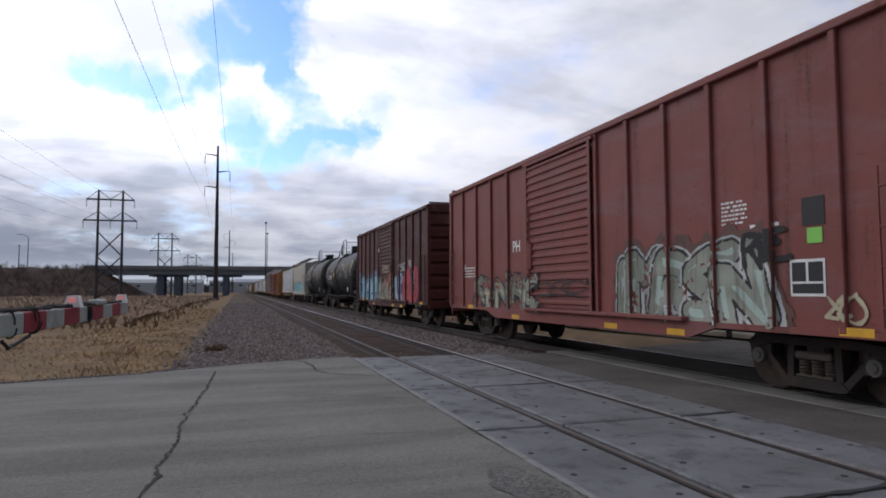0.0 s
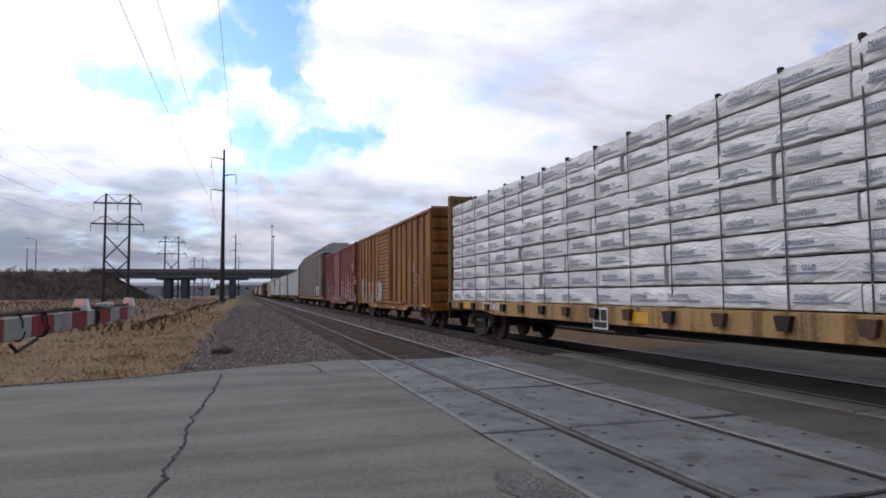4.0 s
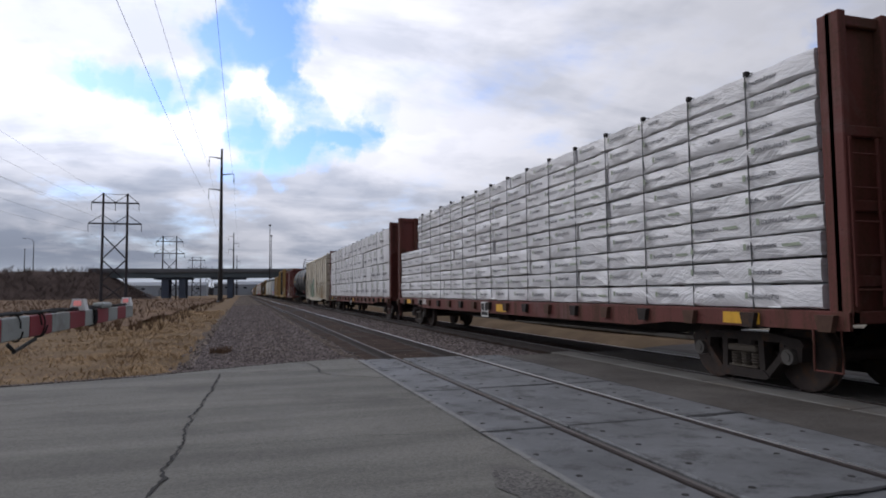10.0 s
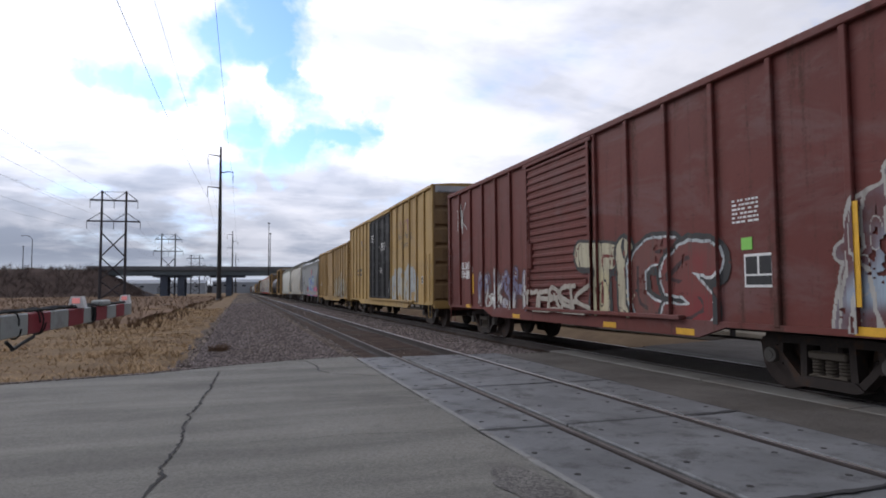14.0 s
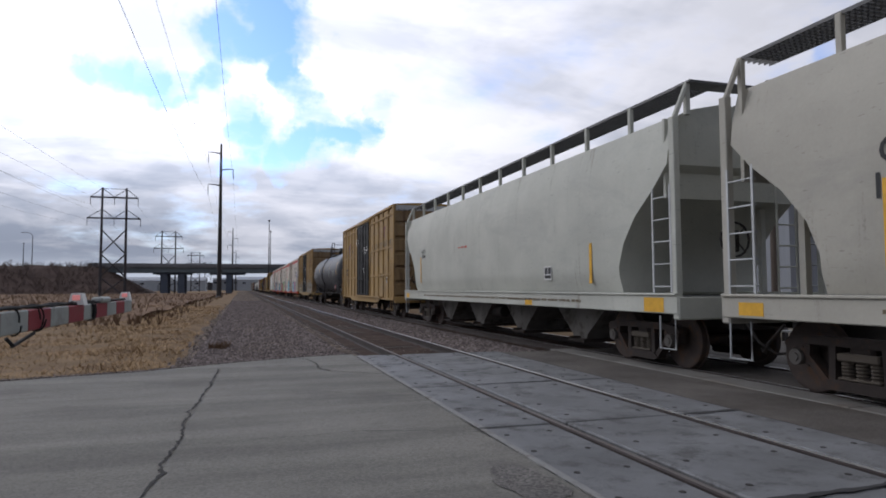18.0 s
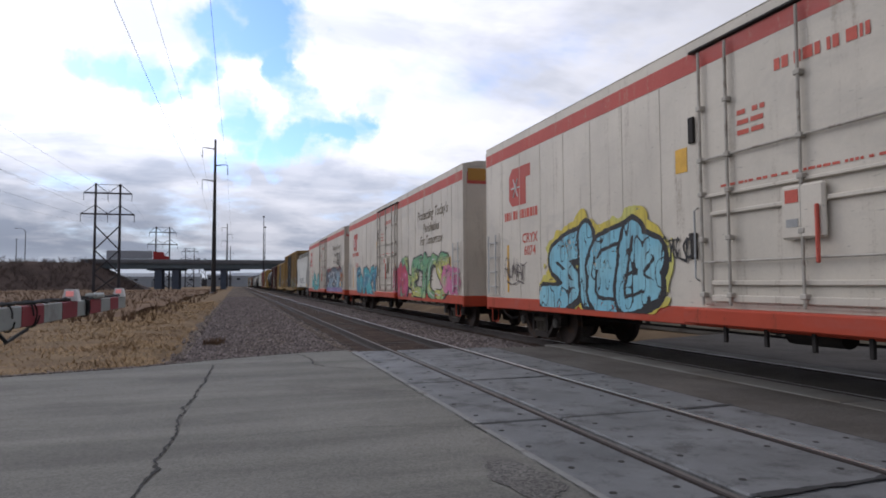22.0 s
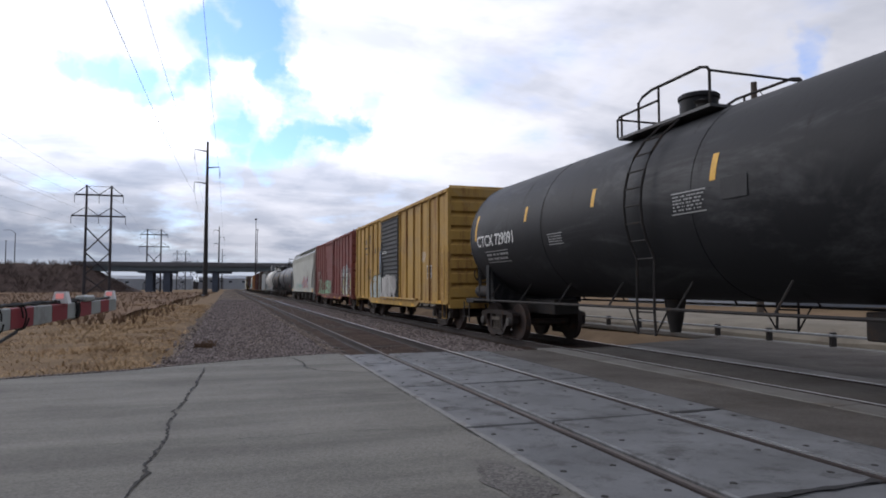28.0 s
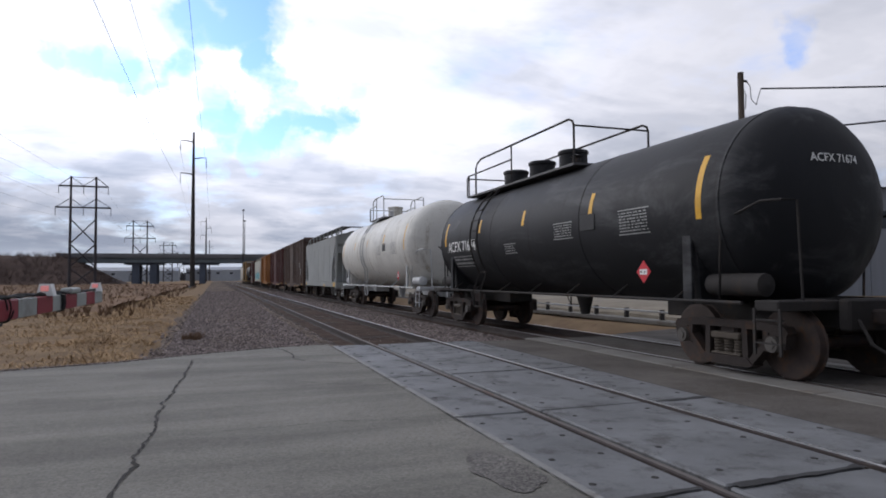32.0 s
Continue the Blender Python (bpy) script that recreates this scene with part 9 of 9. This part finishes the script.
amber = paint("amber_panel", (0.40, 0.21, 0.05), 0.3)
c, sf, h = cryo(126.7, 148.0, "white insulated railcar with red band and teal graffiti", amber)
spray(c, "OMO", -2.7, 1.05, 2.9, 0.95, sf, ((0.26, can(TEAL, PALE_BLUE)), (0.05, can(BLACK_S))), 101)
spray(c, "MAES", -5.1, 1.0, 3.3, 1.1, sf, ((0.19, can(BLACK_S)), (0.15, can(SILVER, PINK))), 103)
spray(c, "SIEB", 6.55, 1.02, 3.6, 1.15, sf, ((0.42, can((0.58, 0.46, 0.08), YELL)), (0.27, can(BLACK_S)), (0.20, can((0.20, 0.46, 0.56), (0.24, 0.50, 0.58))), (0.03, can(BLACK_S))), 105, wear=0.1)
spray(c, "MTLO", 2.75, 1.75, 0.75, 0.4, sf, ((0.018, can(BLACK_S)),), 107)
spray(c, "RUNAY", 9.3, 1.5, 1.2, 0.5, sf, ((0.016, can((0.10, 0.08, 0.08))),), 108)
spray(c, "MUSS", -9.0, 2.75, 1.4, 0.6, sf, ((0.05, can(BLUE_S)),), 106)
c, sf, h = cryo(150.0, 171.2, "white insulated railcar with yellow-green and blue graffiti", amber)
spray(c, "SHETCS", -2.6, 1.0, 6.4, 1.3, sf, ((0.21, can(BLACK_S)), (0.17, can(YELL, GREEN_S)), (0.03, can(WHITE_S))), 111)
spray(c, "OO", -8.6, 1.3, 1.5, 0.5, sf, ((0.30, can(PINK, CREAM)),), 112)
spray(c, "ENRKY", 7.7, 0.95, 5.4, 1.2, sf, ((0.31, can((0.22, 0.16, 0.12), (0.30, 0.25, 0.20))), (0.24, can((0.03, 0.07, 0.10))), (0.20, can((0.07, 0.36, 0.40), (0.05, 0.18, 0.27))), (0.03, can((0.45, 0.62, 0.62)))), 113, wear=0.1)
spray(c, "MAO", -1.75, 1.0, 1.9, 1.1, sf, ((0.25, can((0.28, 0.04, 0.12))), (0.20, can((0.50, 0.10, 0.22), RED_S)), (0.04, can((0.65, 0.45, 0.52)))), 114, wear=0.1)
c, sf, h = cryo(173.2, 194.5, "white insulated railcar with purple and orange graffiti", cryo_white)
spray(c, "OOOOOOO", -2.3, 1.9, 7.0, 0.35, sf, ((0.40, can((0.30, 0.05, 0.03), (0.12, 0.03, 0.03))),), 120, wear=0.1)
spray(c, "LZKESARM", -2.35, 0.95, 7.2, 1.35, sf, ((0.25, can((0.04, 0.045, 0.06))), (0.17, can((0.22, 0.33, 0.38), (0.09, 0.12, 0.16))), (0.06, can(PALE_BLUE, WHITE_S))), 121, wear=0.1)
spray(c, "OOOOOOOO", -2.5, 0.78, 7.4, 0.2, sf, ((0.24, can((0.25, 0.20, 0.36), (0.17, 0.12, 0.26))),), 122, wear=0.1)
spray(c, "HOUR", 7.3, 0.98, 5.3, 1.2, sf, ((0.32, can((0.46, 0.28, 0.14), (0.50, 0.42, 0.32))), (0.23, can((0.02, 0.08, 0.08))), (0.19, can((0.06, 0.33, 0.33), (0.08, 0.38, 0.40))), (0.03, can((0.30, 0.58, 0.58)))), 123, wear=0.1)
spray(c, "HR", 2.15, 2.75, 0.45, 0.5, sf, ((0.03, can(TEAL)),), 128)
spray(c, "SIOR", -7.6, 2.8, 1.8, 0.8, sf, ((0.03, can(BLACK_S)),), 125)
spray(c, "HIR", 9.9, 2.9, 0.9, 0.8, sf, ((0.025, can(BLACK_S)),), 126)
spray(c, "OO", -9.3, 1.7, 0.9, 0.4, sf, ((0.17, can(ORANGE_S, YELL)),), 127)

c, sf, h = hopper("light grey short covered hopper with black scrawls", 11.4, hop_white, 4.15, sill_z=1.30, pockets=2, ledges=3, seams=False)
couple(c, 196.0, 207.4)
lettering(c, "SHQX\n2065", (-1.568, 3.46, 2.62), 0.42, letter_black)
spray(c, "KOSENF", 2.65, 1.65, 1.6, 0.5, sf, ((0.020, can(BLACK_S)),), 131)
spray(c, "GESTINEX", 0.6, 1.6, 3.2, 0.45, sf, ((0.02, can(BLACK_S)),), 132)
bars(c, (-1.58, 1.1, 1.26), 1.35, 0.13, 1, letter_black, seed=6, tall=0.40)

c, sf, h = pool_box(208.9, 227.5, "rust-stained yellow high boxcar with pale blue and green graffiti", pool_dark, slogan="Railcar Pooling\nExperts", cap=False)
spray(c, "REASIS", -2.6, 0.95, 6.2, 1.2, sf, ((0.40, can((0.36, 0.09, 0.08), (0.30, 0.14, 0.10))), (0.20, can((0.05, 0.06, 0.06))), (0.16, can(PALE_BLUE, (0.22, 0.32, 0.14))), (0.05, can(WHITE_S))), 141)
spray(c, "RMBX", 7.2, 0.98, 4.4, 1.0, sf, ((0.17, can(SILVER)), (0.10, can(BLACK_S)), (0.05, can(WHITE_S))), 143)
c, sf, h = old_box(228.4, 244.8, "yellow boxcar with grey door and pale graffiti", pool_yellow, True, door_mat=door_grey)
spray(c, "ALANA", -1.8, 0.98, 5.6, 1.1, sf, ((0.16, can(SILVER, WHITE_S)), (0.05, can(BLACK_S))), 145)
spray(c, "NOS", 7.0, 0.98, 4.0, 1.1, sf, ((0.16, can(SILVER, TEAL)), (0.05, can(BLACK_S))), 147)
c, sf, h = old_box(246.5, 262.7, "dark maroon boxcar with cream outlined graffiti", red_dark, False, door_mat=red_dark, posts=1.25)
lettering(c, "WC", (-1.519, 6.2, 2.55), 0.42, letter_white)
lettering(c, "270 04", (-1.519, 5.4, 2.1), 0.40, letter_white)
s = Shape().tube([(-1.522, y_, z_) for y_, z_ in ((4.5, 3.6), (4.75, 3.7), (4.95, 3.4), (4.85, 2.95), (4.2, 2.7), (3.55, 2.95), (3.45, 3.4), (3.65, 3.7), (3.9, 3.6), (4.2, 3.78), (4.5, 3.6))], 0.022, 4)
part("emblem", s, can(CREAM), c, "faded cream shield outline")
spray(c, "SONOREE", 5.2, 1.0, 9.5, 1.4, sf, ((0.17, can(CREAM)), (0.12, can((0.10, 0.09, 0.08), (0.13, 0.17, 0.12))), (0.02, can(BLACK_S))), 151)
spray(c, "ABC", h - 0.9, 2.85, 0.9, 0.9, sf, ((0.022, can(WHITE_S)),), 152)

black_tank(265.9, 280.8, "black railway tank car with white number and amber strips", tank_black, 4.42, "CTCX 729091", ladder_at=-1.2, platform=(-2.2, 0.4), rail_h=0.66, plain_side=True)
c, sf, h = old_box(282.4, 298.1, "yellow boxcar with black door and rust streaks", rail_yellow, False, door_mat=door_grey, door_at=0.0)
spray(c, "OMO", 4.0, 0.98, 2.4, 0.7, sf, ((0.23, can((0.36, 0.42, 0.40), (0.42, 0.46, 0.42))), (0.04, can(BLACK_S))), 161, wear=0.2)
spray(c, "OSOOI", 1.35, 1.15, 2.6, 0.45, sf, ((0.32, can((0.44, 0.43, 0.40), (0.30, 0.29, 0.27))),), 162, wear=0.45)
spray(c, "IO", 2.15, 2.35, 0.5, 0.6, sf, ((0.20, can((0.05, 0.06, 0.07))), (0.15, can((0.30, 0.38, 0.50), (0.10, 0.16, 0.22)))), 164)
for y0, z0_, n_ in ((5.75, 3.72, 4), (4.0, 3.18, 3)):      # a slanting name as plain blocks
    for k in range(n_):
        a = y0 - k * (0.40 if n_ == 4 else 0.66)
        part("lettering", Shape().prism([(a, z0_ - 0.16), (a - 0.16, z0_ - 0.16), (a - 0.22, z0_ + (0.26 if k == 3 or (n_ == 3 and k == 0) else 0.10)), (a - 0.06, z0_ + (0.26 if k == 3 or (n_ == 3 and k == 0) else 0.10))], -1.522, -1.517), letter_black, c, "slanting block letters")
for a0, a1, b0, b1 in ((5.95, 5.90, 2.70, 3.36), (5.52, 5.47, 2.70, 3.30), (5.95, 4.55, 3.34, 3.40), (5.95, 5.48, 2.68, 2.73), (4.60, 4.55, 3.06, 3.38), (5.30, 4.56, 3.04, 3.09)):
    part("emblem", Shape().box(-1.522, -1.517, a1, a0, b0, b1), letter_black, c, "black outline emblem")
lettering(c, "RBOX\n31 800", (-1.519, 4.65, 2.05), 0.34, letter_black)
bars(c, (-1.64, 0.9, 2.95), 1.1, 0.16, 2, letter_white, seed=24)
lettering(c, "any\nroad", (-1.519, -5.6, 3.2), 0.3, letter_brown)
c, sf, h = old_box(299.5, 315.3, "faded red boxcar with black, white and yellow graffiti", red_oxide, False)
lettering(c, "BK\n151", (-1.534, 6.43, 2.19), 0.42, letter_white)
part("patch", Shape().box(-1.522, -1.514, 5.02, 5.92, 1.62, 2.66), red_dark, c, "dark red repainted patch")
lettering(c, "TY\n198", (-1.534, 5.5, 2.19), 0.42, letter_white)
spray(c, "OKEO", -4.4, 0.95, 2.9, 1.3, sf, ((0.24, can(WHITE_S, SILVER)), (0.15, can(BLACK_S)), (0.09, can(YELL, WHITE_S))), 171)
spray(c, "EGLAMES", 5.9, 0.92, 6.2, 0.85, sf, ((0.21, can((0.06, 0.05, 0.045), (0.22, 0.40, 0.26))), (0.165, can((0.24, 0.44, 0.28), (0.20, 0.075, 0.055))), (0.06, can((0.12, 0.05, 0.045), (0.36, 0.52, 0.36)))), 173, wear=0.2)
spray(c, "OOOOO", 6.1, 0.80, 5.4, 0.15, sf, ((0.30, can((0.26, 0.45, 0.28), (0.22, 0.36, 0.24))),), 174, wear=0.4)

c, sf, h = hopper("pale green-white covered hopper with teal and lilac graffiti", 18.4, hop_green, 4.25, sill_z=1.16, pockets=4, cut=1.6, ledges=3, seams=False)
couple(c, 316.8, 335.2)
spray(c, "NUXAO", -0.9, 1.25, 4.4, 0.9, sf, ((0.16, can((0.3, 0.3, 0.36), PURPLE)), (0.10, can(SILVER, ORANGE_S))), 181)
spray(c, "IMIMIM", 4.9, 1.2, 5.5, 0.55, sf, ((0.13, can((0.20, 0.42, 0.36), SILVER)),), 183)
bars(c, (-1.568, -5.1, 2.55), 1.3, 0.75, 6, letter_brown, seed=7)
stencil(c, -5.5, 1.95, 0.7, 0.45, -1.575)
bars(c, (-1.568, h - 1.6, 2.2), 0.6, 0.25, 2, letter_black, seed=17)

black_tank(336.7, 355.0, "dark grey railway tank car with white scrawls", tank_grey, 4.05, "", ladder_at=0.14, platform=(-1.7, 1.5), tags=(
    ("SIUN", 5.8, 2.2, 2.2, 0.6, can(SILVER)), ("MISAK", 2.9, 2.25, 1.3, 0.4, can(SILVER)), ("ILK", -2.2, 2.0, 1.0, 0.5, can(SILVER)), ("MAN", -5.0, 2.0, 0.9, 0.3, can(SILVER))))
black_tank(357.7, 370.9, "black railway tank car with three small domes", tank_black, 3.95, "ACFX 71674", truck_in=0.95, domes=3, platform=(-1.2, 5.1), ladder_at=3.0)
black_tank(373.2, 387.2, "dirty white railway tank car with grey platform", tank_white, 4.30, "", rail_mat=galvanised, frame_mat=galvanised, platform=(-0.3, 2.5), ladder_at=0.9)
c, sf, h = hopper("small plain grey covered hopper", 13.4, hop_grey, 3.9, ledges=False, pockets=2)
couple(c, 389.0, 402.4)
old_box(404.0, 419.8, "plain black-brown weathered boxcar", brown_dark, False)
old_box(421.4, 437.2, "dark brown weathered boxcar", red_dark, False)
old_box(438.8, 454.6, "rusty brown-orange weathered boxcar", orange_rust, False)

# the tail, far up the line: more of the same kinds
spot = 456.2
kinds = {"box": [o for o, _ in train if o.name.startswith("boxcar")], "tank": [o for o, _ in train if o.name.startswith("tank_car")], "hop": [o for o, _ in train if o.name.startswith("covered_hopper")]}
for kind, k, length in (("hop", 0, 15.5), ("box", 1, 15.0), ("tank", 4, 14.9), ("box", 8, 16.4), ("hop", 2, 17.0)):
    far = copy_thing(kinds[kind][k % len(kinds[kind])], Matrix.Identity(4))
    train.append((far, spot + length / 2))
    spot += length + 1.7


def motions():
    """Everything that moves: the train's cars and loads, their wheelsets near the crossing, and the traffic on the overpass."""
    beats = [0, 4, 8, 12, 16, 20, 24, 28, 32]
    places = {}
    for car, s in train:
        places[car] = s
        walk(car, [(t, pose(T2, s - run(t), 0)) for t in beats])
    for ws, q, car, off in wheelsets:
        s = places[car] + off
        rows = []
        turn = lambda t: math.degrees((run(t)) / WHEEL_R)
        first = None
        for f in range(0, 32 * FPS + 1):
            t = f / FPS
            y = s - run(t)
            if 2.0 < y < 24.0:
                if first is None:
                    first = turn(t)
                rows.append((t, pose(0, q, WHEEL_R + 0.014, (turn(t) - first) % 360, 0, 0)))
        if not rows:
            continue
        if rows[0][0] > 0:
            rows.insert(0, (0, rows[0][1]))
        if rows[-1][0] < 32:
            rows.append((32, rows[-1][1]))
        walk(ws, rows)
    for vehicle, x0, t0, v in ((traffic[0][0], 9.0, 23.0, 35.0), (traffic[1][0], -62.0, 19.0, 29.0), (traffic[2][0], -60.0, 6.0, 24.0)):
        walk(vehicle, [(t, pose(x0 + v * (t - t0), 241.5, 8.95)) for t in (0, 16, 32)])


motions()
